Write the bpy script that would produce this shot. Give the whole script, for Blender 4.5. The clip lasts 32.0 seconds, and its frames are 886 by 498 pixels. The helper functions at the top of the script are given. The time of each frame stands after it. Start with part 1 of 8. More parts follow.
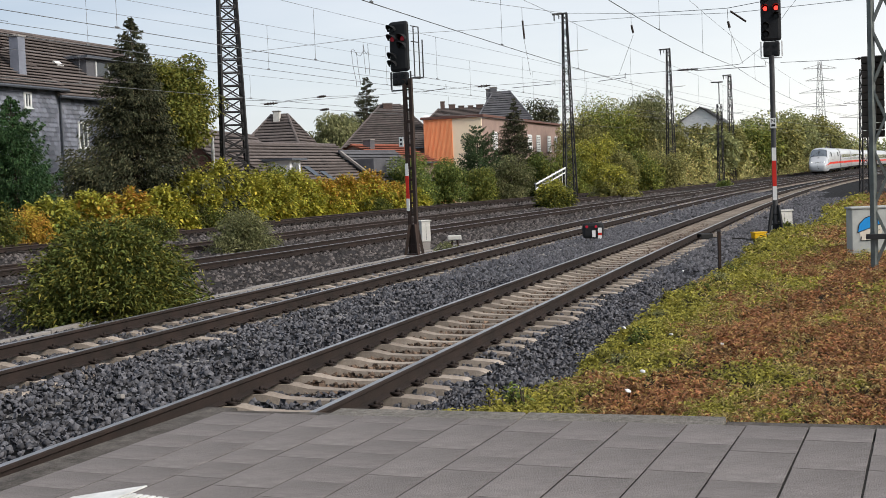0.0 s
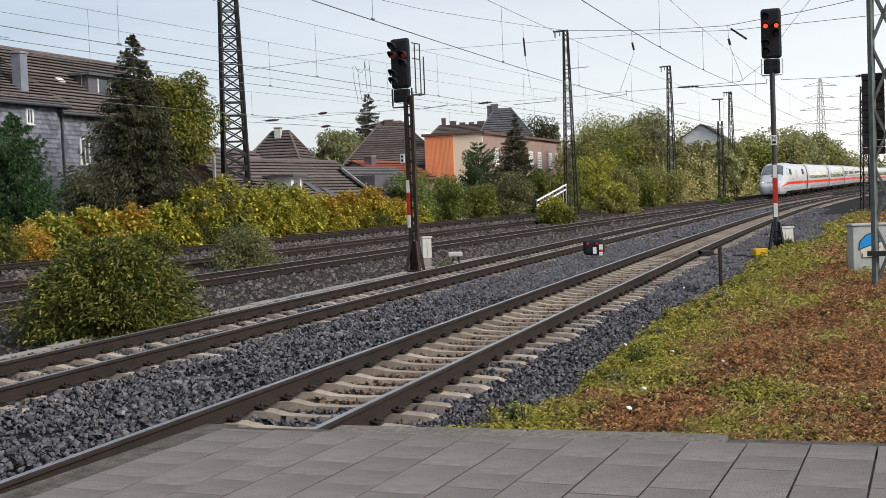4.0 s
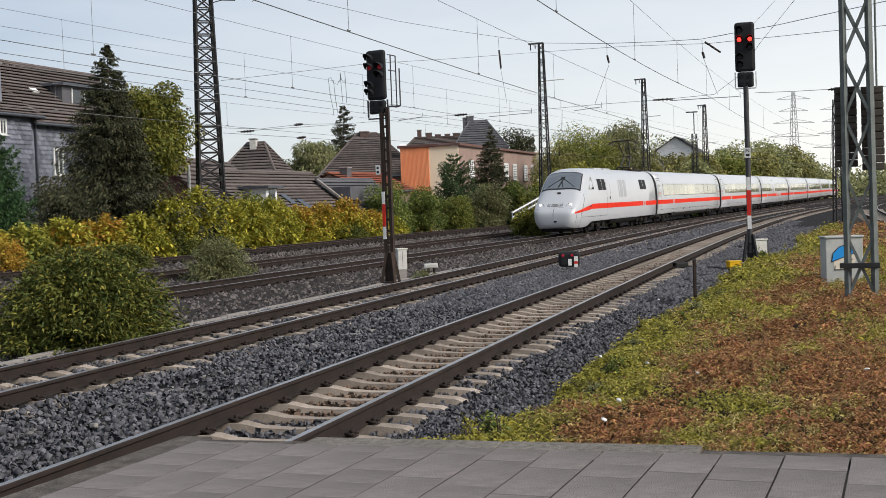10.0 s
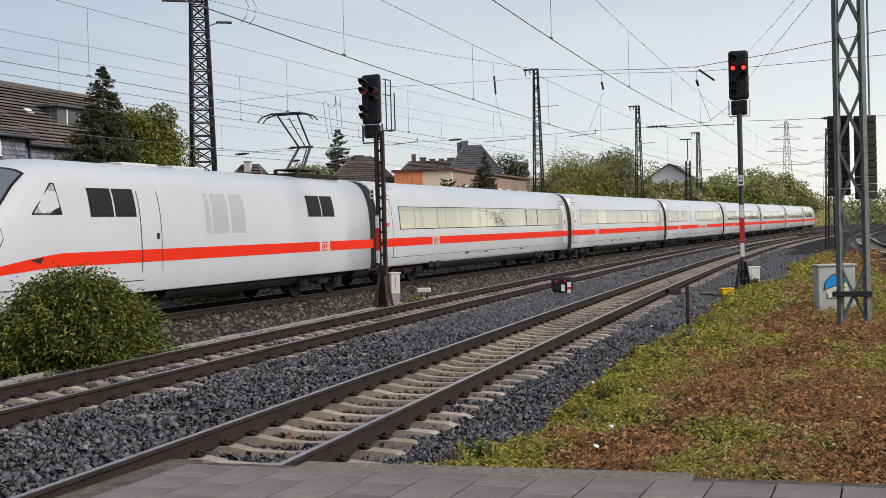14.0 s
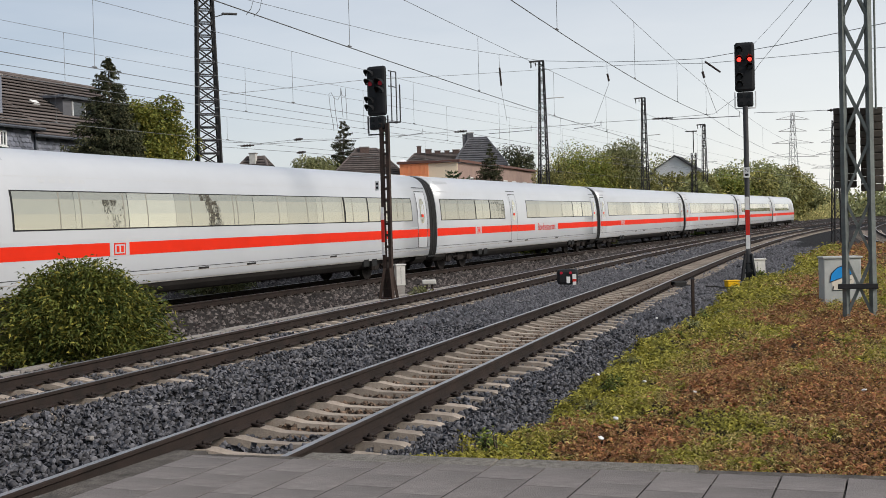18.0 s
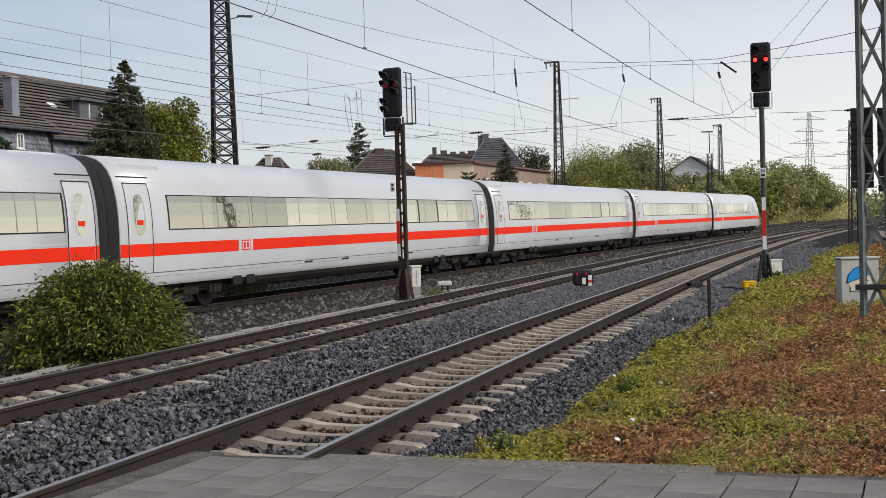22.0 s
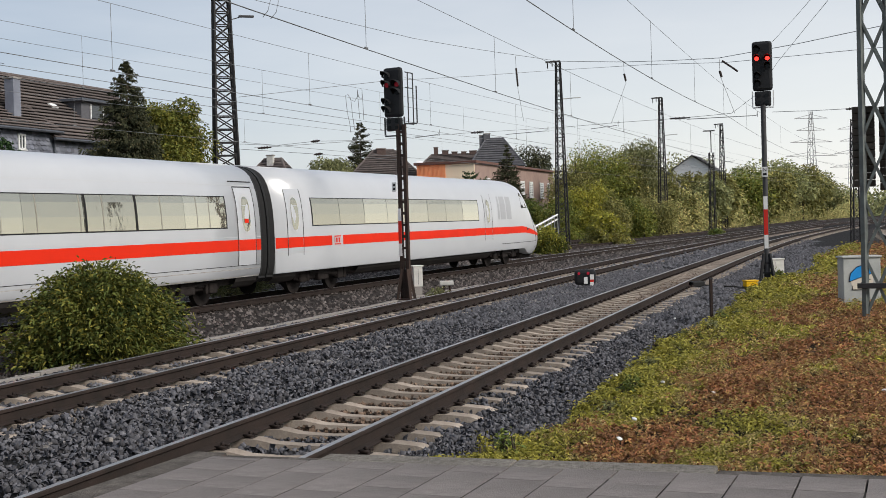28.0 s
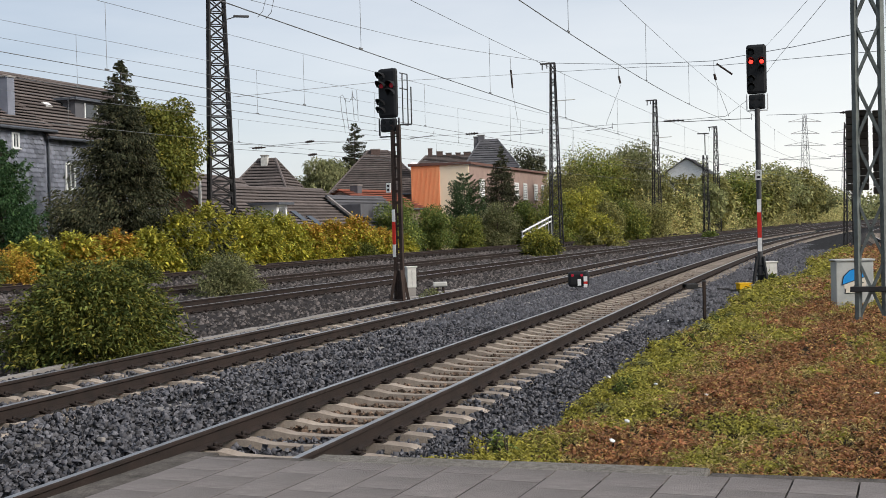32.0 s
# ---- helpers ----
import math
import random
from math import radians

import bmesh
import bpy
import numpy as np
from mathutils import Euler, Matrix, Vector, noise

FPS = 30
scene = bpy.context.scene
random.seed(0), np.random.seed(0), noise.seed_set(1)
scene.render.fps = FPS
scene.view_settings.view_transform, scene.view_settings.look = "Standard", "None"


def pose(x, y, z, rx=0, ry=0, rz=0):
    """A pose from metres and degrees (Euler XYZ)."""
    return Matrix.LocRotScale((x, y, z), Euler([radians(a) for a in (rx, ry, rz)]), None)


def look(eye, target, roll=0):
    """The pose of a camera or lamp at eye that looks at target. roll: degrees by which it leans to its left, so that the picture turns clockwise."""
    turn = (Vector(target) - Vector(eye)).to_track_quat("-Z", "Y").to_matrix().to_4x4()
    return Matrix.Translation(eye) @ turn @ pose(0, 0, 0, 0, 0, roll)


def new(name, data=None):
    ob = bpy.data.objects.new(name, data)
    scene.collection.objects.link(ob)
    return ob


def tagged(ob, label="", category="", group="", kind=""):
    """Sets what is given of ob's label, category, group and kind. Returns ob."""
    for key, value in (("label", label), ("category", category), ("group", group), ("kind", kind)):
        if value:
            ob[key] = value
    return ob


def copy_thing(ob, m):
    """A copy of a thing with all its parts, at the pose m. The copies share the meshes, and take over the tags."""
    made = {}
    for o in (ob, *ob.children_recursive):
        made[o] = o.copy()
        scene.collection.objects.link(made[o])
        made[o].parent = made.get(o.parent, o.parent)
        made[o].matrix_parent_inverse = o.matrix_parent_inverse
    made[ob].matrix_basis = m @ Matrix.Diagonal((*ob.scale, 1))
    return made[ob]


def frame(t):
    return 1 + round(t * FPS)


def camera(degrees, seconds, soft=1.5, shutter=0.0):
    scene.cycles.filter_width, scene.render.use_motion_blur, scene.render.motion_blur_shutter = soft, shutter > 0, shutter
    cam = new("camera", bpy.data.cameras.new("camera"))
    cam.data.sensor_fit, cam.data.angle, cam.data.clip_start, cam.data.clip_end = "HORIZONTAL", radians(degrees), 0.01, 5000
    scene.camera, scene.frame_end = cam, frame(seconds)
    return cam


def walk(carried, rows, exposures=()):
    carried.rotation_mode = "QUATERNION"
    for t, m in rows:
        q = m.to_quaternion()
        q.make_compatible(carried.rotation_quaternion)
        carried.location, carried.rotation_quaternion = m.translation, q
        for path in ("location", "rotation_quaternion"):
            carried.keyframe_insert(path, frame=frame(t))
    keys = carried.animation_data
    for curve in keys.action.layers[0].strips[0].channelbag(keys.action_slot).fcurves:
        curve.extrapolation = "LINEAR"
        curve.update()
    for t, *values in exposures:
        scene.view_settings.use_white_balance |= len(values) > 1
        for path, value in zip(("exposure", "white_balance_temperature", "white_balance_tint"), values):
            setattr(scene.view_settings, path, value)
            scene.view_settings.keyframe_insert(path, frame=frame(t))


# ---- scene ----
# ---------------------------------------------------------------- camera
EYE = (0.0, 0.0, 1.948)
LOOKS = [(0, 86.673, 2.307, 0.638), (0.5, 86.944, 2.238, 0.608), (1, 87.125, 2.305, 0.554), (1.5, 87.584, 2.329, 0.516), 
         (2, 87.533, 2.336, 0.522), (2.5, 87.763, 2.369, 0.609), (3, 87.707, 2.270, 0.658), (3.5, 87.468, 2.245, 0.694), 
         (5.5, 87.455, 2.253, 0.485), (6, 87.506, 2.238, 0.376), (6.5, 87.557, 2.243, 0.373), (7, 87.673, 2.275, 0.389), 
         (7.5, 87.954, 2.207, 0.356), (8, 88.193, 2.002, 0.333), (8.5, 88.409, 1.969, 0.337), (9, 88.555, 1.950, 0.276), 
         (9.5, 88.445, 2.054, -0.069), (10, 87.971, 2.124, -0.474), (10.5, 88.219, 2.185, -0.684), 
         (11, 88.773, 2.179, -0.783), (11.5, 89.181, 1.921, -0.954), (12, 89.291, 1.704, -0.936), 
         (12.5, 89.366, 1.660, -0.847), (13, 89.175, 1.598, -1.028), (13.5, 89.075, 1.638, -0.954), 
         (14, 89.126, 1.557, -0.778), (14.5, 89.076, 1.514, -0.748), (16.5, 88.855, 1.569, -0.596), 
         (17, 88.925, 1.556, -0.645), (17.5, 88.872, 1.552, -0.665), (18, 88.744, 1.500, -0.526), 
         (18.5, 88.730, 1.323, -0.559), (19, 88.515, 1.332, -0.720), (19.5, 88.434, 1.445, -0.758), 
         (20, 88.489, 1.525, -0.787), (20.5, 88.933, 1.579, -0.678), (21, 89.026, 1.595, -0.328), 
         (21.5, 88.915, 1.512, -0.036), (22, 88.826, 1.625, 0.208), (22.5, 88.624, 1.666, 0.058), 
         (23, 88.334, 1.712, 0.115), (23.5, 88.357, 1.743, 0.076), (24, 88.168, 1.775, 0.144), 
         (24.5, 87.999, 1.783, 0.075), (26.5, 88.538, 1.895, 0.168), (27, 88.667, 1.888, 0.271), 
         (27.5, 88.952, 1.788, 0.376), (28, 88.816, 1.759, 0.289), (28.5, 88.795, 1.762, 0.408), 
         (29, 88.933, 1.777, 0.377), (29.5, 88.945, 1.759, 0.226), (30, 88.853, 1.766, 0.149), 
         (30.5, 88.780, 1.638, 0.049), (31, 88.914, 1.678, 0.099), (31.5, 89.077, 1.622, 0.065), 
         (32, 88.863, 1.445, 0.000)]
cam = camera(40.37, 32.0, soft=0.75)
walk(cam, [(t, pose(*EYE, rx, ry, rz)) for t, rx, ry, rz in LOOKS],
     [(0, 0.16), (7, 0.14), (10, 0.08), (13, -0.04), (29, -0.04), (32, 0.10)])

# ---------------------------------------------------------------- sky and light
world = bpy.data.worlds.new("overcast_sky")
scene.world = world
world.use_nodes = True
wt = world.node_tree
wt.nodes.clear()
w_out = wt.nodes.new("ShaderNodeOutputWorld")
w_bg = wt.nodes.new("ShaderNodeBackground")
w_sky = wt.nodes.new("ShaderNodeTexSky")
w_sky.sky_type = "NISHITA"
w_sky.sun_disc = False
w_sky.sun_elevation, w_sky.sun_rotation = radians(35), radians(122)
w_co = wt.nodes.new("ShaderNodeTexCoord")
w_sep = wt.nodes.new("ShaderNodeSeparateXYZ")
w_map = wt.nodes.new("ShaderNodeMapping")
w_map.inputs["Scale"].default_value = (1.0, 1.0, 5.0)
w_noise = wt.nodes.new("ShaderNodeTexNoise")
w_noise.inputs["Scale"].default_value = 2.3
w_noise.inputs["Detail"].default_value = 5.0
w_noise.inputs["Roughness"].default_value = 0.55
w_ramp = wt.nodes.new("ShaderNodeValToRGB")
w_ramp.color_ramp.elements[0].position = 0.32
w_ramp.color_ramp.elements[0].color = (0.345, 0.395, 0.475, 1)
w_ramp.color_ramp.elements[1].position = 0.68
w_ramp.color_ramp.elements[1].color = (0.505, 0.53, 0.58, 1)
w_low = wt.nodes.new("ShaderNodeMapRange")
w_low.inputs["From Min"].default_value = 0.0
w_low.inputs["From Max"].default_value = 0.30
w_low.inputs["To Min"].default_value = 1.0
w_low.inputs["To Max"].default_value = 0.0
w_warm = wt.nodes.new("ShaderNodeMapRange")
w_warm.inputs["From Min"].default_value = -0.35
w_warm.inputs["From Max"].default_value = 0.45
w_mulw = wt.nodes.new("ShaderNodeMath")
w_mulw.operation = "MULTIPLY"
w_mix1 = wt.nodes.new("ShaderNodeMixRGB")
w_mix1.inputs["Color2"].default_value = (0.97, 0.95, 0.91, 1)
w_mix2 = wt.nodes.new("ShaderNodeMixRGB")
w_mix2.inputs["Fac"].default_value = 0.035
w_bg.inputs["Strength"].default_value = 1.0
L = wt.links.new
L(w_co.outputs["Generated"], w_map.inputs["Vector"])
L(w_map.outputs["Vector"], w_noise.inputs["Vector"])
L(w_noise.outputs["Fac"], w_ramp.inputs["Fac"])
L(w_co.outputs["Generated"], w_sep.inputs["Vector"])
L(w_sep.outputs["Z"], w_low.inputs["Value"])
L(w_sep.outputs["X"], w_warm.inputs["Value"])
L(w_low.outputs["Result"], w_mulw.inputs[0])
L(w_warm.outputs["Result"], w_mulw.inputs[1])
L(w_mulw.outputs["Value"], w_mix1.inputs["Fac"])
L(w_ramp.outputs["Color"], w_mix1.inputs["Color1"])
L(w_mix1.outputs["Color"], w_mix2.inputs["Color1"])
L(w_sky.outputs["Color"], w_mix2.inputs["Color2"])
L(w_mix2.outputs["Color"], w_bg.inputs["Color"])
L(w_bg.outputs["Background"], w_out.inputs["Surface"])

sun_data = bpy.data.lights.new("sun", "SUN")
sun_data.energy, sun_data.angle, sun_data.color = 3.75, radians(26), (1.0, 0.93, 0.85)
sun = new("sun", sun_data)
sun.matrix_world = look((55, 5, 45), (0, 40, 0))
scene.view_settings.exposure = 0.0


# ---------------------------------------------------------------- materials
def material(name, color, rough=0.7, metal=0.0, vary=0.25, scale=6.0, bump=0.2, bump_scale=40.0, color2=None,
             island=0.0, per_object=0.0, stain=0.0, spec=0.14, translucent=0.0, glow=0.0, glow_color=None, coat=0.0):
    """A procedural surface: two colours mixed by large noise, grain by fine noise, an optional change per piece."""
    m = bpy.data.materials.new(name)
    m.use_nodes = True
    nt = m.node_tree
    nt.nodes.clear()
    out = nt.nodes.new("ShaderNodeOutputMaterial")
    bs = nt.nodes.new("ShaderNodeBsdfPrincipled")
    tc = nt.nodes.new("ShaderNodeTexCoord")
    ln = nt.links.new
    c2 = color2 or tuple(c * (1 - vary) for c in color)
    n1 = nt.nodes.new("ShaderNodeTexNoise")
    n1.inputs["Scale"].default_value = scale
    n1.inputs["Detail"].default_value = 6
    n1.inputs["Roughness"].default_value = 0.6
    ln(tc.outputs["Object"], n1.inputs["Vector"])
    ramp = nt.nodes.new("ShaderNodeValToRGB")
    ramp.color_ramp.elements[0].position, ramp.color_ramp.elements[1].position = 0.33, 0.67
    ramp.color_ramp.elements[0].color, ramp.color_ramp.elements[1].color = (*c2, 1), (*color, 1)
    ln(n1.outputs["Fac"], ramp.inputs["Fac"])
    col = ramp.outputs["Color"]
    n2 = nt.nodes.new("ShaderNodeTexNoise")
    n2.inputs["Scale"].default_value = bump_scale
    n2.inputs["Detail"].default_value = 3
    ln(tc.outputs["Object"], n2.inputs["Vector"])
    if vary > 0:
        mr = nt.nodes.new("ShaderNodeMapRange")
        mr.inputs["To Min"].default_value, mr.inputs["To Max"].default_value = 1 - 0.5 * vary, 1 + 0.5 * vary
        ln(n2.outputs["Fac"], mr.inputs["Value"])
        mx = nt.nodes.new("ShaderNodeMixRGB")
        mx.blend_type, mx.inputs["Fac"].default_value = "MULTIPLY", 1.0
        ln(col, mx.inputs["Color1"])
        ln(mr.outputs["Result"], mx.inputs["Color2"])
        col = mx.outputs["Color"]
    for amount, kind in ((island, "g"), (per_object, "o")):
        if amount > 0:
            if kind == "g":
                src = nt.nodes.new("ShaderNodeNewGeometry").outputs["Random Per Island"]
            else:
                src = nt.nodes.new("ShaderNodeObjectInfo").outputs["Random"]
            mr = nt.nodes.new("ShaderNodeMapRange")
            mr.inputs["To Min"].default_value, mr.inputs["To Max"].default_value = 1 - amount, 1 + amount
            ln(src, mr.inputs["Value"])
            mx = nt.nodes.new("ShaderNodeMixRGB")
            mx.blend_type, mx.inputs["Fac"].default_value = "MULTIPLY", 1.0
            ln(col, mx.inputs["Color1"])
            ln(mr.outputs["Result"], mx.inputs["Color2"])
            col = mx.outputs["Color"]
    if stain > 0:
        n3 = nt.nodes.new("ShaderNodeTexNoise")
        n3.inputs["Scale"].default_value = 1.3
        n3.inputs["Detail"].default_value = 8
        n3.inputs["Roughness"].default_value = 0.7
        ln(tc.outputs["Object"], n3.inputs["Vector"])
        mr = nt.nodes.new("ShaderNodeMapRange")
        mr.inputs["From Min"].default_value, mr.inputs["From Max"].default_value = 0.45, 0.7
        mr.inputs["To Min"].default_value, mr.inputs["To Max"].default_value = 1.0, 1.0 - stain
        ln(n3.outputs["Fac"], mr.inputs["Value"])
        mx = nt.nodes.new("ShaderNodeMixRGB")
        mx.blend_type, mx.inputs["Fac"].default_value = "MULTIPLY", 1.0
        ln(col, mx.inputs["Color1"])
        ln(mr.outputs["Result"], mx.inputs["Color2"])
        col = mx.outputs["Color"]
    ln(col, bs.inputs["Base Color"])
    bs.inputs["Roughness"].default_value = rough
    bs.inputs["Metallic"].default_value = metal
    bs.inputs["Specular IOR Level"].default_value = spec
    bs.inputs["Coat Weight"].default_value = coat
    if bump > 0:
        bp = nt.nodes.new("ShaderNodeBump")
        bp.inputs["Strength"].default_value = bump
        bp.inputs["Distance"].default_value = 0.02
        ln(n2.outputs["Fac"], bp.inputs["Height"])
        ln(bp.outputs["Normal"], bs.inputs["Normal"])
    if glow > 0:
        bs.inputs["Emission Color"].default_value = (*(glow_color or color), 1)
        bs.inputs["Emission Strength"].default_value = glow
    if translucent > 0:
        tr = nt.nodes.new("ShaderNodeBsdfTranslucent")
        ln(col, tr.inputs["Color"])
        ms = nt.nodes.new("ShaderNodeMixShader")
        ms.inputs["Fac"].default_value = translucent
        ln(bs.outputs["BSDF"], ms.inputs[1])
        ln(tr.outputs["BSDF"], ms.inputs[2])
        ln(ms.outputs["Shader"], out.inputs["Surface"])
    else:
        ln(bs.outputs["BSDF"], out.inputs["Surface"])
    return m


def leaf_material(name, a, b, c, patch=0.6, rough=0.55, translucent=0.3, own=0.18):
    """Leaves of three colours: a and b by patches, c by single leaf."""
    m = material(name, a, rough=rough, color2=b, scale=patch, vary=0.0, bump=0.0, island=0.55, per_object=own, translucent=translucent, spec=0.08)
    nt = m.node_tree
    ramp = [n for n in nt.nodes if n.type == "VALTORGB"][0]
    geo = nt.nodes.new("ShaderNodeNewGeometry")
    mul = nt.nodes.new("ShaderNodeMath")
    mul.operation, mul.inputs[1].default_value = "MULTIPLY", 7.31
    fr = nt.nodes.new("ShaderNodeMath")
    fr.operation = "FRACT"
    mr = nt.nodes.new("ShaderNodeMapRange")
    mr.inputs["From Min"].default_value, mr.inputs["From Max"].default_value = 0.55, 1.0
    mr.inputs["To Max"].default_value = 0.8
    mx = nt.nodes.new("ShaderNodeMixRGB")
    mx.inputs["Color2"].default_value = (*c, 1)
    nt.links.new(geo.outputs["Random Per Island"], mul.inputs[0])
    nt.links.new(mul.outputs[0], fr.inputs[0])
    nt.links.new(fr.outputs[0], mr.inputs["Value"])
    nt.links.new(mr.outputs["Result"], mx.inputs["Fac"])
    old = [l for l in nt.links if l.from_node == ramp][0]
    target = old.to_socket
    nt.links.remove(old)
    nt.links.new(ramp.outputs["Color"], mx.inputs["Color1"])
    nt.links.new(mx.outputs["Color"], target)
    return m


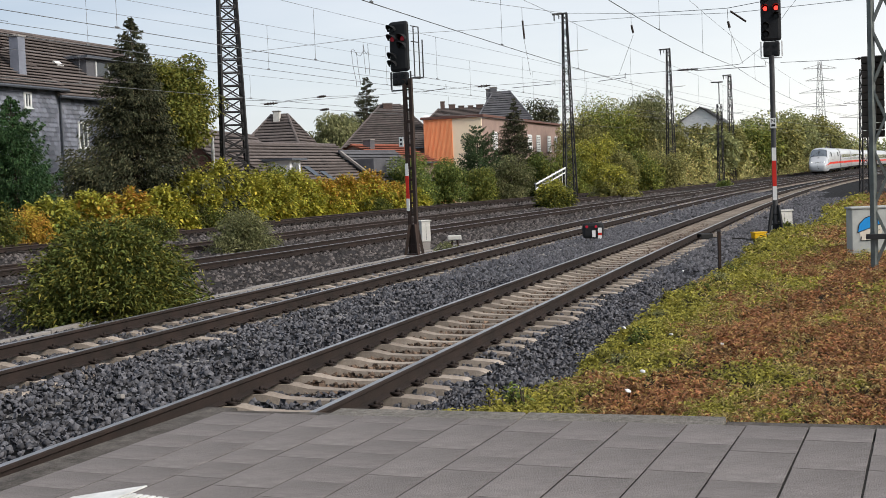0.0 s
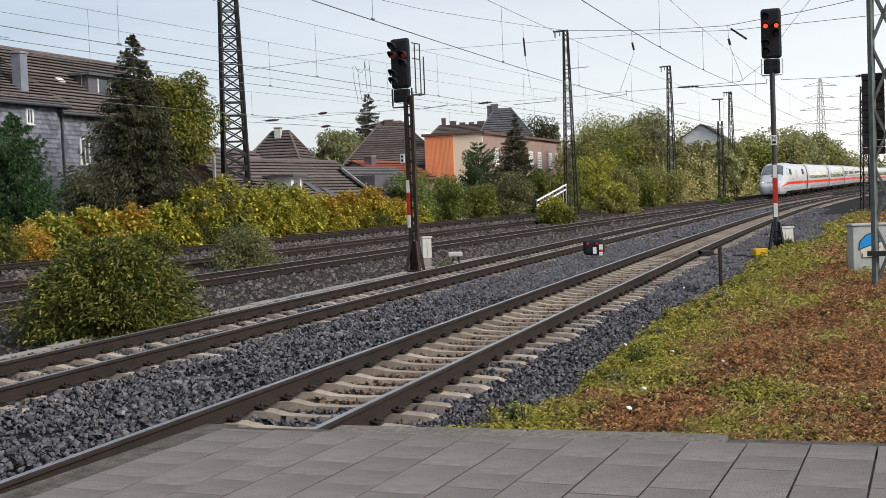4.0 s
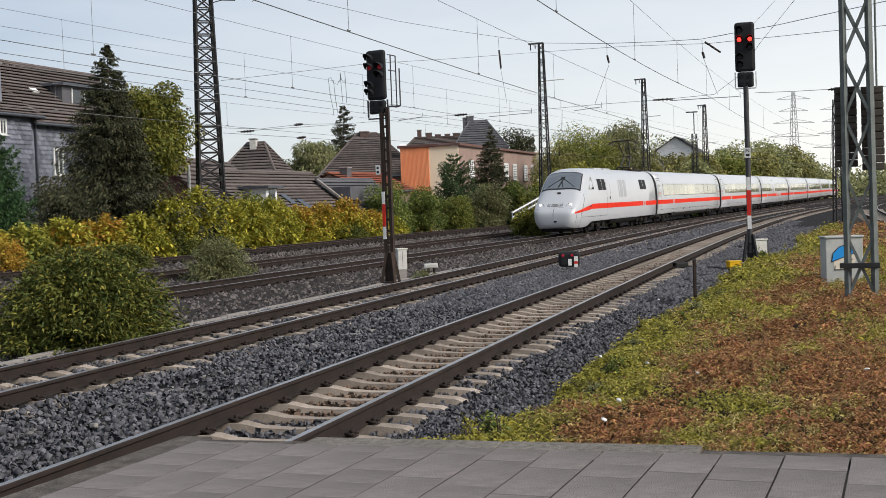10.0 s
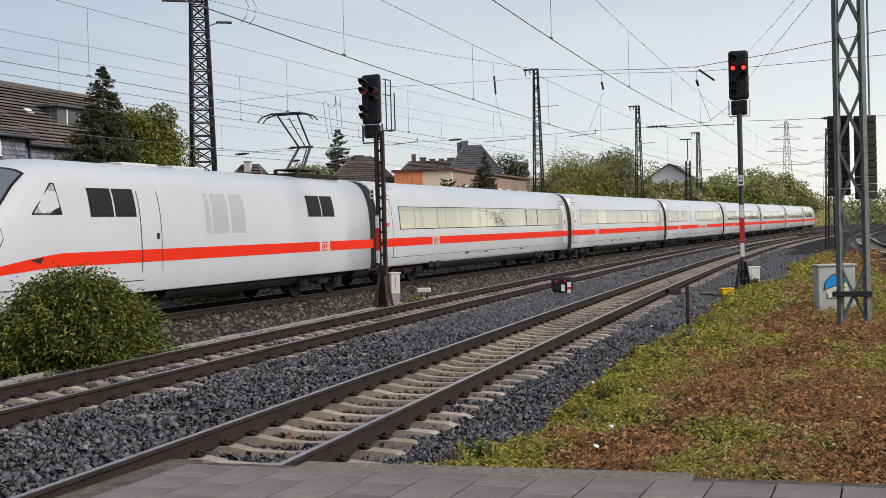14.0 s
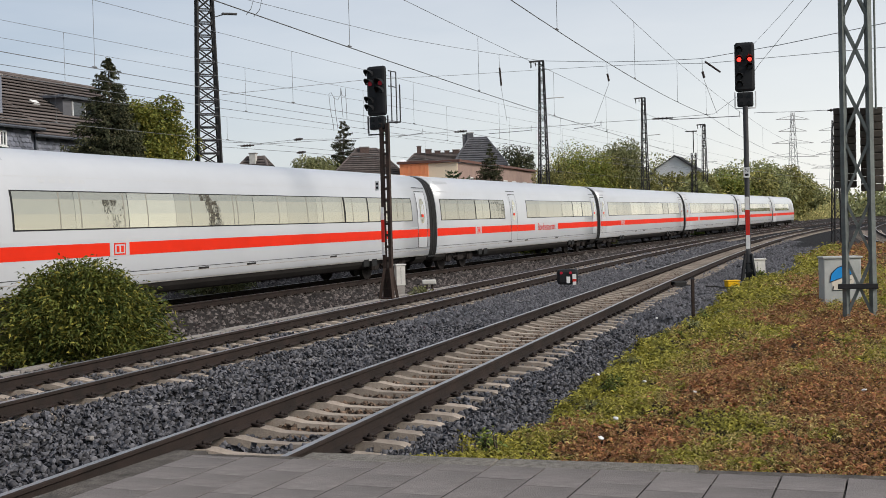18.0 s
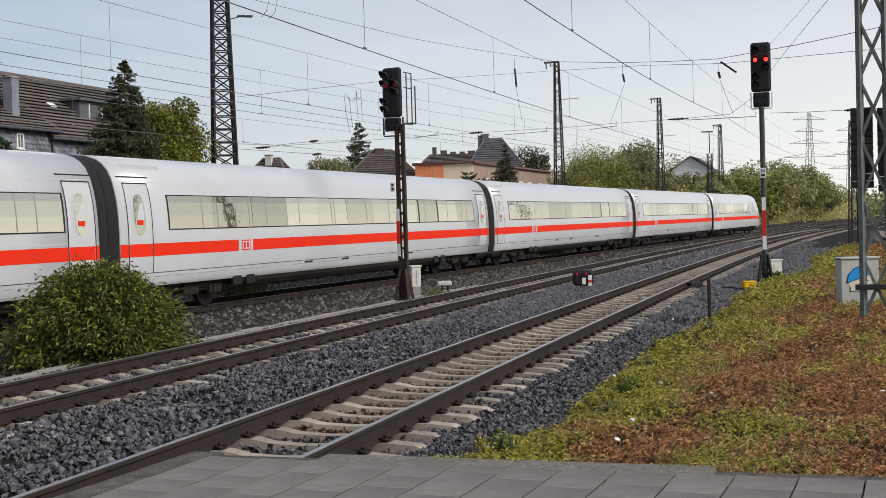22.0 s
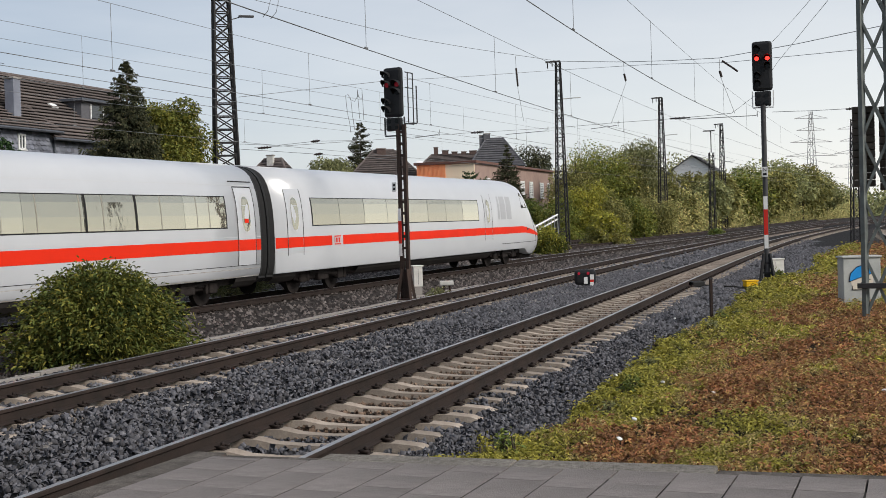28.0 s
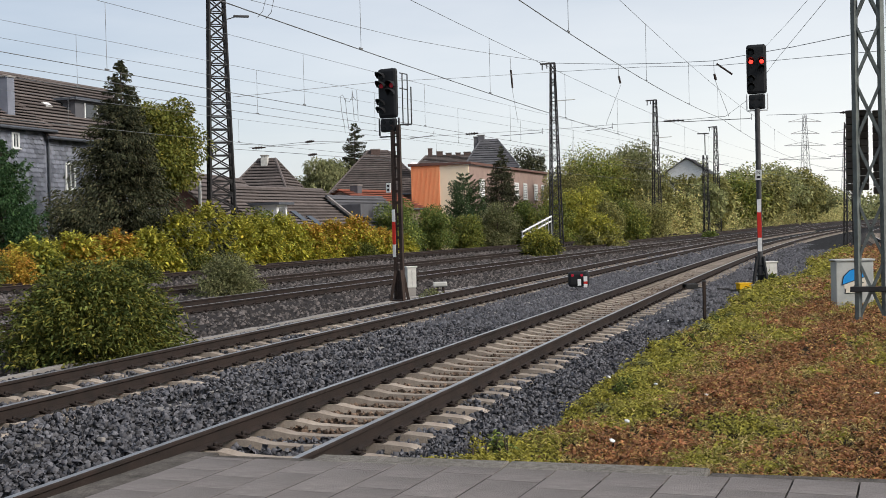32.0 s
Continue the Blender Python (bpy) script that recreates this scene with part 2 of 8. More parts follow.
M = {
    "soil": material("soil_and_grass", (0.085, 0.085, 0.035), 0.95, color2=(0.10, 0.075, 0.045), scale=0.35, vary=0.5, bump=0.6, bump_scale=9),
    # Gravel beds darkened in colour to stand in for shade between stones.
    "gravel": material("gravel_bed_with_gap_shade", (0.016, 0.015, 0.015), 0.95, color2=(0.010, 0.010, 0.010), scale=0.8, vary=1.2, bump=1.0, bump_scale=22),
    "gravel_brown": material("brown_gravel_bed_with_gap_shade", (0.036, 0.031, 0.029), 0.95, color2=(0.022, 0.019, 0.018), scale=0.5, vary=1.2, bump=1.0, bump_scale=20),
    "stone": material("ballast_stone", (0.122, 0.121, 0.131), 0.8, color2=(0.066, 0.066, 0.073), scale=9, vary=0.5, bump=0.2, bump_scale=60, island=0.5),
    "stone_brown": material("brown_ballast_stone", (0.122, 0.107, 0.10), 0.85, color2=(0.064, 0.056, 0.053), scale=9, vary=0.5, bump=0.2, bump_scale=60, island=0.8),
    "stone_rust": material("rust_stained_ballast_stone", (0.175, 0.122, 0.088), 0.85, color2=(0.09, 0.062, 0.046), scale=9, vary=0.5, bump=0.2, bump_scale=60, island=0.5),
    "rail_side": material("rusty_rail_steel", (0.038, 0.027, 0.023), 0.8, metal=0.1, color2=(0.022, 0.018, 0.016), scale=3, vary=0.3, bump=0.2, bump_scale=80),
    "rail_top": material("polished_rail_head", (0.42, 0.41, 0.41), 0.32, metal=0.9, color2=(0.30, 0.28, 0.27), scale=4, vary=0.15, bump=0.03),
    "rail_rust": material("dull_rail_head", (0.13, 0.10, 0.09), 0.5, metal=0.4, color2=(0.08, 0.06, 0.05), scale=4, vary=0.2, bump=0.1),
    "sleeper": material("weathered_concrete_sleeper", (0.41, 0.35, 0.29), 0.9, color2=(0.25, 0.205, 0.165), scale=5, vary=0.4, bump=0.4, bump_scale=50, per_object=0.2, stain=0.35),
    "wood_sleeper": material("tarred_wooden_sleeper", (0.05, 0.042, 0.037), 0.9, color2=(0.03, 0.026, 0.023), scale=5, vary=0.4, bump=0.4, per_object=0.2),
    "clip": material("dark_rail_clip", (0.035, 0.027, 0.024), 0.7, metal=0.3, vary=0.3, bump=0.1),
    "slab": material("platform_slab", (0.26, 0.235, 0.222), 0.9, color2=(0.175, 0.157, 0.148), scale=5.5, vary=0.75, bump=0.6, bump_scale=110, per_object=0.05, stain=0.45),
    "joint": material("dirty_joint", (0.026, 0.023, 0.02), 0.95, vary=0.5, scale=5, bump=0.3),
    "kerb": material("old_concrete_kerb", (0.145, 0.128, 0.112), 0.92, color2=(0.06, 0.054, 0.047), scale=7, vary=1.0, bump=0.8, bump_scale=70, stain=0.5),
    "white_line": material("worn_white_paint", (0.72, 0.72, 0.70), 0.8, color2=(0.5, 0.5, 0.48), scale=6, vary=0.2, bump=0.1),
    "concrete": material("grey_concrete", (0.30, 0.28, 0.26), 0.9, color2=(0.21, 0.195, 0.18), scale=2.5, vary=0.4, bump=0.3, bump_scale=60, stain=0.3),
    "train_white": material("glossy_white_train_paint", (0.46, 0.475, 0.495), 0.28, spec=0.5, vary=0.03, scale=0.8, bump=0.0, color2=(0.435, 0.45, 0.47), coat=0.3),
    "train_dirty": material("dusty_white_train_paint", (0.54, 0.53, 0.51), 0.45, vary=0.2, scale=3.5, bump=0.0, bump_scale=9, color2=(0.30, 0.27, 0.235), stain=0.35),
    "train_red": material("red_stripe_paint", (0.68, 0.028, 0.009), 0.55, spec=0.08, vary=0.06, scale=1, bump=0.0, color2=(0.60, 0.026, 0.009)),
    "train_grey": material("grey_logo_paint", (0.48, 0.49, 0.50), 0.5, vary=0.05, bump=0.0),
    "emblem_grey": material("silver_grey_emblem_paint", (0.37, 0.38, 0.395), 0.5, vary=0.05, bump=0.0),
    "weight_iron": material("brown_cast_iron_weight", (0.105, 0.09, 0.075), 0.8, color2=(0.07, 0.06, 0.052), vary=0.3, bump=0.2),
    "kerb_pale": material("pale_washed_concrete_kerb", (0.25, 0.23, 0.20), 0.92, color2=(0.12, 0.11, 0.095), scale=22, vary=0.9, bump=0.8, bump_scale=90, stain=0.3),
    "train_skirt": material("dusty_dark_grey_skirt", (0.030, 0.027, 0.025), 0.6, color2=(0.018, 0.016, 0.015), scale=1.3, vary=0.2, bump=0.05),
    "train_black": material("black_rubber", (0.018, 0.018, 0.018), 0.6, vary=0.2, bump=0.05),
    "bogie": material("brake_dust_bogie", (0.030, 0.025, 0.023), 0.8, metal=0.2, vary=0.4, bump=0.3),
    "glass_dark": material("tinted_window_glass", (0.012, 0.014, 0.015), 0.03, vary=0.0, bump=0.0, spec=1.0, coat=1.0),
    # Cream tint and pane-to-pane tone imitate what the train windows mirror.
    "glass_band": material("glass_with_reflection_tint", (0.55, 0.525, 0.425), 0.04, metal=0.85, vary=0.0, per_object=0.25, bump=0.16, bump_scale=2.6),
    "train_inner_strip": material("pale_strip_for_interior", (0.28, 0.265, 0.215), 0.5, vary=0.2, bump=0.0),
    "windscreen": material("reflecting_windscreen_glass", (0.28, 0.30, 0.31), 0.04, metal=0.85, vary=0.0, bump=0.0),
    "headlight_glass": material("headlight_glass", (0.42, 0.44, 0.45), 0.08, metal=0.5, vary=0.0, bump=0.0),
    "lamp_white": material("train_headlight", (0.95, 0.95, 0.9), 0.2, vary=0.0, bump=0.0, glow=2.5, glow_color=(1.0, 0.93, 0.8)),
    "red_light": material("lit_red_signal_lens", (0.8, 0.02, 0.02), 0.2, vary=0.0, bump=0.0, glow=3.5, glow_color=(1.0, 0.03, 0.02)),
    "red_dim": material("dim_red_signal_lens", (0.35, 0.02, 0.04), 0.2, vary=0.0, bump=0.0, glow=0.04, glow_color=(1.0, 0.04, 0.05)),
    "lens_dark": material("dark_lens", (0.01, 0.012, 0.013), 0.12, vary=0.0, bump=0.0),
    "signal_black": material("black_signal_paint", (0.022, 0.023, 0.025), 0.55, vary=0.3, scale=3, bump=0.1),
    "signal_pole": material("dark_grey_steel", (0.075, 0.075, 0.078), 0.6, metal=0.3, vary=0.3, scale=3, bump=0.15),
    "rust_steel": material("brown_rusty_steel", (0.062, 0.042, 0.034), 0.8, color2=(0.036, 0.028, 0.025), metal=0.2, vary=0.4, scale=3, bump=0.3),
    "red_paint": material("red_plate_paint", (0.55, 0.035, 0.025), 0.5, vary=0.1, bump=0.05),
    "white_paint": material("white_plate_paint", (0.74, 0.74, 0.73), 0.5, vary=0.1, bump=0.05, stain=0.15),
    "off_white": material("grimy_white_box", (0.58, 0.57, 0.54), 0.6, color2=(0.44, 0.43, 0.40), scale=3, vary=0.15, bump=0.05, stain=0.25),
    "yellow": material("yellow_plastic", (0.72, 0.42, 0.01), 0.5, vary=0.15, bump=0.05),
    "mast_green": material("grey_green_mast_paint", (0.17, 0.19, 0.18), 0.6, color2=(0.12, 0.13, 0.125), metal=0.2, vary=0.3, scale=4, bump=0.15, stain=0.3),
    "mast_dark": material("dark_lattice_steel", (0.042, 0.041, 0.042), 0.7, metal=0.2, vary=0.3, scale=3, bump=0.15),
    "wire": material("dark_copper_wire", (0.19, 0.195, 0.20), 0.6, metal=0.2, vary=0.1, bump=0.0),
    "insulator": material("brown_insulator", (0.035, 0.025, 0.022), 0.4, vary=0.2, bump=0.0),
    "box_grey": material("light_grey_cabinet", (0.42, 0.43, 0.41), 0.6, color2=(0.33, 0.34, 0.33), scale=2, vary=0.15, bump=0.05, stain=0.2),
    "graffiti_blue": material("blue_spray_paint", (0.02, 0.25, 0.62), 0.6, vary=0.1, bump=0.0),
    "graffiti_black": material("black_spray_paint", (0.02, 0.02, 0.025), 0.6, vary=0.1, bump=0.0),
    "graffiti_skin": material("pale_spray_paint", (0.62, 0.56, 0.47), 0.6, vary=0.1, bump=0.0),
    "slate": material("grey_slate_shingle", (0.20, 0.213, 0.25), 0.6, color2=(0.145, 0.156, 0.19), scale=1.2, vary=0.3, bump=0.1, island=0.3),
    "roof_brown": material("brown_roof_tile", (0.145, 0.122, 0.115), 0.8, color2=(0.10, 0.086, 0.082), scale=1.6, vary=0.4, bump=0.4, bump_scale=11, island=0.22, stain=0.15),
    "roof_red": material("red_roof_tile", (0.26, 0.085, 0.055), 0.8, color2=(0.17, 0.07, 0.05), scale=0.9, vary=0.3, bump=0.2, bump_scale=15, island=0.12),
    "roof_slate": material("dark_slate_roof", (0.115, 0.115, 0.125), 0.65, color2=(0.08, 0.08, 0.088), scale=0.9, vary=0.3, bump=0.15, bump_scale=15, island=0.12),
    "gutter": material("zinc_gutter", (0.12, 0.13, 0.15), 0.5, metal=0.4, vary=0.2, bump=0.05),
    "window_frame": material("white_window_frame", (0.70, 0.71, 0.70), 0.5, vary=0.08, bump=0.03),
    "pane": material("house_window_pane", (0.03, 0.035, 0.04), 0.06, vary=0.0, bump=0.0, spec=0.8),
    "orange": material("orange_corrugated_cladding", (0.93, 0.40, 0.19), 0.6, color2=(0.88, 0.36, 0.17), scale=0.5, vary=0.1, bump=0.1),
    "cream": material("cream_render", (0.92, 0.77, 0.57), 0.85, color2=(0.86, 0.70, 0.51), scale=0.5, vary=0.1, bump=0.1),
    "brick": material("brown_brick_facade", (0.31, 0.225, 0.19), 0.9, color2=(0.25, 0.18, 0.155), scale=0.8, vary=0.25, bump=0.2, bump_scale=20),
    "brick_dark": material("dark_brick_chimney", (0.12, 0.085, 0.075), 0.9, vary=0.4, bump=0.3),
    "brick_red": material("red_brick_chimney", (0.24, 0.09, 0.07), 0.9, vary=0.3, bump=0.3),
    "red_fascia": material("red_brown_fascia", (0.15, 0.082, 0.068), 0.7, vary=0.2, bump=0.1),
    "render_white": material("white_house_render", (0.70, 0.71, 0.72), 0.85, color2=(0.62, 0.63, 0.64), scale=0.6, vary=0.1, bump=0.1),
    "bark": material("brown_bark", (0.09, 0.07, 0.055), 0.95, color2=(0.055, 0.045, 0.037), scale=5, vary=0.4, bump=0.6, bump_scale=25),
    "birch": material("grey_bark", (0.22, 0.20, 0.18), 0.9, vary=0.5, scale=4, bump=0.4),
    "spruce": leaf_material("spruce_needles", (0.058, 0.064, 0.035), (0.030, 0.035, 0.021), (0.12, 0.108, 0.058), 0.8, 0.75, 0.1),
    "thuja": leaf_material("dark_green_needles", (0.05, 0.105, 0.04), (0.026, 0.058, 0.026), (0.10, 0.165, 0.06), 0.8, 0.6, 0.15),
    "leaf_green": leaf_material("green_tree_leaves", (0.205, 0.235, 0.055), (0.115, 0.145, 0.042), (0.35, 0.31, 0.06), 0.35),
    "maple_leaf": leaf_material("yellow_green_maple_leaves", (0.185, 0.20, 0.045), (0.105, 0.125, 0.035), (0.32, 0.265, 0.05), 0.5),
    "leaf_olive": leaf_material("olive_tree_leaves", (0.275, 0.265, 0.095), (0.155, 0.165, 0.065), (0.38, 0.325, 0.105), 0.25),
    "leaf_yellow": leaf_material("yellowing_leaves", (0.39, 0.37, 0.065), (0.24, 0.26, 0.055), (0.50, 0.42, 0.065), 0.9),
    "knotweed": leaf_material("yellow_green_knotweed_leaves", (0.46, 0.43, 0.06), (0.24, 0.28, 0.05), (0.58, 0.43, 0.06), 1.1, own=0.08),
    "orange_leaf": leaf_material("orange_red_autumn_leaves", (0.48, 0.29, 0.055), (0.42, 0.36, 0.055), (0.48, 0.17, 0.05), 0.9, own=0.08),
    "buddleia": leaf_material("grey_green_buddleia_leaves", (0.115, 0.128, 0.03), (0.045, 0.07, 0.022), (0.24, 0.205, 0.038), 1.6, translucent=0.1, own=0.05),
    "shrub": leaf_material("green_shrub_leaves", (0.155, 0.20, 0.055), (0.08, 0.115, 0.036), (0.27, 0.27, 0.06), 0.6),
    "yew": leaf_material("dark_yew_needles", (0.048, 0.075, 0.03), (0.022, 0.04, 0.02), (0.085, 0.115, 0.045), 0.8, 0.7, 0.1),
    "willow": leaf_material("pale_willow_leaves", (0.21, 0.215, 0.1), (0.14, 0.155, 0.07), (0.29, 0.275, 0.135), 0.4),
    "far_leaf": leaf_material("far_wood_leaves", (0.29, 0.305, 0.135), (0.20, 0.22, 0.11), (0.38, 0.35, 0.145), 0.08),
    "bank_leaf": leaf_material("bank_scrub_leaves", (0.44, 0.40, 0.16), (0.28, 0.30, 0.12), (0.52, 0.40, 0.18), 0.12),
    "bed_green": leaf_material("green_groundcover", (0.40, 0.35, 0.06), (0.19, 0.19, 0.045), (0.27, 0.24, 0.06), 3.2, own=0.0),
    "bed_red": leaf_material("red_brown_groundcover", (0.39, 0.165, 0.08), (0.17, 0.10, 0.052), (0.42, 0.30, 0.10), 3.6, own=0.0),
    "bed_straw": leaf_material("straw_groundcover", (0.44, 0.34, 0.12), (0.24, 0.19, 0.07), (0.50, 0.40, 0.18), 3.0, own=0.0),
    "bed_soil": material("groundcover_soil", (0.026, 0.019, 0.012), 0.95, color2=(0.022, 0.019, 0.010), scale=1.1, vary=0.6, bump=0.8, bump_scale=25),
    # Pale tone carries the distance haze on the pylons in its colour.
    "pylon": material("steel_with_haze_tone", (0.36, 0.36, 0.37), 0.6, vary=0.1, bump=0.0),
    "paper": material("white_litter", (0.75, 0.75, 0.74), 0.8, vary=0.1, bump=0.1),
}


# ---------------------------------------------------------------- mesh helpers
def part(name, bm, mat, parent=None, label="", smooth=False):
    """Links a bmesh as one mesh object, under a thing or a part if one is given."""
    me = bpy.data.meshes.new(name)
    bm.to_mesh(me)
    bm.free()
    me.materials.append(M[mat] if isinstance(mat, str) else mat)
    if smooth:
        me.polygons.foreach_set("use_smooth", [True] * len(me.polygons))
    ob = new(name, me)
    if parent is not None:
        ob.parent = parent
    if label:
        ob["label"] = label
    return ob


def share(name, me, parent, m):
    """Another object on a mesh that is already there."""
    ob = new(name, me)
    ob.parent = parent
    ob.matrix_basis = m
    return ob


def raw(name, verts, faces, mat, parent=None, label="", smooth=False):
    """A mesh from arrays of corners and of faces that all have the same number of corners."""
    verts, faces = np.asarray(verts, dtype=np.float32), np.asarray(faces, dtype=np.int32)
    me = bpy.data.meshes.new(name)
    n, k = faces.shape
    me.vertices.add(len(verts))
    me.vertices.foreach_set("co", verts.ravel())
    me.loops.add(n * k)
    me.loops.foreach_set("vertex_index", faces.ravel())
    me.polygons.add(n)
    me.polygons.foreach_set("loop_start", np.arange(0, n * k, k, dtype=np.int32))
    me.polygons.foreach_set("loop_total", np.full(n, k, dtype=np.int32))
    if smooth:
        me.polygons.foreach_set("use_smooth", np.ones(n, dtype=bool))
    me.update(calc_edges=True)
    me.materials.append(M[mat] if isinstance(mat, str) else mat)
    ob = new(name, me)
    if parent is not None:
        ob.parent = parent
    if label:
        ob["label"] = label
    return ob


def thing(name, m, label, category, group="", kind=""):
    ob = new(name)
    ob.empty_display_size = 0.3
    ob.matrix_world = m
    return tagged(ob, label, category, group, kind)


def add_box(bm, x0, y0, z0, x1, y1, z1, bevel=0.0, m=None):
    r = bmesh.ops.create_cube(bm, size=1.0)
    vs = r["verts"]
    for v in vs:
        v.co = Vector(((x0 + x1) / 2 + v.co.x * (x1 - x0), (y0 + y1) / 2 + v.co.y * (y1 - y0), (z0 + z1) / 2 + v.co.z * (z1 - z0)))
    if bevel > 0:
        es = list({e for v in vs for e in v.link_edges})
        vs = [v for v in bmesh.ops.bevel(bm, geom=es, offset=bevel, segments=2, affect="EDGES", profile=0.5)["verts"]]
    if m is not None:
        bmesh.ops.transform(bm, matrix=m, verts=vs)
    return vs


def box(x0, y0, z0, x1, y1, z1, bevel=0.0):
    bm = bmesh.new()
    add_box(bm, x0, y0, z0, x1, y1, z1, bevel)
    return bm


def add_bar(bm, a, b, r, r2=None, sides=6, square=False):
    """A round or square bar from a to b."""
    a, b = Vector(a), Vector(b)
    d = b - a
    if d.length < 1e-6:
        return
    res = bmesh.ops.create_cone(bm, cap_ends=True, segments=4 if square else sides, radius1=r * (1.414 if square else 1),
                                radius2=(r if r2 is None else r2) * (1.414 if square else 1), depth=d.length)
    turn = d.to_track_quat("Z", "Y").to_matrix().to_4x4()
    spin = Matrix.Rotation(radians(45), 4, "Z") if square else Matrix.Identity(4)
    bmesh.ops.transform(bm, matrix=Matrix.Translation((a + b) / 2) @ turn @ spin, verts=res["verts"])


def bar(a, b, r, r2=None, sides=10, square=False):
    bm = bmesh.new()
    add_bar(bm, a, b, r, r2, sides, square)
    return bm


def tube(points, r, sides=5):
    """A thin round tube along points."""
    bm = bmesh.new()
    pts = [Vector(q) for q in points]
    rings = []
    for i, q in enumerate(pts):
        d = (pts[min(i + 1, len(pts) - 1)] - pts[max(i - 1, 0)]).normalized()
        side = d.cross(Vector((0, 0, 1)))
        if side.length < 1e-4:
            side = Vector((1, 0, 0))
        side.normalize()
        upv = side.cross(d)
        rings.append([bm.verts.new(q + r * (math.cos(6.2832 * k / sides) * side + math.sin(6.2832 * k / sides) * upv)) for k in range(sides)])
    for a, b in zip(rings, rings[1:]):
        for k in range(sides):
            bm.faces.new((a[k], a[(k + 1) % sides], b[(k + 1) % sides], b[k]))
    bm.faces.new(rings[0][::-1])
    bm.faces.new(rings[-1])
    return bm


def loft(rows, closed=False, caps=False):
    """Quads between rows of points."""
    bm = bmesh.new()
    vs = [[bm.verts.new(q) for q in row] for row in rows]
    n = len(rows[0])
    for a, b in zip(vs, vs[1:]):
        for k in range(n if closed else n - 1):
            bm.faces.new((a[k], a[(k + 1) % n], b[(k + 1) % n], b[k]))
    if caps:
        bm.faces.new(vs[0][::-1])
        bm.faces.new(vs[-1])
    bmesh.ops.recalc_face_normals(bm, faces=bm.faces)
    return bm


# ---------------------------------------------------------------- the lines of the tracks
S_ALL = np.arange(-230.0, 431.0, 1.0)


def line(lateral, heading, knots):
    """A track's centre line by arc length: start beside the eye, heading clockwise from ahead, curvature by knots (left is positive)."""
    kap = np.interp(S_ALL, [k[0] for k in knots], [k[1] for k in knots]) * 1e-2
    th = np.cumsum(kap)
    th = radians(heading) - (th - th[230])
    dx, dy = np.sin(th), np.cos(th)
    x, y = np.cumsum(dx), np.cumsum(dy)
    base = radians(17.334)
    return np.c_[x - x[230] - math.cos(base) * lateral, y - y[230] + math.sin(base) * lateral], np.c_[dx, dy]


LINE_A = line(5.052, 17.278, [(-10, -0.0411), (20, -0.0412), (50, -0.0624), (90, -0.1194), (130, -0.147), (170, -0.162), (210, -0.169), (260, -0.17)])
LINE_B = line(17.826, 19.105, [(-10, -0.1033), (20, -0.0983), (50, -0.0626), (90, -0.0516), (130, 0.0307), (170, 0.0094), (210, 0.0578),
                               (230, 0.03), (270, -0.2), (310, -0.3), (420, -0.3)])


def rise_a(s):
    q = np.maximum(0, np.asarray(s, dtype=float) - 40)
    return 0.3074e-4 * q * np.minimum(q, 120)


def rise_b(s):
    q = np.clip(s, -30, 240)
    return -0.0632 + 0.1397e-2 * q + 0.0693e-4 * q * q


def on(ln, s, off=0.0):
    """The plan's point beside a line at arc length s, off metres to the left."""
    c, d = ln
    x, y = np.interp(s, S_ALL, c[:, 0]), np.interp(s, S_ALL, c[:, 1])
    dx, dy = np.interp(s, S_ALL, d[:, 0]), np.interp(s, S_ALL, d[:, 1])
    k = np.hypot(dx, dy)
    return x - off * dy / k, y + off * dx / k


def at_a(s, off, z=0.0):
    x, y = on(LINE_A, s, off)
    return Vector((float(x), float(y), z + float(rise_a(s))))


def heading(ln, s):
    dx, dy = np.interp(s, S_ALL, ln[1][:, 0]), np.interp(s, S_ALL, ln[1][:, 1])
    return math.degrees(math.atan2(dy, dx))


def stations(a, b):
    """Arc lengths, close together near the eye."""
    out, s = [], float(a)
    while s < b:
        out.append(s)
        s += 1.5 if -5 < s < 60 else 4.0
    return out + [float(b)]


def sweep(ln, rise, a, b, profile, offset=0.0, closed=True):
    rows = []
    for s in stations(a, b):
        o = offset(s) if callable(offset) else offset
        z = float(rise(s))
        rows.append([(*[float(q) for q in on(ln, s, o + py)], z + pz) for py, pz in profile])
    return loft(rows, closed=closed, caps=closed)


# ---------------------------------------------------------------- ground and ballast
bm = bmesh.new()
R_G = 2600
grid = [-R_G, -800, -300, -140, -80, -40, 0, 40, 80, 140, 200, 300, 800, R_G]
vg = [[bm.verts.new((x, y, -0.55)) for y in grid] for x in grid]
for i in range(len(grid) - 1):
    for j in range(len(grid) - 1):
        bm.faces.new((vg[i][j], vg[i + 1][j], vg[i + 1][j + 1], vg[i][j + 1]))
ground = part("ground", bm, "soil")
tagged(ground, "brown soil with thin weeds beyond the tracks", "ground", kind="structure")

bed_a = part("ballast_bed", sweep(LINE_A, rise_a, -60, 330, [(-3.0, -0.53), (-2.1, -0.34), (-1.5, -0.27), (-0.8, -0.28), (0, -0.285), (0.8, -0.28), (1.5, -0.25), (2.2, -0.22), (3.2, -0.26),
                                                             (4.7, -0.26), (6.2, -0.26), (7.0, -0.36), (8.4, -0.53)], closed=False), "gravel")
tagged(bed_a, "crushed stone ballast under the two near tracks, gap shade in its colour", "ballast", kind="structure")
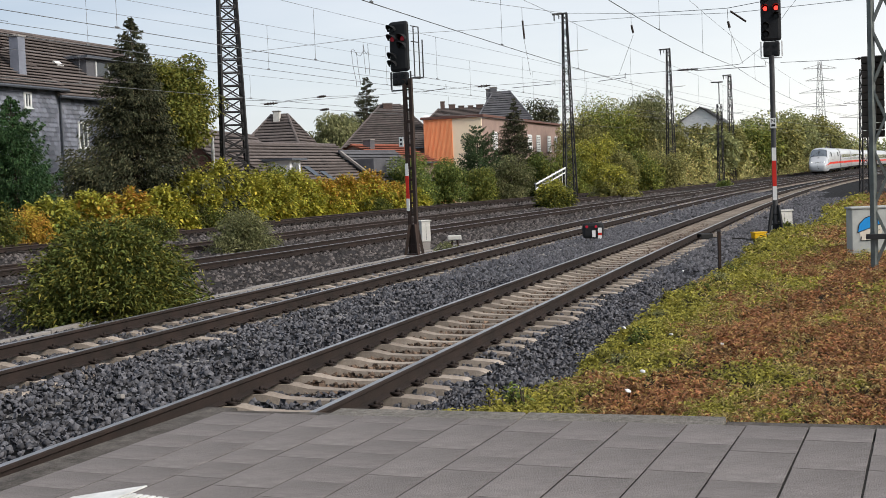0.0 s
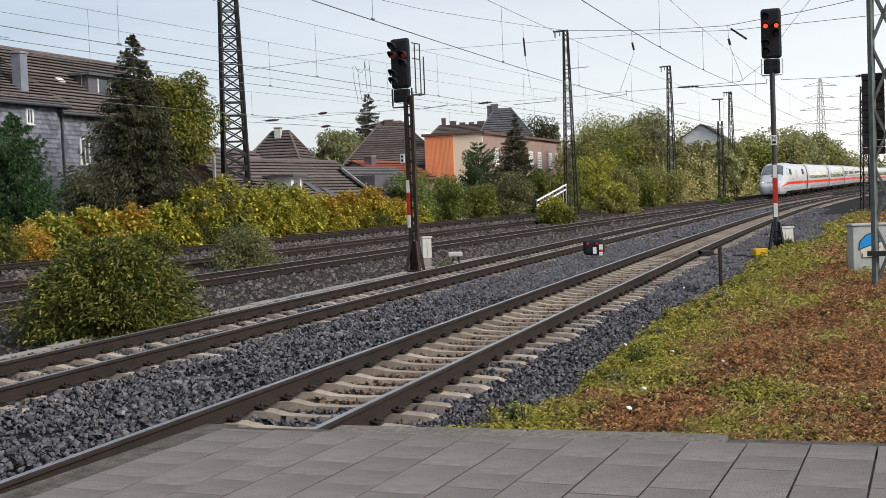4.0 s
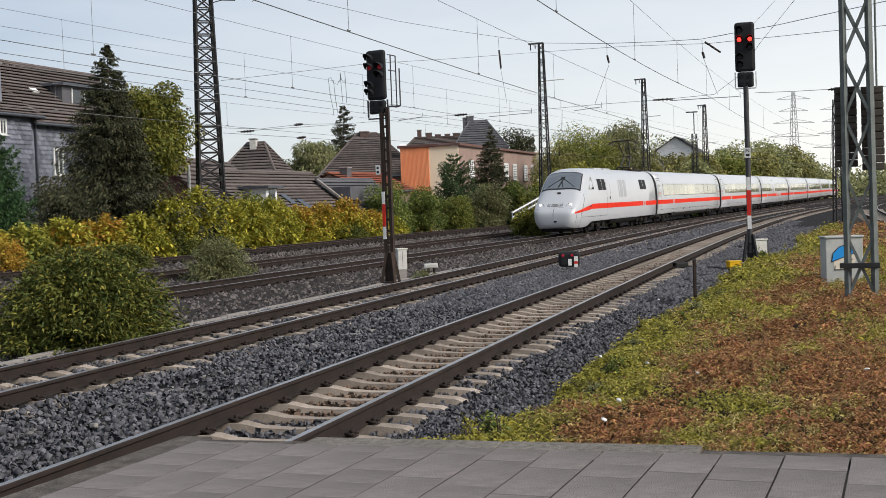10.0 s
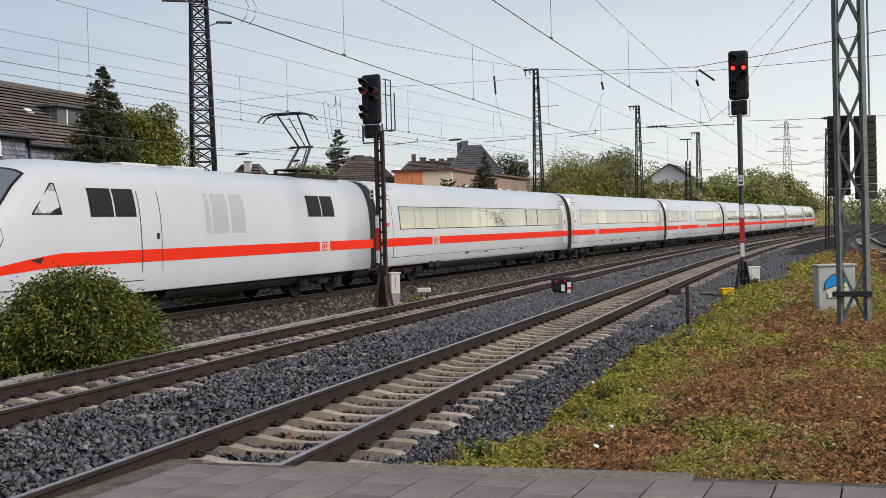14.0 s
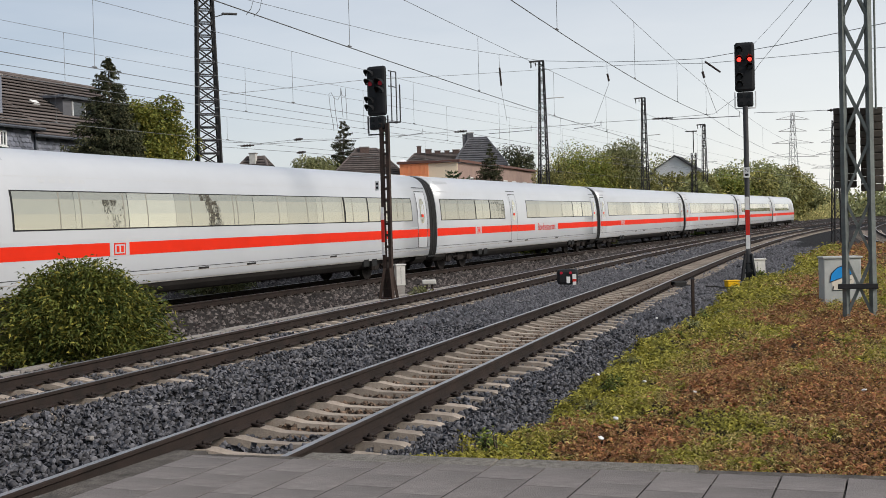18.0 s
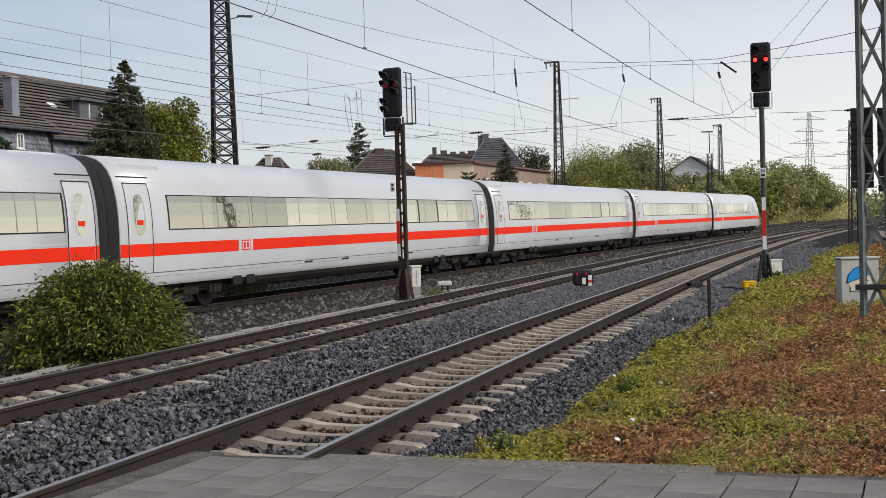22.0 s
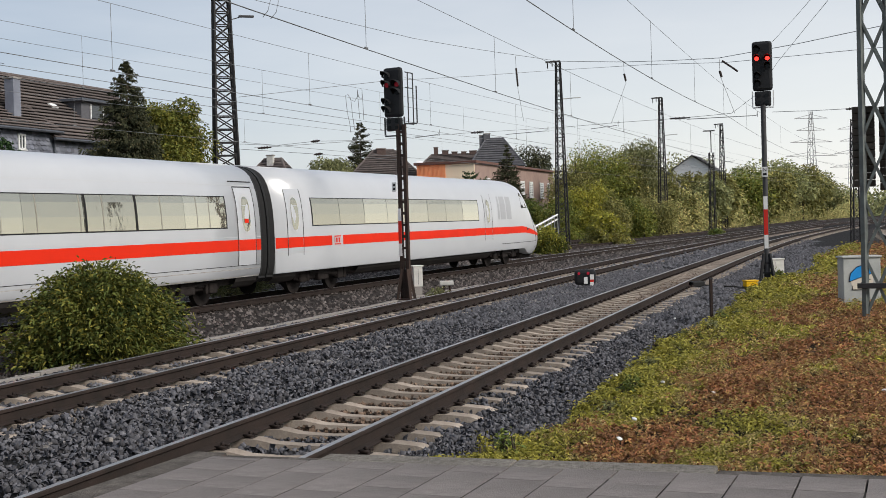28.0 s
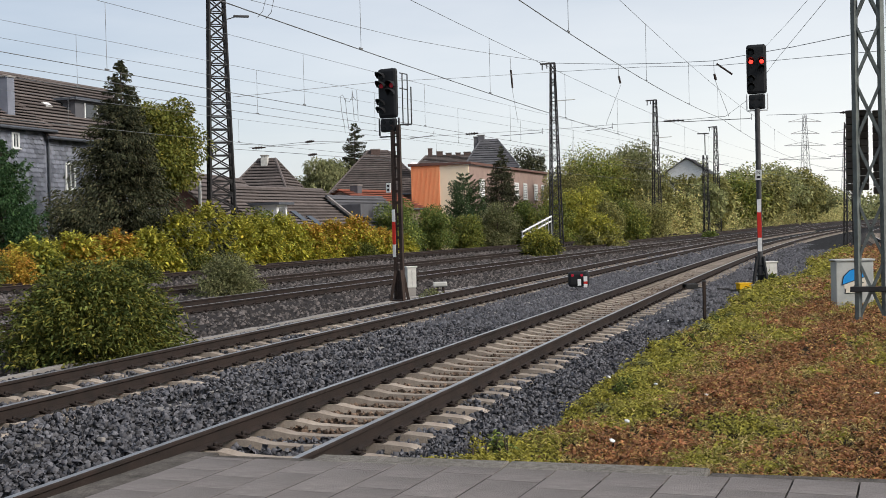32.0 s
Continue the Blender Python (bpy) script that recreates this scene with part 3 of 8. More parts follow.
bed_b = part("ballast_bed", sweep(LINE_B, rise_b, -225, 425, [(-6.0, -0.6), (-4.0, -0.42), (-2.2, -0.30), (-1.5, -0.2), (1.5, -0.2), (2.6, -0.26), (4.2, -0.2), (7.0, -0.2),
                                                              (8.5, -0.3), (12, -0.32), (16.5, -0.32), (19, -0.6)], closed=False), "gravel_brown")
tagged(bed_b, "brownish ballast under the far tracks", "ballast", kind="structure")

# ---------------------------------------------------------------- tracks
RAIL = [(-0.036, -0.012), (-0.030, 0.0), (0.030, 0.0), (0.036, -0.012), (0.036, -0.038), (0.010, -0.052), (0.009, -0.140), (0.075, -0.160),
        (0.075, -0.172), (-0.075, -0.172), (-0.075, -0.160), (-0.009, -0.140), (-0.010, -0.052), (-0.036, -0.038)]
TOP = [(-0.033, -0.006), (-0.027, 0.004), (0.027, 0.004), (0.033, -0.006)]
GAUGE = 0.7525


def sleeper_mesh(half=1.3, wood=False):
    """A concrete sleeper, deeper and wider at the rail seats, lower in the middle; the wooden one is a plain worn beam."""
    if wood:
        bm = box(-half, -0.13, -0.16, half, 0.13, 0.0, 0.015)
    else:
        rows = []
        for x, top, w in ((-half, -0.055, 0.11), (-1.2, -0.02, 0.115), (-0.95, 0.0, 0.122), (-0.55, 0.0, 0.118), (-0.35, -0.04, 0.10), (0, -0.055, 0.092),
                          (0.35, -0.04, 0.10), (0.55, 0.0, 0.118), (0.95, 0.0, 0.122), (1.2, -0.02, 0.115), (half, -0.055, 0.11)):
            rows.append([(x, -w, -0.2), (x, -w * 0.8, top), (x, w * 0.8, top), (x, w, -0.2)])
        bm = loft(rows, closed=True, caps=True)
    return bm


def clip_verts():
    """A rail clip: base plate, bolt and bowed spring as small blocks."""
    v, f = [], []
    for (x0, y0, z0, x1, y1, z1) in ((0.05, -0.06, -0.01, 0.16, 0.06, 0.008), (0.085, -0.05, 0.005, 0.14, 0.05, 0.025), (0.10, -0.02, 0.03, 0.13, 0.02, 0.07), (0.06, -0.07, 0.02, 0.16, -0.055, 0.045), (0.06, 0.055, 0.02, 0.16, 0.07, 0.045)):
        b = len(v)
        v += [(x0, y0, z0), (x1, y0, z0), (x1, y1, z0), (x0, y1, z0), (x0, y0, z1), (x1, y0, z1), (x1, y1, z1), (x0, y1, z1)]
        f += [(b, b + 3, b + 2, b + 1), (b + 4, b + 5, b + 6, b + 7), (b, b + 1, b + 5, b + 4), (b + 1, b + 2, b + 6, b + 5), (b + 2, b + 3, b + 7, b + 6), (b + 3, b, b + 4, b + 7)]
    return np.array(v), np.array(f)


def track(label, ln, rise, offset, a, b, head, wood, s0, spacing, s1, seed):
    off = offset if callable(offset) else (lambda s: offset)
    tr = thing("track", Matrix.Identity(4), label, "railway track", "tracks", "structure")
    for side in (1, -1):
        rail = part("rail", sweep(ln, rise, a, b, RAIL, lambda s: off(s) + side * GAUGE), "rail_side", tr, "rusty steel rail")
        part("running_surface", sweep(ln, rise, a, b, TOP, lambda s: off(s) + side * GAUGE), head, rail, "worn rail head")
    me_ob = part("sleeper", sleeper_mesh(wood=wood), "wood_sleeper" if wood else "sleeper", tr)
    me = me_ob.data
    rnd = random.Random(seed)
    s, n, first = s0, 0, True
    cv, cf = clip_verts()
    vs, fs = [], []
    while s < s1:
        x, y = on(ln, s, off(s))
        hd = heading(ln, s) + 90 + rnd.uniform(-0.4, 0.4)
        m = pose(float(x), float(y), float(rise(s)) - 0.185 + rnd.uniform(-0.006, 0.004), 0, 0, hd)
        if first:
            me_ob.matrix_basis, first = m, False
        else:
            share("sleeper", me, tr, m)
        mat = np.array(m)
        for side in (1, -1) if s < 95 else ():
            for sg in (1, -1):
                q = cv.copy()
                q[:, 0] = side * GAUGE + sg * q[:, 0]
                q = np.c_[q, np.ones(len(q))] @ mat.T
                fs.append(cf + len(cv) * len(vs))
                vs.append(q[:, :3])
        s += spacing * rnd.uniform(0.985, 1.015)
        n += 1
    raw("rail_clips", np.concatenate(vs), np.concatenate(fs), "clip", tr)["kind"] = "stuff"
    return tr


def off_t5(s):
    return float(np.interp(s, [-230, 40, 85, 130, 430], [15.5, 15.0, 14.0, 10.6, 10.6]))


track("near track with pale concrete sleepers and brown rails", LINE_A, rise_a, 0.0, -60, 330, "rail_top", False, 6.9, 0.6047, 150, 1)
track("second track with concrete sleepers half sunk in ballast", LINE_A, rise_a, 4.67, -60, 330, "rail_top", False, 5.0, 0.6047, 150, 2)
track("far track with dark sleepers that the train runs on", LINE_B, rise_b, 0.0, -225, 425, "rail_top", True, 8.0, 0.65, 170, 3)
track("far track with dark rusty rails", LINE_B, rise_b, 5.49, -225, 300, "rail_rust", True, 8.0, 0.65, 150, 4)
track("overgrown rusty siding along the hedge", LINE_B, rise_b, off_t5, -100, 300, "rail_rust", True, 20.0, 0.65, 130, 5)


def off_c(s):
    return float(np.interp(s, [20, 68, 86, 104, 134, 160, 330], [-12.8, -9.3, -8.2, -7.05, -5.15, -4.3, -4.3]))


track("rusty track that joins from beyond the planted strip", LINE_A, rise_a, off_c, 30, 165, "rail_top", False, 40.0, 0.62, 130, 6)
bed_c = part("ballast_bed", sweep(LINE_A, rise_a, 30, 165, [(-2.8, -0.50), (-1.6, -0.26), (1.6, -0.26), (2.8, -0.50)], off_c, closed=False), "gravel_brown")
tagged(bed_c, "brownish ballast under the joining track", "ballast", kind="structure")
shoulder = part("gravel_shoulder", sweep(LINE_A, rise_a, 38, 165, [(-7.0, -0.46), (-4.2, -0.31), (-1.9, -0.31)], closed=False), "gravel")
tagged(shoulder, "flat dark gravel shoulder beside the curving near track", "ballast", kind="structure")

# ---------------------------------------------------------------- the train
# Cross-section of a car, from the roof's middle down the side: (half width, height over the rails).
SECTION = [(0.0, 3.84), (0.35, 3.83), (0.65, 3.79), (0.9, 3.71), (1.08, 3.60), (1.22, 3.45), (1.32, 3.25), (1.40, 3.0), (1.46, 2.7), (1.495, 2.35),
           (1.51, 2.0), (1.512, 1.7), (1.51, 1.35), (1.495, 1.1), (1.47, 0.9), (1.435, 0.76), (1.40, 0.69)]
SKIRT = [(1.385, 0.70), (1.34, 0.58), (1.22, 0.45), (1.05, 0.40)]
Z_S = [q[1] for q in SECTION][::-1]
Y_S = [q[0] for q in SECTION][::-1]


def side_y(z):
    return float(np.interp(z, Z_S, Y_S))


PAN_Z = 5.9
# The nose by distance from its tip: roof height, half width, lower edge, tuck of the lower side.
NOSE_D = [0.0, 0.02, 0.05, 0.10, 0.18, 0.30, 0.45, 0.65, 0.9, 1.3, 1.8, 2.4, 3.0, 3.7, 4.6, 5.6, 7.0]
NOSE_TOP = [1.12, 1.24, 1.31, 1.38, 1.46, 1.56, 1.67, 1.82, 2.02, 2.35, 2.80, 3.36, 3.73, 3.83, 3.85, 3.85, 3.84]
NOSE_W = [0.50, 0.76, 0.90, 1.01, 1.10, 1.185, 1.245, 1.29, 1.33, 1.375, 1.415, 1.45, 1.475, 1.492, 1.503, 1.51, 1.512]
LOW_D = [0.0, 0.02, 0.05, 0.10, 0.18, 0.30, 0.6, 1.4, 2.0, 2.4, 2.65, 2.9, 3.2, 7.0]
LOW_Z = [0.86, 0.70, 0.60, 0.52, 0.46, 0.41, 0.37, 0.37, 0.39, 0.46, 0.57, 0.66, 0.69, 0.69]
UPPER = [(q[0] / 1.512, (q[1] - 1.25) / 2.59) for q in SECTION if q[1] > 1.3]
LOWER = [0.0, 0.25, 0.5, 0.7, 0.85, 0.95, 1.0]


def nose_ring(d):
    """Half ring of the nose at distance d behind the tip, from the roof's middle down: (half width, height)."""
    top, w, low = (float(np.interp(d, *tb)) for tb in ((NOSE_D, NOSE_TOP), (NOSE_D, NOSE_W), (LOW_D, LOW_Z)))
    zc = float(np.interp(d, [0.0, 0.4], [0.97, 1.25]))
    tuck = float(np.interp(d, [0.0, 0.2, 1.5, 3.3], [0.42, 0.26, 0.16, 0.03]))
    full = float(np.interp(d, [0.0, 3.0], [0.86, 1.0]))
    ring = [(w * min(1.0, yf ** full), zc + f * (top - zc)) for yf, f in UPPER]
    return ring + [(w * 0.9987 * (1 - tuck * g ** 3), zc - g * (zc - low)) for g in LOWER]


def nose_y(d, z):
    """Half width of the nose at distance d behind its tip and height z."""
    ring = nose_ring(max(d, 0.0))[::-1]
    return float(np.interp(z, [q[1] for q in ring], [q[0] for q in ring]))


def nose_z(d, y):
    """Height of the nose's upper side at distance d and distance y from its middle."""
    ring = nose_ring(d)[:10]
    return float(np.interp(abs(y), [q[0] for q in ring], [q[1] for q in ring]))


FACE_D = np.concatenate([np.arange(0.0, 0.3, 0.005), np.arange(0.3, 3.0, 0.03)])


def face_d(y, z):
    """How far behind the tip the nose's face lies at (y, z)."""
    for d in FACE_D:
        ring = nose_ring(d)
        if ring[0][1] >= z and ring[-1][1] <= z and nose_y(d, z) >= abs(y):
            return float(d)
    return 3.0


def face_patch(tip, y0, y1, z0, z1, proud=0.012, n=4):
    """A piece that lies on the nose's face."""
    rows = [[(tip - face_d(y, z) + proud, y, z) for y in np.linspace(y0, y1, n + 1)] for z in np.linspace(z0, z1, 3)]
    return loft(rows)


def nose_row(d, x):
    ring = nose_ring(d)
    return [(x, y, z) for y, z in ring[:0:-1]] + [(x, 0.0, ring[0][1])] + [(x, -y, z) for y, z in ring[1:]]


def side_strip(x0, x1, z0, z1, side, proud=0.006, step=1.5, ends=None):
    """A strip that lies on the straight side of a car."""
    n = max(1, int(abs(x1 - x0) / step))
    zs = np.linspace(z0, z1, max(2, int(abs(z1 - z0) / 0.16) + 1))
    rows = [[(x0 + (x1 - x0) * i / n, side * (side_y(z) + proud), z) for z in zs] for i in range(n + 1)]
    return loft(rows)


def oval(cx, cz, rx, rz, side, proud, inner=0.0):
    """An oval pane, or ring if inner is given, that lies on the side of a car."""
    bm = bmesh.new()
    n = 20
    o = []
    for k in range(n):
        a = 6.28318 * k / n
        ex = 2.0 / 2.6
        cx_, sz_ = math.copysign(abs(math.cos(a)) ** ex, math.cos(a)), math.copysign(abs(math.sin(a)) ** ex, math.sin(a))
        o.append((cx_, sz_))
    ring = [bm.verts.new((cx + rx * a, side * (side_y(cz + rz * b) + proud), cz + rz * b)) for a, b in o]
    if inner:
        ring2 = [bm.verts.new((cx + inner * rx * a, side * (side_y(cz + inner * rz * b) + proud), cz + inner * rz * b)) for a, b in o]
        for k in range(n):
            bm.faces.new((ring[k], ring[(k + 1) % n], ring2[(k + 1) % n], ring2[k]))
    else:
        bm.faces.new(ring)
    return bm


def bogie(parent, x):
    bg = part("bogie", box(-1.75, -1.0, 0.5, 1.75, 1.0, 0.72, 0.05), "bogie", parent, "dusty dark bogie frame")
    bg.location = (x, 0, 0)
    for sy in (1, -1):
        bm = bmesh.new()
        add_box(bm, -1.7, sy * 1.02 - 0.08, 0.42, 1.7, sy * 1.02 + 0.08, 0.62, 0.03)
        add_box(bm, -0.35, sy * 1.12 - 0.1, 0.35, 0.35, sy * 1.12 + 0.1, 0.75, 0.04)
        for ax in (-1.25, 1.25):
            add_box(bm, ax - 0.2, sy * 1.1 - 0.1, 0.33, ax + 0.2, sy * 1.1 + 0.12, 0.62, 0.05)
            add_bar(bm, (ax + 0.3, sy * 1.15, 0.35), (ax + 0.3, sy * 1.15, 0.8), 0.07)
        add_bar(bm, (-0.9, sy * 1.2, 0.62), (0.9, sy * 1.2, 0.5), 0.035)
        part("side_frame", bm, "bogie", bg)
        for ax in (-1.25, 1.25):
            w = part("wheel", bar((ax, sy * 0.70, 0.46), (ax, sy * 0.83, 0.46), 0.46, sides=24), "bogie", bg, "steel wheel")
    return bg


def car_shell(car, x0, x1, mat="train_white"):
    row = [(-0.0, q[0], q[1]) for q in SECTION[1:]][::-1] + [(0, 0, 3.84)] + [(0, -q[0], q[1]) for q in SECTION[1:]]
    n = 8
    rows = [[(x0 + (x1 - x0) * i / n, y, z) for _, y, z in row] for i in range(n + 1)]
    return part("body", loft(rows, closed=True, caps=True), mat, car, smooth=False)


def shade_roof(ob):
    for pl in ob.data.polygons:
        pl.use_smooth = abs(pl.normal.x) < 0.7


def skirts(car, cuts, x0, x1):
    """Lower side panels between the bogies."""
    for a, b in cuts:
        for side in (1, -1):
            rows = [[(x, side * y, z) for y, z in SKIRT] for x in np.linspace(a, b, 4)]
            part("skirt", loft(rows), "train_skirt", car, "dusty dark grey skirt panel")
    part("underframe", box(x0, -1.15, 0.5, x1, 1.15, 0.95, 0.03), "bogie", car, "dark underframe")


def gangway(car, x, sign):
    """The black bellows at a car's end."""
    row = [(q[0] * 0.985, q[1] - 0.02) for q in SECTION[1:]] + [(1.40, 0.62), (1.2, 0.5)]
    ring = [(y, z) for y, z in row][::-1] + [(0, 3.82)] + [(-y, z) for y, z in row]
    part("bellows", loft([[(x, y, z) for y, z in ring], [(x + sign * 0.2, y * 0.97, z) for y, z in ring], [(x + sign * 0.38, y, z) for y, z in ring]],
                         closed=True, caps=True), "train_black", car, "black rubber gangway bellows")


def logo(car, x, side, z=1.52):
    lg = part("maker_mark", side_strip(x - 0.37, x + 0.37, z - 0.16, z + 0.16, side, 0.010), "train_white", car, "white square mark in the stripe")
    part("mark_plate", side_strip(x - 0.23, x + 0.23, z - 0.14, z + 0.14, side, 0.013), "train_red", lg)
    part("mark_field", side_strip(x - 0.19, x + 0.19, z - 0.105, z + 0.105, side, 0.016), "train_white", lg)
    for e in (-0.14, 0.03):
        part("mark_bar", side_strip(x + e, x + e + 0.11, z - 0.075, z + 0.075, side, 0.019), "train_red", lg)


def passenger_car(kind, label):
    """A middle car, 26.4 m from coupling to coupling; x is the way it runs."""
    car = thing("railway_carriage", Matrix.Identity(4), label, "train car", "cars of the train")
    h = 12.8
    shade_roof(car_shell(car, -h, h))
    for sg in (1, -1):
        gangway(car, sg * h, sg)
        bogie(car, sg * 9.5)
    skirts(car, [(-7.3, 7.3), (-12.75, -11.6), (11.6, 12.75)], -h, h)
    for side in (1, -1):
        # red stripe, with the marks in it
        lx = 8.0 if kind == "restaurant" else 7.26
        if kind == "restaurant":
            spans = [(-h, -4.35), (-0.25, lx - 0.38), (lx + 0.38, h)]
        else:
            spans = [(-h, lx - 0.38), (lx + 0.38, h)]
        for a, b in spans:
            part("stripe", side_strip(a, b, 1.41, 1.71, side, 0.006), "train_red", car, "red stripe")
        logo(car, lx, side, 1.56)
        part("lower_panel_seam", side_strip(-h, h, 1.005, 1.02, side, 0.005), "train_skirt", car, "thin dark panel seam")
        part("stripe_edge", side_strip(-h, h, 1.765, 1.79, side, 0.005), "train_grey", car, "thin grey line above the red stripe")
        part("roof_seam", side_strip(-h, h, 3.17, 3.185, side, 0.004), "train_grey", car, "faint rain gutter line")
        # windows
        if kind == "restaurant":
            groups = [(4.35, 12.3, 4), (-11.6, 0.95, 6)]
        elif kind == "first":
            groups = [(-11.0, 10.8, 11)]
        else:
            groups = [(-11.0, 10.8, 11)]
        for a, b, n in groups:
            band = part("window_band", side_strip(a - 0.05, b + 0.05, 2.02, 2.88, side, 0.003), "train_black", car, "black window band")
            w = (b - a) / n
            for i in range(n):
                e0 = 0.018 if i % 3 == 0 else 0.004
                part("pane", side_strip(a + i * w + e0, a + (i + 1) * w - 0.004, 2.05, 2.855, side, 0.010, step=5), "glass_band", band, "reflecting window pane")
                # Added strips stand in for curtains, seat backs and reflections in the glass.
                for e in (0.45,) if i % 3 else (0.25, 0.7):
                    xe = a + (i + e + 0.2 * math.sin(5.1 * i + 9 * e)) * w
                    part("inner_strip", side_strip(xe, xe + 0.035, 2.06, 2.85, side, 0.013, step=5), "train_inner_strip", band, "pale strip added for curtains and seat backs behind the glass")
                if i % 9 == (2 if kind != "restaurant" else 1):
                    fr = part("opening_frame", side_strip(a + i * w + 0.02, a + i * w + 0.09, 2.05, 2.86, side, 0.018, step=5), "train_black", band)
                    part("opening_frame", side_strip(a + (i + 1) * w - 0.09, a + (i + 1) * w - 0.02, 2.05, 2.86, side, 0.018, step=5), "train_black", band)
        # doors
        spots = [3.0, -12.2] if kind == "restaurant" else [12.0, -12.05]
        for x in spots:
            dr = part("door", side_strip(x - 0.47, x + 0.47, 1.02, 3.12, side, 0.007, step=5), "train_white", car, "white entrance door")
            for e in (-0.49, 0.46):
                part("door_seam", side_strip(x + e, x + e + 0.03, 1.02, 3.14, side, 0.010, step=5), "train_skirt", dr)
            part("door_seam", side_strip(x - 0.49, x + 0.49, 3.12, 3.15, side, 0.010, step=5), "train_skirt", dr)
            part("stripe_on_door", side_strip(x - 0.45, x + 0.45, 1.41, 1.71, side, 0.010, step=5), "train_red", dr)
            part("door_window_frame", oval(x, 2.40, 0.30, 0.56, side, 0.012), "train_grey", dr, "grey oval window surround")
            part("door_window", oval(x, 2.40, 0.22, 0.48, side, 0.017), "glass_band", dr, "oval door window")
            part("door_head", side_strip(x - 0.62, x + 0.62, 3.27, 3.30, side, 0.008, step=5), "train_skirt", dr, "thin dark line above the door")
            part("door_sticker", side_strip(x - 0.11, x + 0.11, 2.16, 2.27, side, 0.021, step=5), "train_red", dr, "small red notice on the glass")
        # small vents and steps low on the side
        part("lower_grime", side_strip(-h + 0.02, h - 0.02, 0.70, 0.93, side, 0.004), "train_dirty", car, "dusty lower edge of the side")
        part("roof_grille", side_strip(10.7, 12.2, 3.50, 3.60, side, 0.006, step=5), "emblem_grey", car, "grey grille in the roof's edge")
        for k in range(5):
            part("roof_mark", side_strip(8.3 + 0.34 * k, 8.5 + 0.34 * k, 3.05, 3.13, side, 0.006, step=5), "train_grey", car, "small grey mark")
        for x in (-4.2, 1.1, 3.6):
            part("vent", side_strip(x - 0.25, x + 0.25, 0.93, 0.985, side, 0.007, step=5), "train_skirt", car, "small dark vent")
        for x in (6.9, -6.9, 7.6, -7.6):
            bm = bmesh.new()
            add_box(bm, x - 0.22, side * 1.38 - 0.05, 0.5, x + 0.22, side * 1.38 + 0.05, 0.92, 0.02)
            part("step_box", bm, "train_black", car)
    for x in (-11.7, 11.7):
        bm = box(x - 0.8, -0.7, 3.72, x + 0.8, 0.7, 3.80, 0.03)
        part("roof_vent", bm, "train_grey", car, "flat grey roof unit")
    return car


def lettering(car, text, x, z, size, side, mat):
    """Words on the side of a car, reading with the side."""
    cu = bpy.data.curves.new("lettering", "FONT")
    cu.body, cu.size, cu.align_x, cu.align_y = text, size, "CENTER", "CENTER"
    cu.materials.append(M[mat])
    ob = new("lettering", cu)
    ob.parent = car
    ob.matrix_basis = pose(x, side * (side_y(z) + 0.012), z, 90, 0, 180 if side > 0 else 0)
    ob["label"] = "lettering on the car's side"
    dg = bpy.context.evaluated_depsgraph_get()
    me = bpy.data.meshes.new_from_object(ob.evaluated_get(dg))
    ob2 = new("lettering", me)
    ob2.parent, ob2.matrix_basis = car, ob.matrix_basis.copy()
    ob2["label"] = "lettering on the car's side"
    bpy.data.objects.remove(ob)
    return ob2


def nose_strip(d0, d1, zlow, zhigh, tip, side, proud, n=14):
    """A strip on the nose between two heights that change with the distance from the tip."""
    rows = []
    for i in range(n + 1):
        d = d0 + (d1 - d0) * i / n
        a, b = zlow(d), zhigh(d)
        zs = [a + (b - a) * k / 3 for k in range(4)]
        rows.append([(tip - d, side * (nose_y(d, z) + proud), z) for z in zs])
    return loft(rows)


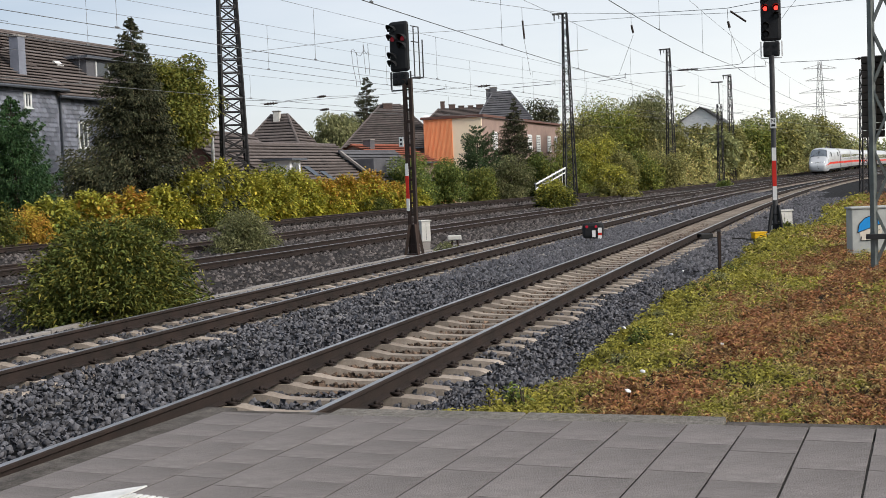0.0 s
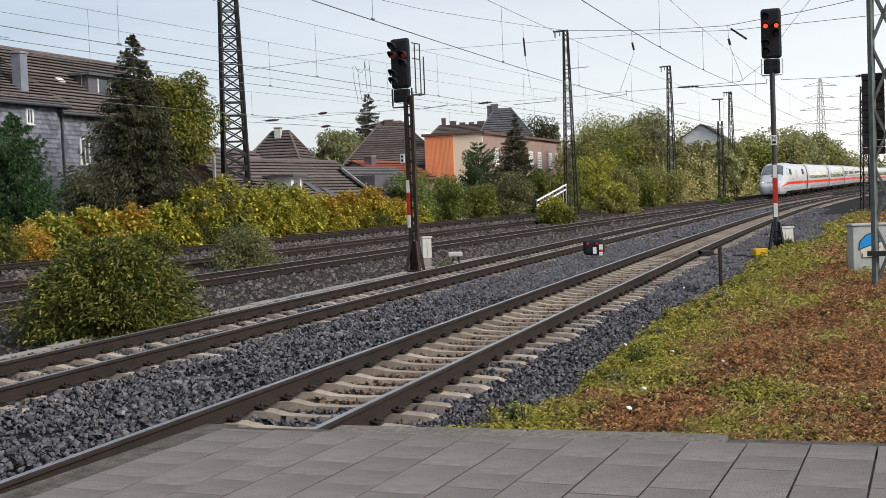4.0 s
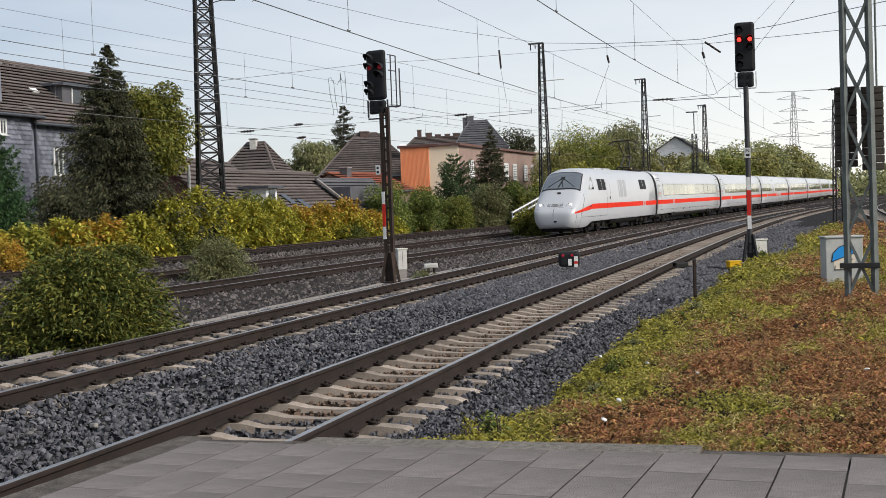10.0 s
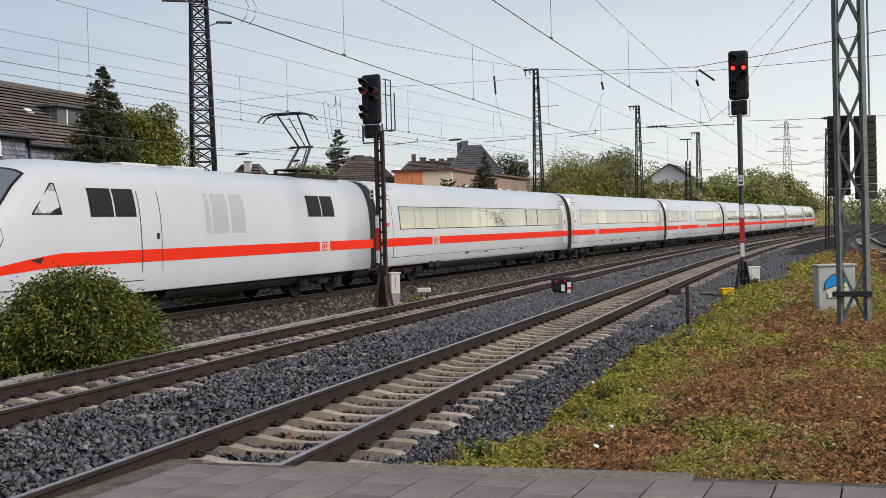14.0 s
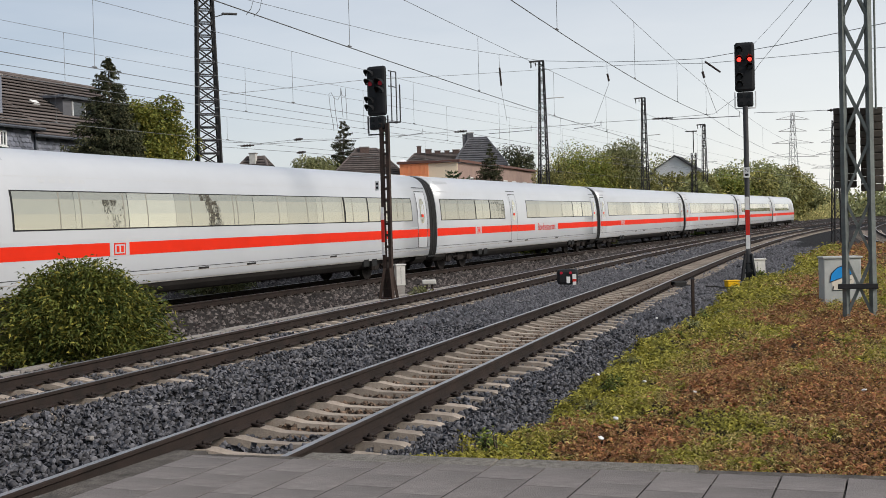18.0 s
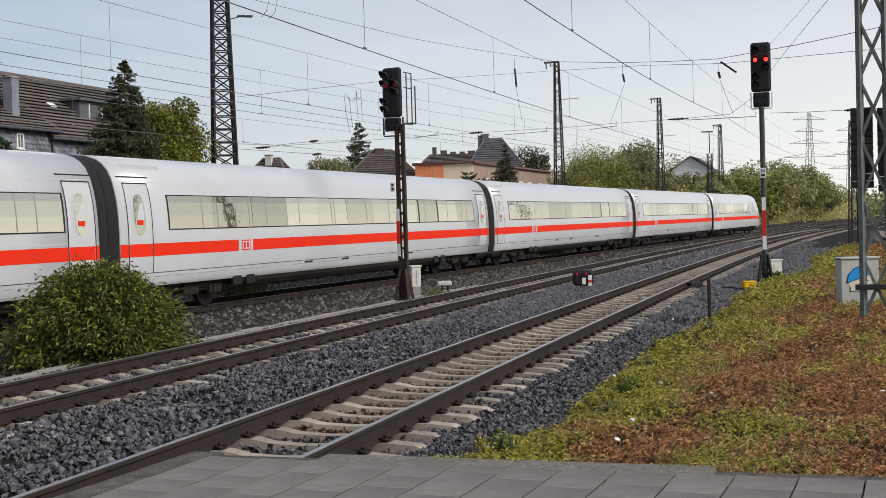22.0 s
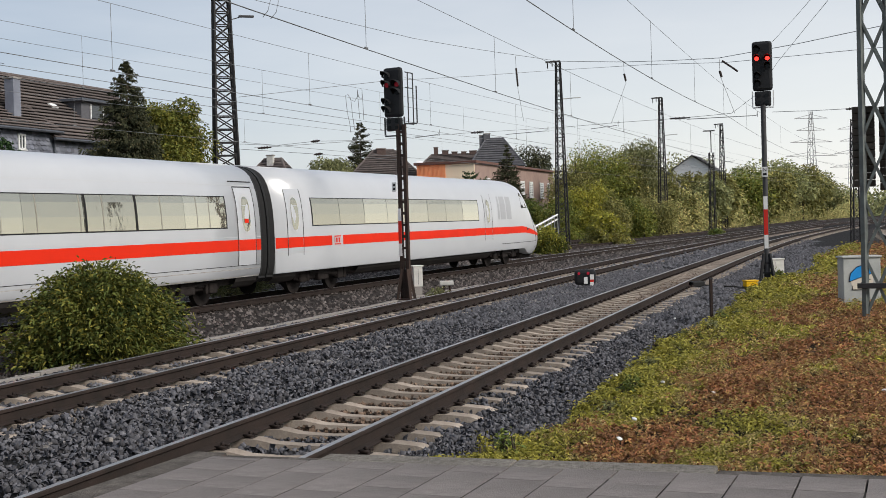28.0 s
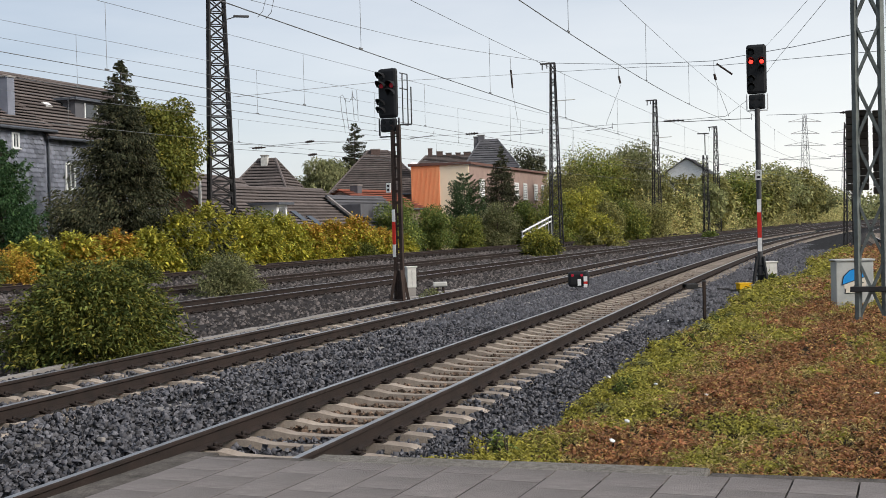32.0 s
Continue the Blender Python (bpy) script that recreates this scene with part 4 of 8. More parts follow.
def end_car(power):
    """The power car at the head (20.56 m) or the driving trailer at the tail (27.0 m); the nose looks along +x."""
    length = 20.2 if power else 26.1
    label = "white power car with sloped nose, red stripe and raised pantograph" if power else "white driving trailer with sloped nose and red stripe"
    car = thing("power_car" if power else "driving_trailer", Matrix.Identity(4), label, "train car", "cars of the train")
    tip, back = length / 2 + 0.2, -length / 2
    length += 0.2
    ds = [0.0, 0.01, 0.02, 0.035, 0.05, 0.075, 0.10, 0.14, 0.18, 0.24, 0.30, 0.37, 0.45, 0.55, 0.65, 0.77, 0.9, 1.1, 1.3, 1.55, 1.8, 2.1, 2.4, 2.7, 3.0, 3.15, 3.3, 3.45, 3.7, 4.15, 4.6, 5.1, 5.6, 6.3, 7.0]
    end = length - (0.25 if power else 0.0)
    rows = [nose_row(d, tip - d) for d in ds] + [nose_row(7.0, tip - d) for d in np.linspace(8.5, end, 6)]
    body = part("body", loft(rows, closed=True, caps=True), "train_white", car, smooth=True)
    gangway(car, tip - end, -1)
    skirts(car, [(back + 5.6, tip - 7.6), (back + 0.05, back + 1.4)], back, tip - 3.0)
    bogie(car, back + 3.45)
    bogie(car, tip - 5.3)
    low = bmesh.new()
    add_box(low, tip - 2.6, -1.0, 0.20, tip - 0.75, 1.0, 0.5, 0.12)
    part("snow_plough", low, "bogie", car, "dark plough under the nose")
    # windscreen: a dark border with a raked pane in it
    for name, d0, d1, wa, wb, proud, mat, lab in (("windscreen_border", 1.56, 2.78, 1.17, 1.04, 0.014, "train_black", "black windscreen border"),
                                                 ("windscreen", 1.62, 2.71, 1.12, 1.0, 0.024, "windscreen", "grey raked windscreen reflecting the sky")):
        ws_rows = []
        for i in range(9):
            d, w = d0 + (d1 - d0) * i / 8, wa + (wb - wa) * i / 8
            ws_rows.append([(tip - d - 0.10 * (y / 1.15) ** 2 + proud * 0.5, y, nose_z(d + 0.10 * (y / 1.15) ** 2, y) + proud) for y in np.linspace(-w, w, 13)])
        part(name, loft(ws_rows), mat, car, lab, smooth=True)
    for sy in (1, -1):
        bm = bmesh.new()
        piv = Vector((tip - 1.68, sy * 0.13, nose_z(1.68, 0.13) + 0.06))
        elbow = Vector((tip - 2.3, -sy * 0.10, nose_z(2.3, 0.1) + 0.07))
        add_bar(bm, piv, elbow, 0.022)
        add_bar(bm, elbow, (tip - 1.74, sy * 0.78, nose_z(1.74, 0.78) + 0.05), 0.018)
        part("wiper", bm, "train_black", car, "black wiper arm")
    # lamps, grille, joint lines and coupler flap of the nose
    for sy in (1, -1):
        hl = part("headlight_glass", face_patch(tip, sy * 0.54, sy * 1.02, 1.63, 1.80), "headlight_glass", car, "clear grey headlight glass")
        for yy, r, lit in ((0.89, 0.075, True), (0.69, 0.055, False)):
            bm = bmesh.new()
            bmesh.ops.create_uvsphere(bm, u_segments=12, v_segments=8, radius=r)
            lamp = part("headlight", bm, "lamp_white" if power and lit else "train_grey", hl, "round white headlight", smooth=True)
            lamp.location = (tip - face_d(yy, 1.715) - 0.01, sy * yy, 1.715)
    for ya, yb in ((-0.46, -0.27), (-0.22, 0.22), (0.27, 0.46)):
        gr = part("grille", face_patch(tip, ya - 0.02, yb + 0.02, 1.62, 1.80, 0.008), "train_grey", car, "grey grille with dark slots")
        for i in range(4):
            part("slot", face_patch(tip, ya, yb, 1.63 + 0.043 * i, 1.657 + 0.043 * i, 0.022), "train_black", gr)
    part("nose_joint", tube([(tip - face_d(0.0, z) + 0.004, 0.0, z) for z in (0.72, 0.8, 0.95, 1.05, 1.15, 1.25, 1.4, 1.55)], 0.011, 5), "train_skirt", car)
    part("hatch", face_patch(tip, 0.05, 0.2, 0.74, 0.84), "train_black", car, "small dark coupler hatch")
    part("badge", face_patch(tip, -0.11, 0.11, 2.32, 2.44, 0.03), "train_skirt", car, "small dark badge on the nose")
    part("top_lamp", face_patch(tip, -0.09, 0.09, 3.56, 3.62, 0.04), "headlight_glass", car, "small upper headlight")
    part("bumper_joint", tube([(tip - face_d(y, 1.57 - 0.16 * (y / 1.2) ** 4) + 0.003, y, 1.57 - 0.16 * (y / 1.2) ** 4) for y in np.linspace(-1.2, 1.2, 21)], 0.010, 5), "train_skirt", car)
    for side in (1, -1):
        seam = [(1.62, 2.38), (1.74, 2.25), (1.74, 2.05), (1.55, 1.78), (1.32, 1.5), (1.12, 1.25), (1.02, 1.0), (1.02, 0.7), (1.08, 0.42)]
        part("front_seam", tube([(tip - d, side * (nose_y(d, z) + 0.003), z) for d, z in seam], 0.010, 5), "train_skirt", car, "seam of the nose cover")
        part("bumper_seam", tube([(tip - d, side * (nose_y(d, z) + 0.003), z) for d, z in ((0.36, 1.46), (0.44, 1.3), (0.46, 1.0), (0.42, 0.7), (0.34, 0.45))], 0.010, 5), "train_skirt", car)
        part("sill_seam", tube([(tip - d, side * (nose_y(d, 0.98) + 0.004), 0.98) for d in (1.0, 1.6, 2.4, 3.2, 4.2, 5.4, 6.5)], 0.010, 5), "train_skirt", car)
    for side in (1, -1):
        # the stripe dips to a point at the nose
        top = lambda d: 1.71 - 0.42 * min(1.0, max(0.0, (3.5 - d) / 3.2)) ** 1.3
        bot = lambda d: 1.41 - 0.21 * min(1.0, max(0.0, (3.2 - d) / 2.9)) ** 1.2
        part("stripe", nose_strip(0.3, 5.6, bot, top, tip, side, 0.008, 22), "train_red", car, "red stripe that dips at the nose")
        bm = bmesh.new()
        bm.faces.new([bm.verts.new((tip - d, side * (nose_y(d, z) + 0.014), z)) for d, z in ((2.75, bot(2.75) + 0.12), (2.85, top(2.85) - 0.02), (2.45, top(2.45) - 0.03))])
        part("stripe_mark", bm, "train_skirt", car, "small dark wedge in the stripe")
        gap = back + 3.9
        for a, b in ((back, gap - 0.38), (gap + 0.38, tip - 5.6)):
            part("stripe", side_strip(a, b, 1.41, 1.71, side, 0.007), "train_red", car, "red stripe")
        logo(car, gap, side, 1.56)
        part("lower_panel_seam", side_strip(back, tip - 6.5, 1.005, 1.02, side, 0.005), "train_skirt", car)
        # cab side window, a wedge
        wz = [(2.62, 2.56), (3.52, 2.56), (3.46, 3.22), (3.36, 3.23)]
        bm = bmesh.new()
        bm.faces.new([bm.verts.new((tip - d, side * (nose_y(d, z) + 0.016), z)) for d, z in wz])
        cw = part("cab_window", bm, "glass_band", car, "three-cornered cab side window")
        bm = bmesh.new()
        bm.faces.new([bm.verts.new((tip - d, side * (nose_y(d, z) + 0.022), z)) for d, z in ((3.2, 2.58), (3.5, 2.58), (3.49, 2.72), (3.3, 2.66))])
        part("window_blind", bm, "train_black", cw, "dark inner edge of the cab window")
        bm = bmesh.new()
        for (d1, z1), (d2, z2) in zip(wz, wz[1:] + wz[:1]):
            add_bar(bm, (tip - d1, side * (nose_y(d1, z1) + 0.01), z1), (tip - d2, side * (nose_y(d2, z2) + 0.01), z2), 0.018)
        part("cab_window_frame", bm, "train_skirt", cw)
        part("lower_grime", side_strip(back + 0.3, tip - 7.2, 0.70, 1.22, side, 0.004), "train_dirty", car, "dusty lower side")
        if power:
            for x, hw in ((tip - 5.4, 0.88), (back + 4.0, 0.95)):
                fr = part("vent_window", side_strip(x - hw, x + hw, 2.50, 3.16, side, 0.008, step=5), "train_black", car, "dark louvred vent window")
                part("vent_bar", side_strip(x - 0.03, x + 0.03, 2.50, 3.16, side, 0.016, step=5), "train_grey", fr, "pale bar between the vent panes")
                for e in (-hw + 0.04, 0.05):
                    part("vent_pane", side_strip(x + e, x + e + hw - 0.09, 2.53, 3.13, side, 0.014, step=5), "train_black", fr)
            x = tip - 6.85
            dr = part("door", side_strip(x - 0.42, x + 0.42, 1.0, 3.14, side, 0.006, step=5), "train_white", car, "white cab door with handles")
            for e in (-0.44, 0.42):
                part("door_seam", side_strip(x + e, x + e + 0.025, 1.0, 3.14, side, 0.010, step=5), "train_skirt", dr)
            part("door_handle", box(x - 0.3, side * 1.51 - 0.02, 1.95, x - 0.22, side * 1.51 + 0.03, 2.1), "train_black", dr)
            part("stripe_on_door", side_strip(x - 0.4, x + 0.4, 1.41, 1.71, side, 0.010, step=5), "train_red", dr)
            # grey emblem of three plain blocks
            for xa, xb in ((0.65, 0.88), (-0.27, 0.51), (-1.2, -0.43)):
                part("emblem", side_strip(xa, xb, 2.05, 3.12, side, 0.006, step=5), "emblem_grey", car, "pale grey emblem block")
        else:
            groups = [(back + 2.3, back + 16.9, 8)]
            for a, b, n in groups:
                band = part("window_band", side_strip(a - 0.05, b + 0.05, 2.02, 2.88, side, 0.003), "train_black", car, "black window band")
                w = (b - a) / n
                for i in range(n):
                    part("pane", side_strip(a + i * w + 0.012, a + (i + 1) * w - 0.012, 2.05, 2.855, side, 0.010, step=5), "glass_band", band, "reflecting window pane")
            for x in (back + 1.2, back + 18.1):
                dr = part("door", side_strip(x - 0.47, x + 0.47, 1.02, 3.12, side, 0.007, step=5), "train_white", car, "white entrance door")
                for e in (-0.49, 0.46):
                    part("door_seam", side_strip(x + e, x + e + 0.03, 1.02, 3.14, side, 0.010, step=5), "train_skirt", dr)
                part("stripe_on_door", side_strip(x - 0.45, x + 0.45, 1.41, 1.71, side, 0.010, step=5), "train_red", dr)
                part("door_window_frame", oval(x, 2.40, 0.30, 0.56, side, 0.012), "train_grey", dr)
                part("door_window", oval(x, 2.40, 0.22, 0.48, side, 0.017), "glass_band", dr)
            ex = back + 20.35
            for xa, xb in ((-0.95, -0.75), (-0.62, 0.05), (0.2, 0.85)):
                part("emblem", side_strip(ex + xa, ex + xb, 2.05, 3.05, side, 0.006, step=5), "emblem_grey", car, "pale grey emblem block")
    if power:
        # roof well and raised pantograph
        px = back + 2.7
        part("roof_frame", box(px - 1.6, -0.75, 3.76, px + 1.6, 0.75, 3.92, 0.04), "bogie", car, "dark roof equipment frame")
        pan = part("pantograph", box(px - 0.8, -0.45, 4.05, px + 0.8, 0.45, 4.10, 0.02), "signal_pole", car, "raised pantograph")
        for ix in (-0.75, 0.75):
            for iy in (-0.4, 0.4):
                part("insulator", bar((px + ix, iy, 3.90), (px + ix, iy, 4.07), 0.07), "insulator", pan)
        bm = bmesh.new()
        kn = (px - 0.62, 0.0, 4.88)
        for iy in (-0.3, 0.3):
            add_bar(bm, (px + 0.15, iy, 4.10), (px - 0.62, iy * 0.7, 4.88), 0.045)
            add_bar(bm, (px - 0.62, iy * 0.7, 4.88), (px + 0.55, iy * 1.2, PAN_Z - 0.06), 0.03)
        add_bar(bm, (px - 0.62, -0.3, 4.88), (px - 0.62, 0.3, 4.88), 0.04)
        add_bar(bm, (px - 0.25, 0, 4.10), (px - 0.75, 0, 4.80), 0.022)
        add_bar(bm, (px - 0.75, 0, 4.84), (px + 0.48, 0, PAN_Z - 0.12), 0.018)
        part("arm", bm, "signal_pole", pan)
        for ix in (0.4, 0.75):
            bm = bmesh.new()
            add_bar(bm, (px + ix, -0.55, PAN_Z), (px + ix, 0.55, PAN_Z), 0.035)
            for iy in (-1, 1):
                add_bar(bm, (px + ix, iy * 0.55, PAN_Z), (px + ix, iy * 0.85, PAN_Z - 0.09), 0.025)
                add_bar(bm, (px + ix, iy * 0.85, PAN_Z - 0.09), (px + ix, iy * 1.0, PAN_Z - 0.24), 0.022)
            part("collector", bm, "signal_pole", pan)
        for x in (2.5, 0.2):
            part("roof_vent", box(x - 0.8, -0.6, 3.78, x + 0.8, 0.6, 3.88, 0.03), "train_grey", car)
    else:
        part("roof_vent", box(back + 0.6, -0.7, 3.72, back + 2.2, 0.7, 3.80, 0.03), "train_grey", car)
    return car


CARS = []
head_car = end_car(True)
CARS.append((head_car, -10.25, 1))
middle = passenger_car("second", "white passenger car with long window band and red stripe")
rest = passenger_car("restaurant", "white restaurant car with red stripe and lettering")
for side in (1, -1):
    lettering(rest, "Bordrestaurant", -2.3, 1.55, 0.5, side, "train_red")
order = [None, None, rest, None, None, None]
used = False
for i, c in enumerate(order):
    if c is None:
        c = middle if not used else copy_thing(middle, Matrix.Identity(4))
        used = True
    CARS.append((c, 26.4 * i + 13.2, 1))
tail_car = end_car(False)
CARS.append((tail_car, 26.4 * 6 + 13.5, -1))


def train_place(t):
    """Arc length of the joint behind the power car."""
    d = t - 13.0
    return 51.737 - 11.858 * d - 0.00644 * d * d


def car_pose(s, way):
    a, b = s - 9.0, s + 9.0
    (ax, ay), (bx, by) = on(LINE_B, a), on(LINE_B, b)
    za, zb = float(rise_b(a)), float(rise_b(b))
    front = Vector((float(ax - bx), float(ay - by), za - zb)) * way
    mid = Vector((float(ax + bx) / 2, float(ay + by) / 2, (za + zb) / 2))
    yaw = math.degrees(math.atan2(front.y, front.x))
    pitch = -math.degrees(math.atan2(front.z, math.hypot(front.x, front.y)))
    return pose(mid.x, mid.y, mid.z, 0, pitch, yaw)


def motions():
    for car, offset, way in CARS:
        rows = []
        for i in range(33):
            rows.append((float(i), car_pose(train_place(float(i)) + offset, way)))
        walk(car, rows)

def ray_at(x, y, dist):
    """A place by its bearing and rise as seen from the eye at rest."""
    m = Matrix.Rotation(radians(1.4453), 3, "Y") @ Matrix.Rotation(radians(88.863), 3, "X")
    d = m @ Vector(((x - 784) / 2132.5, -(y - 441) / 2132.5, -1))
    d = d / math.hypot(d.x, d.y) * dist
    return Vector((d.x, d.y, d.z + EYE[2]))


def ground_at(x, dist, z=-0.5):
    q = ray_at(x, 420, dist)
    return Vector((q.x, q.y, z))


def height_at(x, y, dist, base=-0.5):
    return ray_at(x, y, dist).z - base


# ---------------------------------------------------------------- platform
Z_P = 0.56
S_END = 6.55


def on_p(s, off, z=Z_P):
    x, y = on(LINE_A, s, off)
    return Vector((float(x), float(y), z))


P0 = on_p(S_END, -1.32)
PH = heading(LINE_A, 3.0)
PM = pose(P0.x, P0.y, Z_P, 0, 0, PH)   # x along the track, y to the left; origin: the corner of the platform by the track
platform = part("platform", box(-45, -9.5, -1.1, 0.38, 0.0, -0.07, 0.01), "joint")
platform.matrix_world = PM
tagged(platform, "low platform of grey concrete slabs that ends beside the track", "platform", kind="structure")
NM = PM.inverted() @ pose(0, 0, Z_P, 0, 0, 68.6)   # the paving's own lines: x ahead, y to the left of the eye


def slab_end(right):
    return 6.275 + 0.066 * (right + 4.07)


strip_ob = part("edge_strip", box(3.2, 4.105, -0.5, 6.52, 4.34, -0.010, 0.012), "kerb", platform, "worn asphalt strip along the platform edge")
strip_ob.matrix_basis = NM
rnd = random.Random(5)
y = 0.0
for k, (w, dark) in enumerate(((0.78, 1), (1.2, 0), (1.15, 0), (1.05, 1), (0.98, 1), (1.0, 1), (0.95, 1))):
    part("end_kerb", box(0.03 - (0.05 if dark else 0), y - w + 0.006, -0.5, 0.28 - (0.10 if dark else 0), y, (-0.012 if dark else -0.004) + rnd.uniform(-0.005, 0.005), 0.014),
         "kerb" if dark else "kerb_pale", platform, "dark worn kerb stone" if dark else "pale rough concrete kerb stone")
    y -= w
SLAB_L, SLAB_W = 0.587, 0.318
slab_ob = part("slab", box(-SLAB_L + 0.004, -SLAB_W + 0.005, -0.08, -0.004, -0.005, 0.0, 0.002), "slab", platform)
slab_me, first = slab_ob.data, True
SLAB_EDGES = [4.10, 3.75, 3.435, 3.155, 2.835, 2.515, 2.20, 1.89, 1.585, 1.255, 0.945, 0.62, 0.29] + [0.29 - 0.318 * k for k in range(1, 25)]
SLAB_JOINTS = {0: 6.27, 1: 5.86, 2: 6.03, 3: 6.21, 4: 6.08, 5: 6.26, 6: 6.14, 7: 6.01, 8: 5.87, 9: 6.05, 10: 6.22, 11: 6.23, 12: 5.67}
for j, (ya, yb_) in enumerate(zip(SLAB_EDGES, SLAB_EDGES[1:])):
    end_ = slab_end(-(ya + yb_) / 2) + 0.05
    stop = 3.2 if j < 3 else 0.2
    joint = SLAB_JOINTS.get(j, rnd.uniform(5.7, 6.25))
    cuts = [end_, joint] if end_ - joint < 0.62 else [end_, joint + SLAB_L / 2, joint]
    while cuts[-1] > stop:
        short = j in (0, 4) or rnd.random() < 0.18
        cuts.append(cuts[-1] - SLAB_L * (0.5 if short else 1.0))
    for x0, x1 in zip(cuts, cuts[1:]):
        m = NM @ pose(x0, ya, rnd.uniform(0.001, 0.003), rnd.uniform(-0.05, 0.05), rnd.uniform(-0.06, 0.06), rnd.uniform(-0.15, 0.15))
        m = m @ Matrix.Diagonal(((x0 - x1) / SLAB_L, (ya - yb_) / SLAB_W, 1, 1))
        if first:
            slab_ob.matrix_basis, first = m, False
        else:
            share("slab", slab_me, platform, m)
part("joint_fill", box(0.2, -7.3, -0.06, 6.27, 4.10, -0.001), "joint", platform, "dark dirt in the joints between slabs").matrix_basis = NM
part("paving", box(-45, -9.5, -0.075, -2.4, -0.142, -0.006), "slab", platform, "grey concrete paving")
bm = bmesh.new()
low_ = [bm.verts.new(q) for q in ((0.5, 3.66, -0.01), (0.5, 3.44, -0.01), (4.64, 3.44, -0.01), (4.38, 3.66, -0.01))]
top_ = [bm.verts.new((q.co.x, q.co.y, 0.008)) for q in low_]
bm.faces.new(top_)
for k in range(4):
    bm.faces.new((low_[k], low_[(k + 1) % 4], top_[(k + 1) % 4], top_[k]))
bmesh.ops.recalc_face_normals(bm, faces=bm.faces)
part("white_line", bm, "white_line", platform, "worn white safety line").matrix_basis = NM
bm = bmesh.new()
for k in range(17):
    yy = 3.42 - 0.04 * k
    add_box(bm, 0.5, yy - 0.022, -0.01, 4.50 - 0.006 * k, yy, 0.009)
tac = part("tactile_strip", bm, "white_line", platform, "pale ribbed guiding strip")
tac["kind"] = "stuff"
tac.matrix_basis = NM


# ---------------------------------------------------------------- lattice masts
def lattice(name, base, width, top_width, depth, height, step, mat, label, yaw=0.0, chord=0.05, brace=0.022, group="", double=False):
    """A lattice mast of four corner posts with crossed braces on its faces."""
    mast = thing(name, pose(*base, 0, 0, yaw), label, "mast", group)
    k = top_width / width

    def corner(sx, sy, z):
        q = 1 + (k - 1) * z / height
        return (sx * width / 2 * q, sy * depth / 2 * q, z)
    for sx in (-1, 1):
        for sy in (-1, 1):
            part("post", bar(corner(sx, sy, 0), corner(sx, sy, height), chord, chord * 0.8, square=True), mat, mast)
    n = max(2, int(height / step))
    zs = [height * i / n for i in range(n + 1)]
    for face in range(4):
        bm = bmesh.new()
        c = [((-1, -1), (1, -1)), ((1, 1), (-1, 1)), ((-1, 1), (-1, -1)), ((1, -1), (1, 1))][face]
        for i, (a, b) in enumerate(zip(zs, zs[1:])):
            e0, e1 = (c[0], c[1]) if i % 2 else (c[1], c[0])
            add_bar(bm, corner(*e0, a), corner(*e1, b), brace, square=True)
            if double:
                add_bar(bm, corner(*e1, a), corner(*e0, b), brace, square=True)
            if i % 3 == 0 or double:
                add_bar(bm, corner(*c[0], a), corner(*c[1], a), brace, square=True)
        part("lattice_web", bm, mat, mast, "crossed lattice bracing")["kind"] = "stuff"
    part("foot", box(-width * 0.7, -depth * 0.7, -0.5, width * 0.7, depth * 0.7, 0.06, 0.03), "concrete", mast, "concrete foot")
    return mast


# the big mast behind the hedge
q = ground_at(394, 72)
mast_l = lattice("lattice_mast", q, 1.57, 0.72, 1.16, 19.8, 0.76, "mast_dark", "tall dark lattice mast with a lamp arm behind the hedge", 18, 0.075, 0.034, "overhead line masts", True)
zt = height_at(400, 30, 72)
bm = bmesh.new()
add_bar(bm, (0.4, 0, zt - 0.2), (1.2, 0, zt + 0.05), 0.03)
add_box(bm, 1.0, -0.12, zt, 1.9, 0.12, zt + 0.12, 0.03)
part("lamp_arm", bm, "signal_pole", mast_l, "grey lamp on an arm")
bm = bmesh.new()
zc = height_at(330, -8, 72)
add_bar(bm, (-2.1, 0, zc), (0.4, 0, zc), 0.06, square=True)
add_bar(bm, (-2.0, 0, zc), (0.0, 0, zc + 1.2), 0.035)
part("cross_arm", bm, "mast_dark", mast_l)

for x, ytop, d, w in ((979, 113, 99, 0.95), (1158, 178, 133, 0.95), (1264, 225, 168, 0.9)):
    q = ground_at(x + 6, d)
    mm = lattice("lattice_mast", q, w, 0.34, 0.7, height_at(x, ytop, d), 0.5, "mast_dark", "slim dark lattice mast among the bushes", 15, 0.05, 0.022, "overhead line masts")
    hm = height_at(x, ytop, d)
    bm = bmesh.new()
    add_bar(bm, (-1.05, 0, hm - 0.05), (0.2, 0, hm + 0.05), 0.07, square=True)
    add_bar(bm, (-0.9, 0, hm - 0.55), (-0.9, 0, hm - 0.1), 0.05)
    add_bar(bm, (-0.5, 0, hm - 0.4), (-0.5, 0, hm - 0.1), 0.04)
    part("top_arm", bm, "mast_dark", mm, "short top arm with insulators")
    bm = bmesh.new()
    zl_ = hm - 65 * d / 2132.5
    add_bar(bm, (0.25, 0, zl_ - 0.5), (0.3, 0, zl_), 0.035)
    add_bar(bm, (0.3, 0, zl_), (1.9, 0, zl_ + 0.12), 0.04)
    part("lamp_arm", bm, "box_grey", mm, "pale curved lamp arm")
q = ground_at(1251, 150)
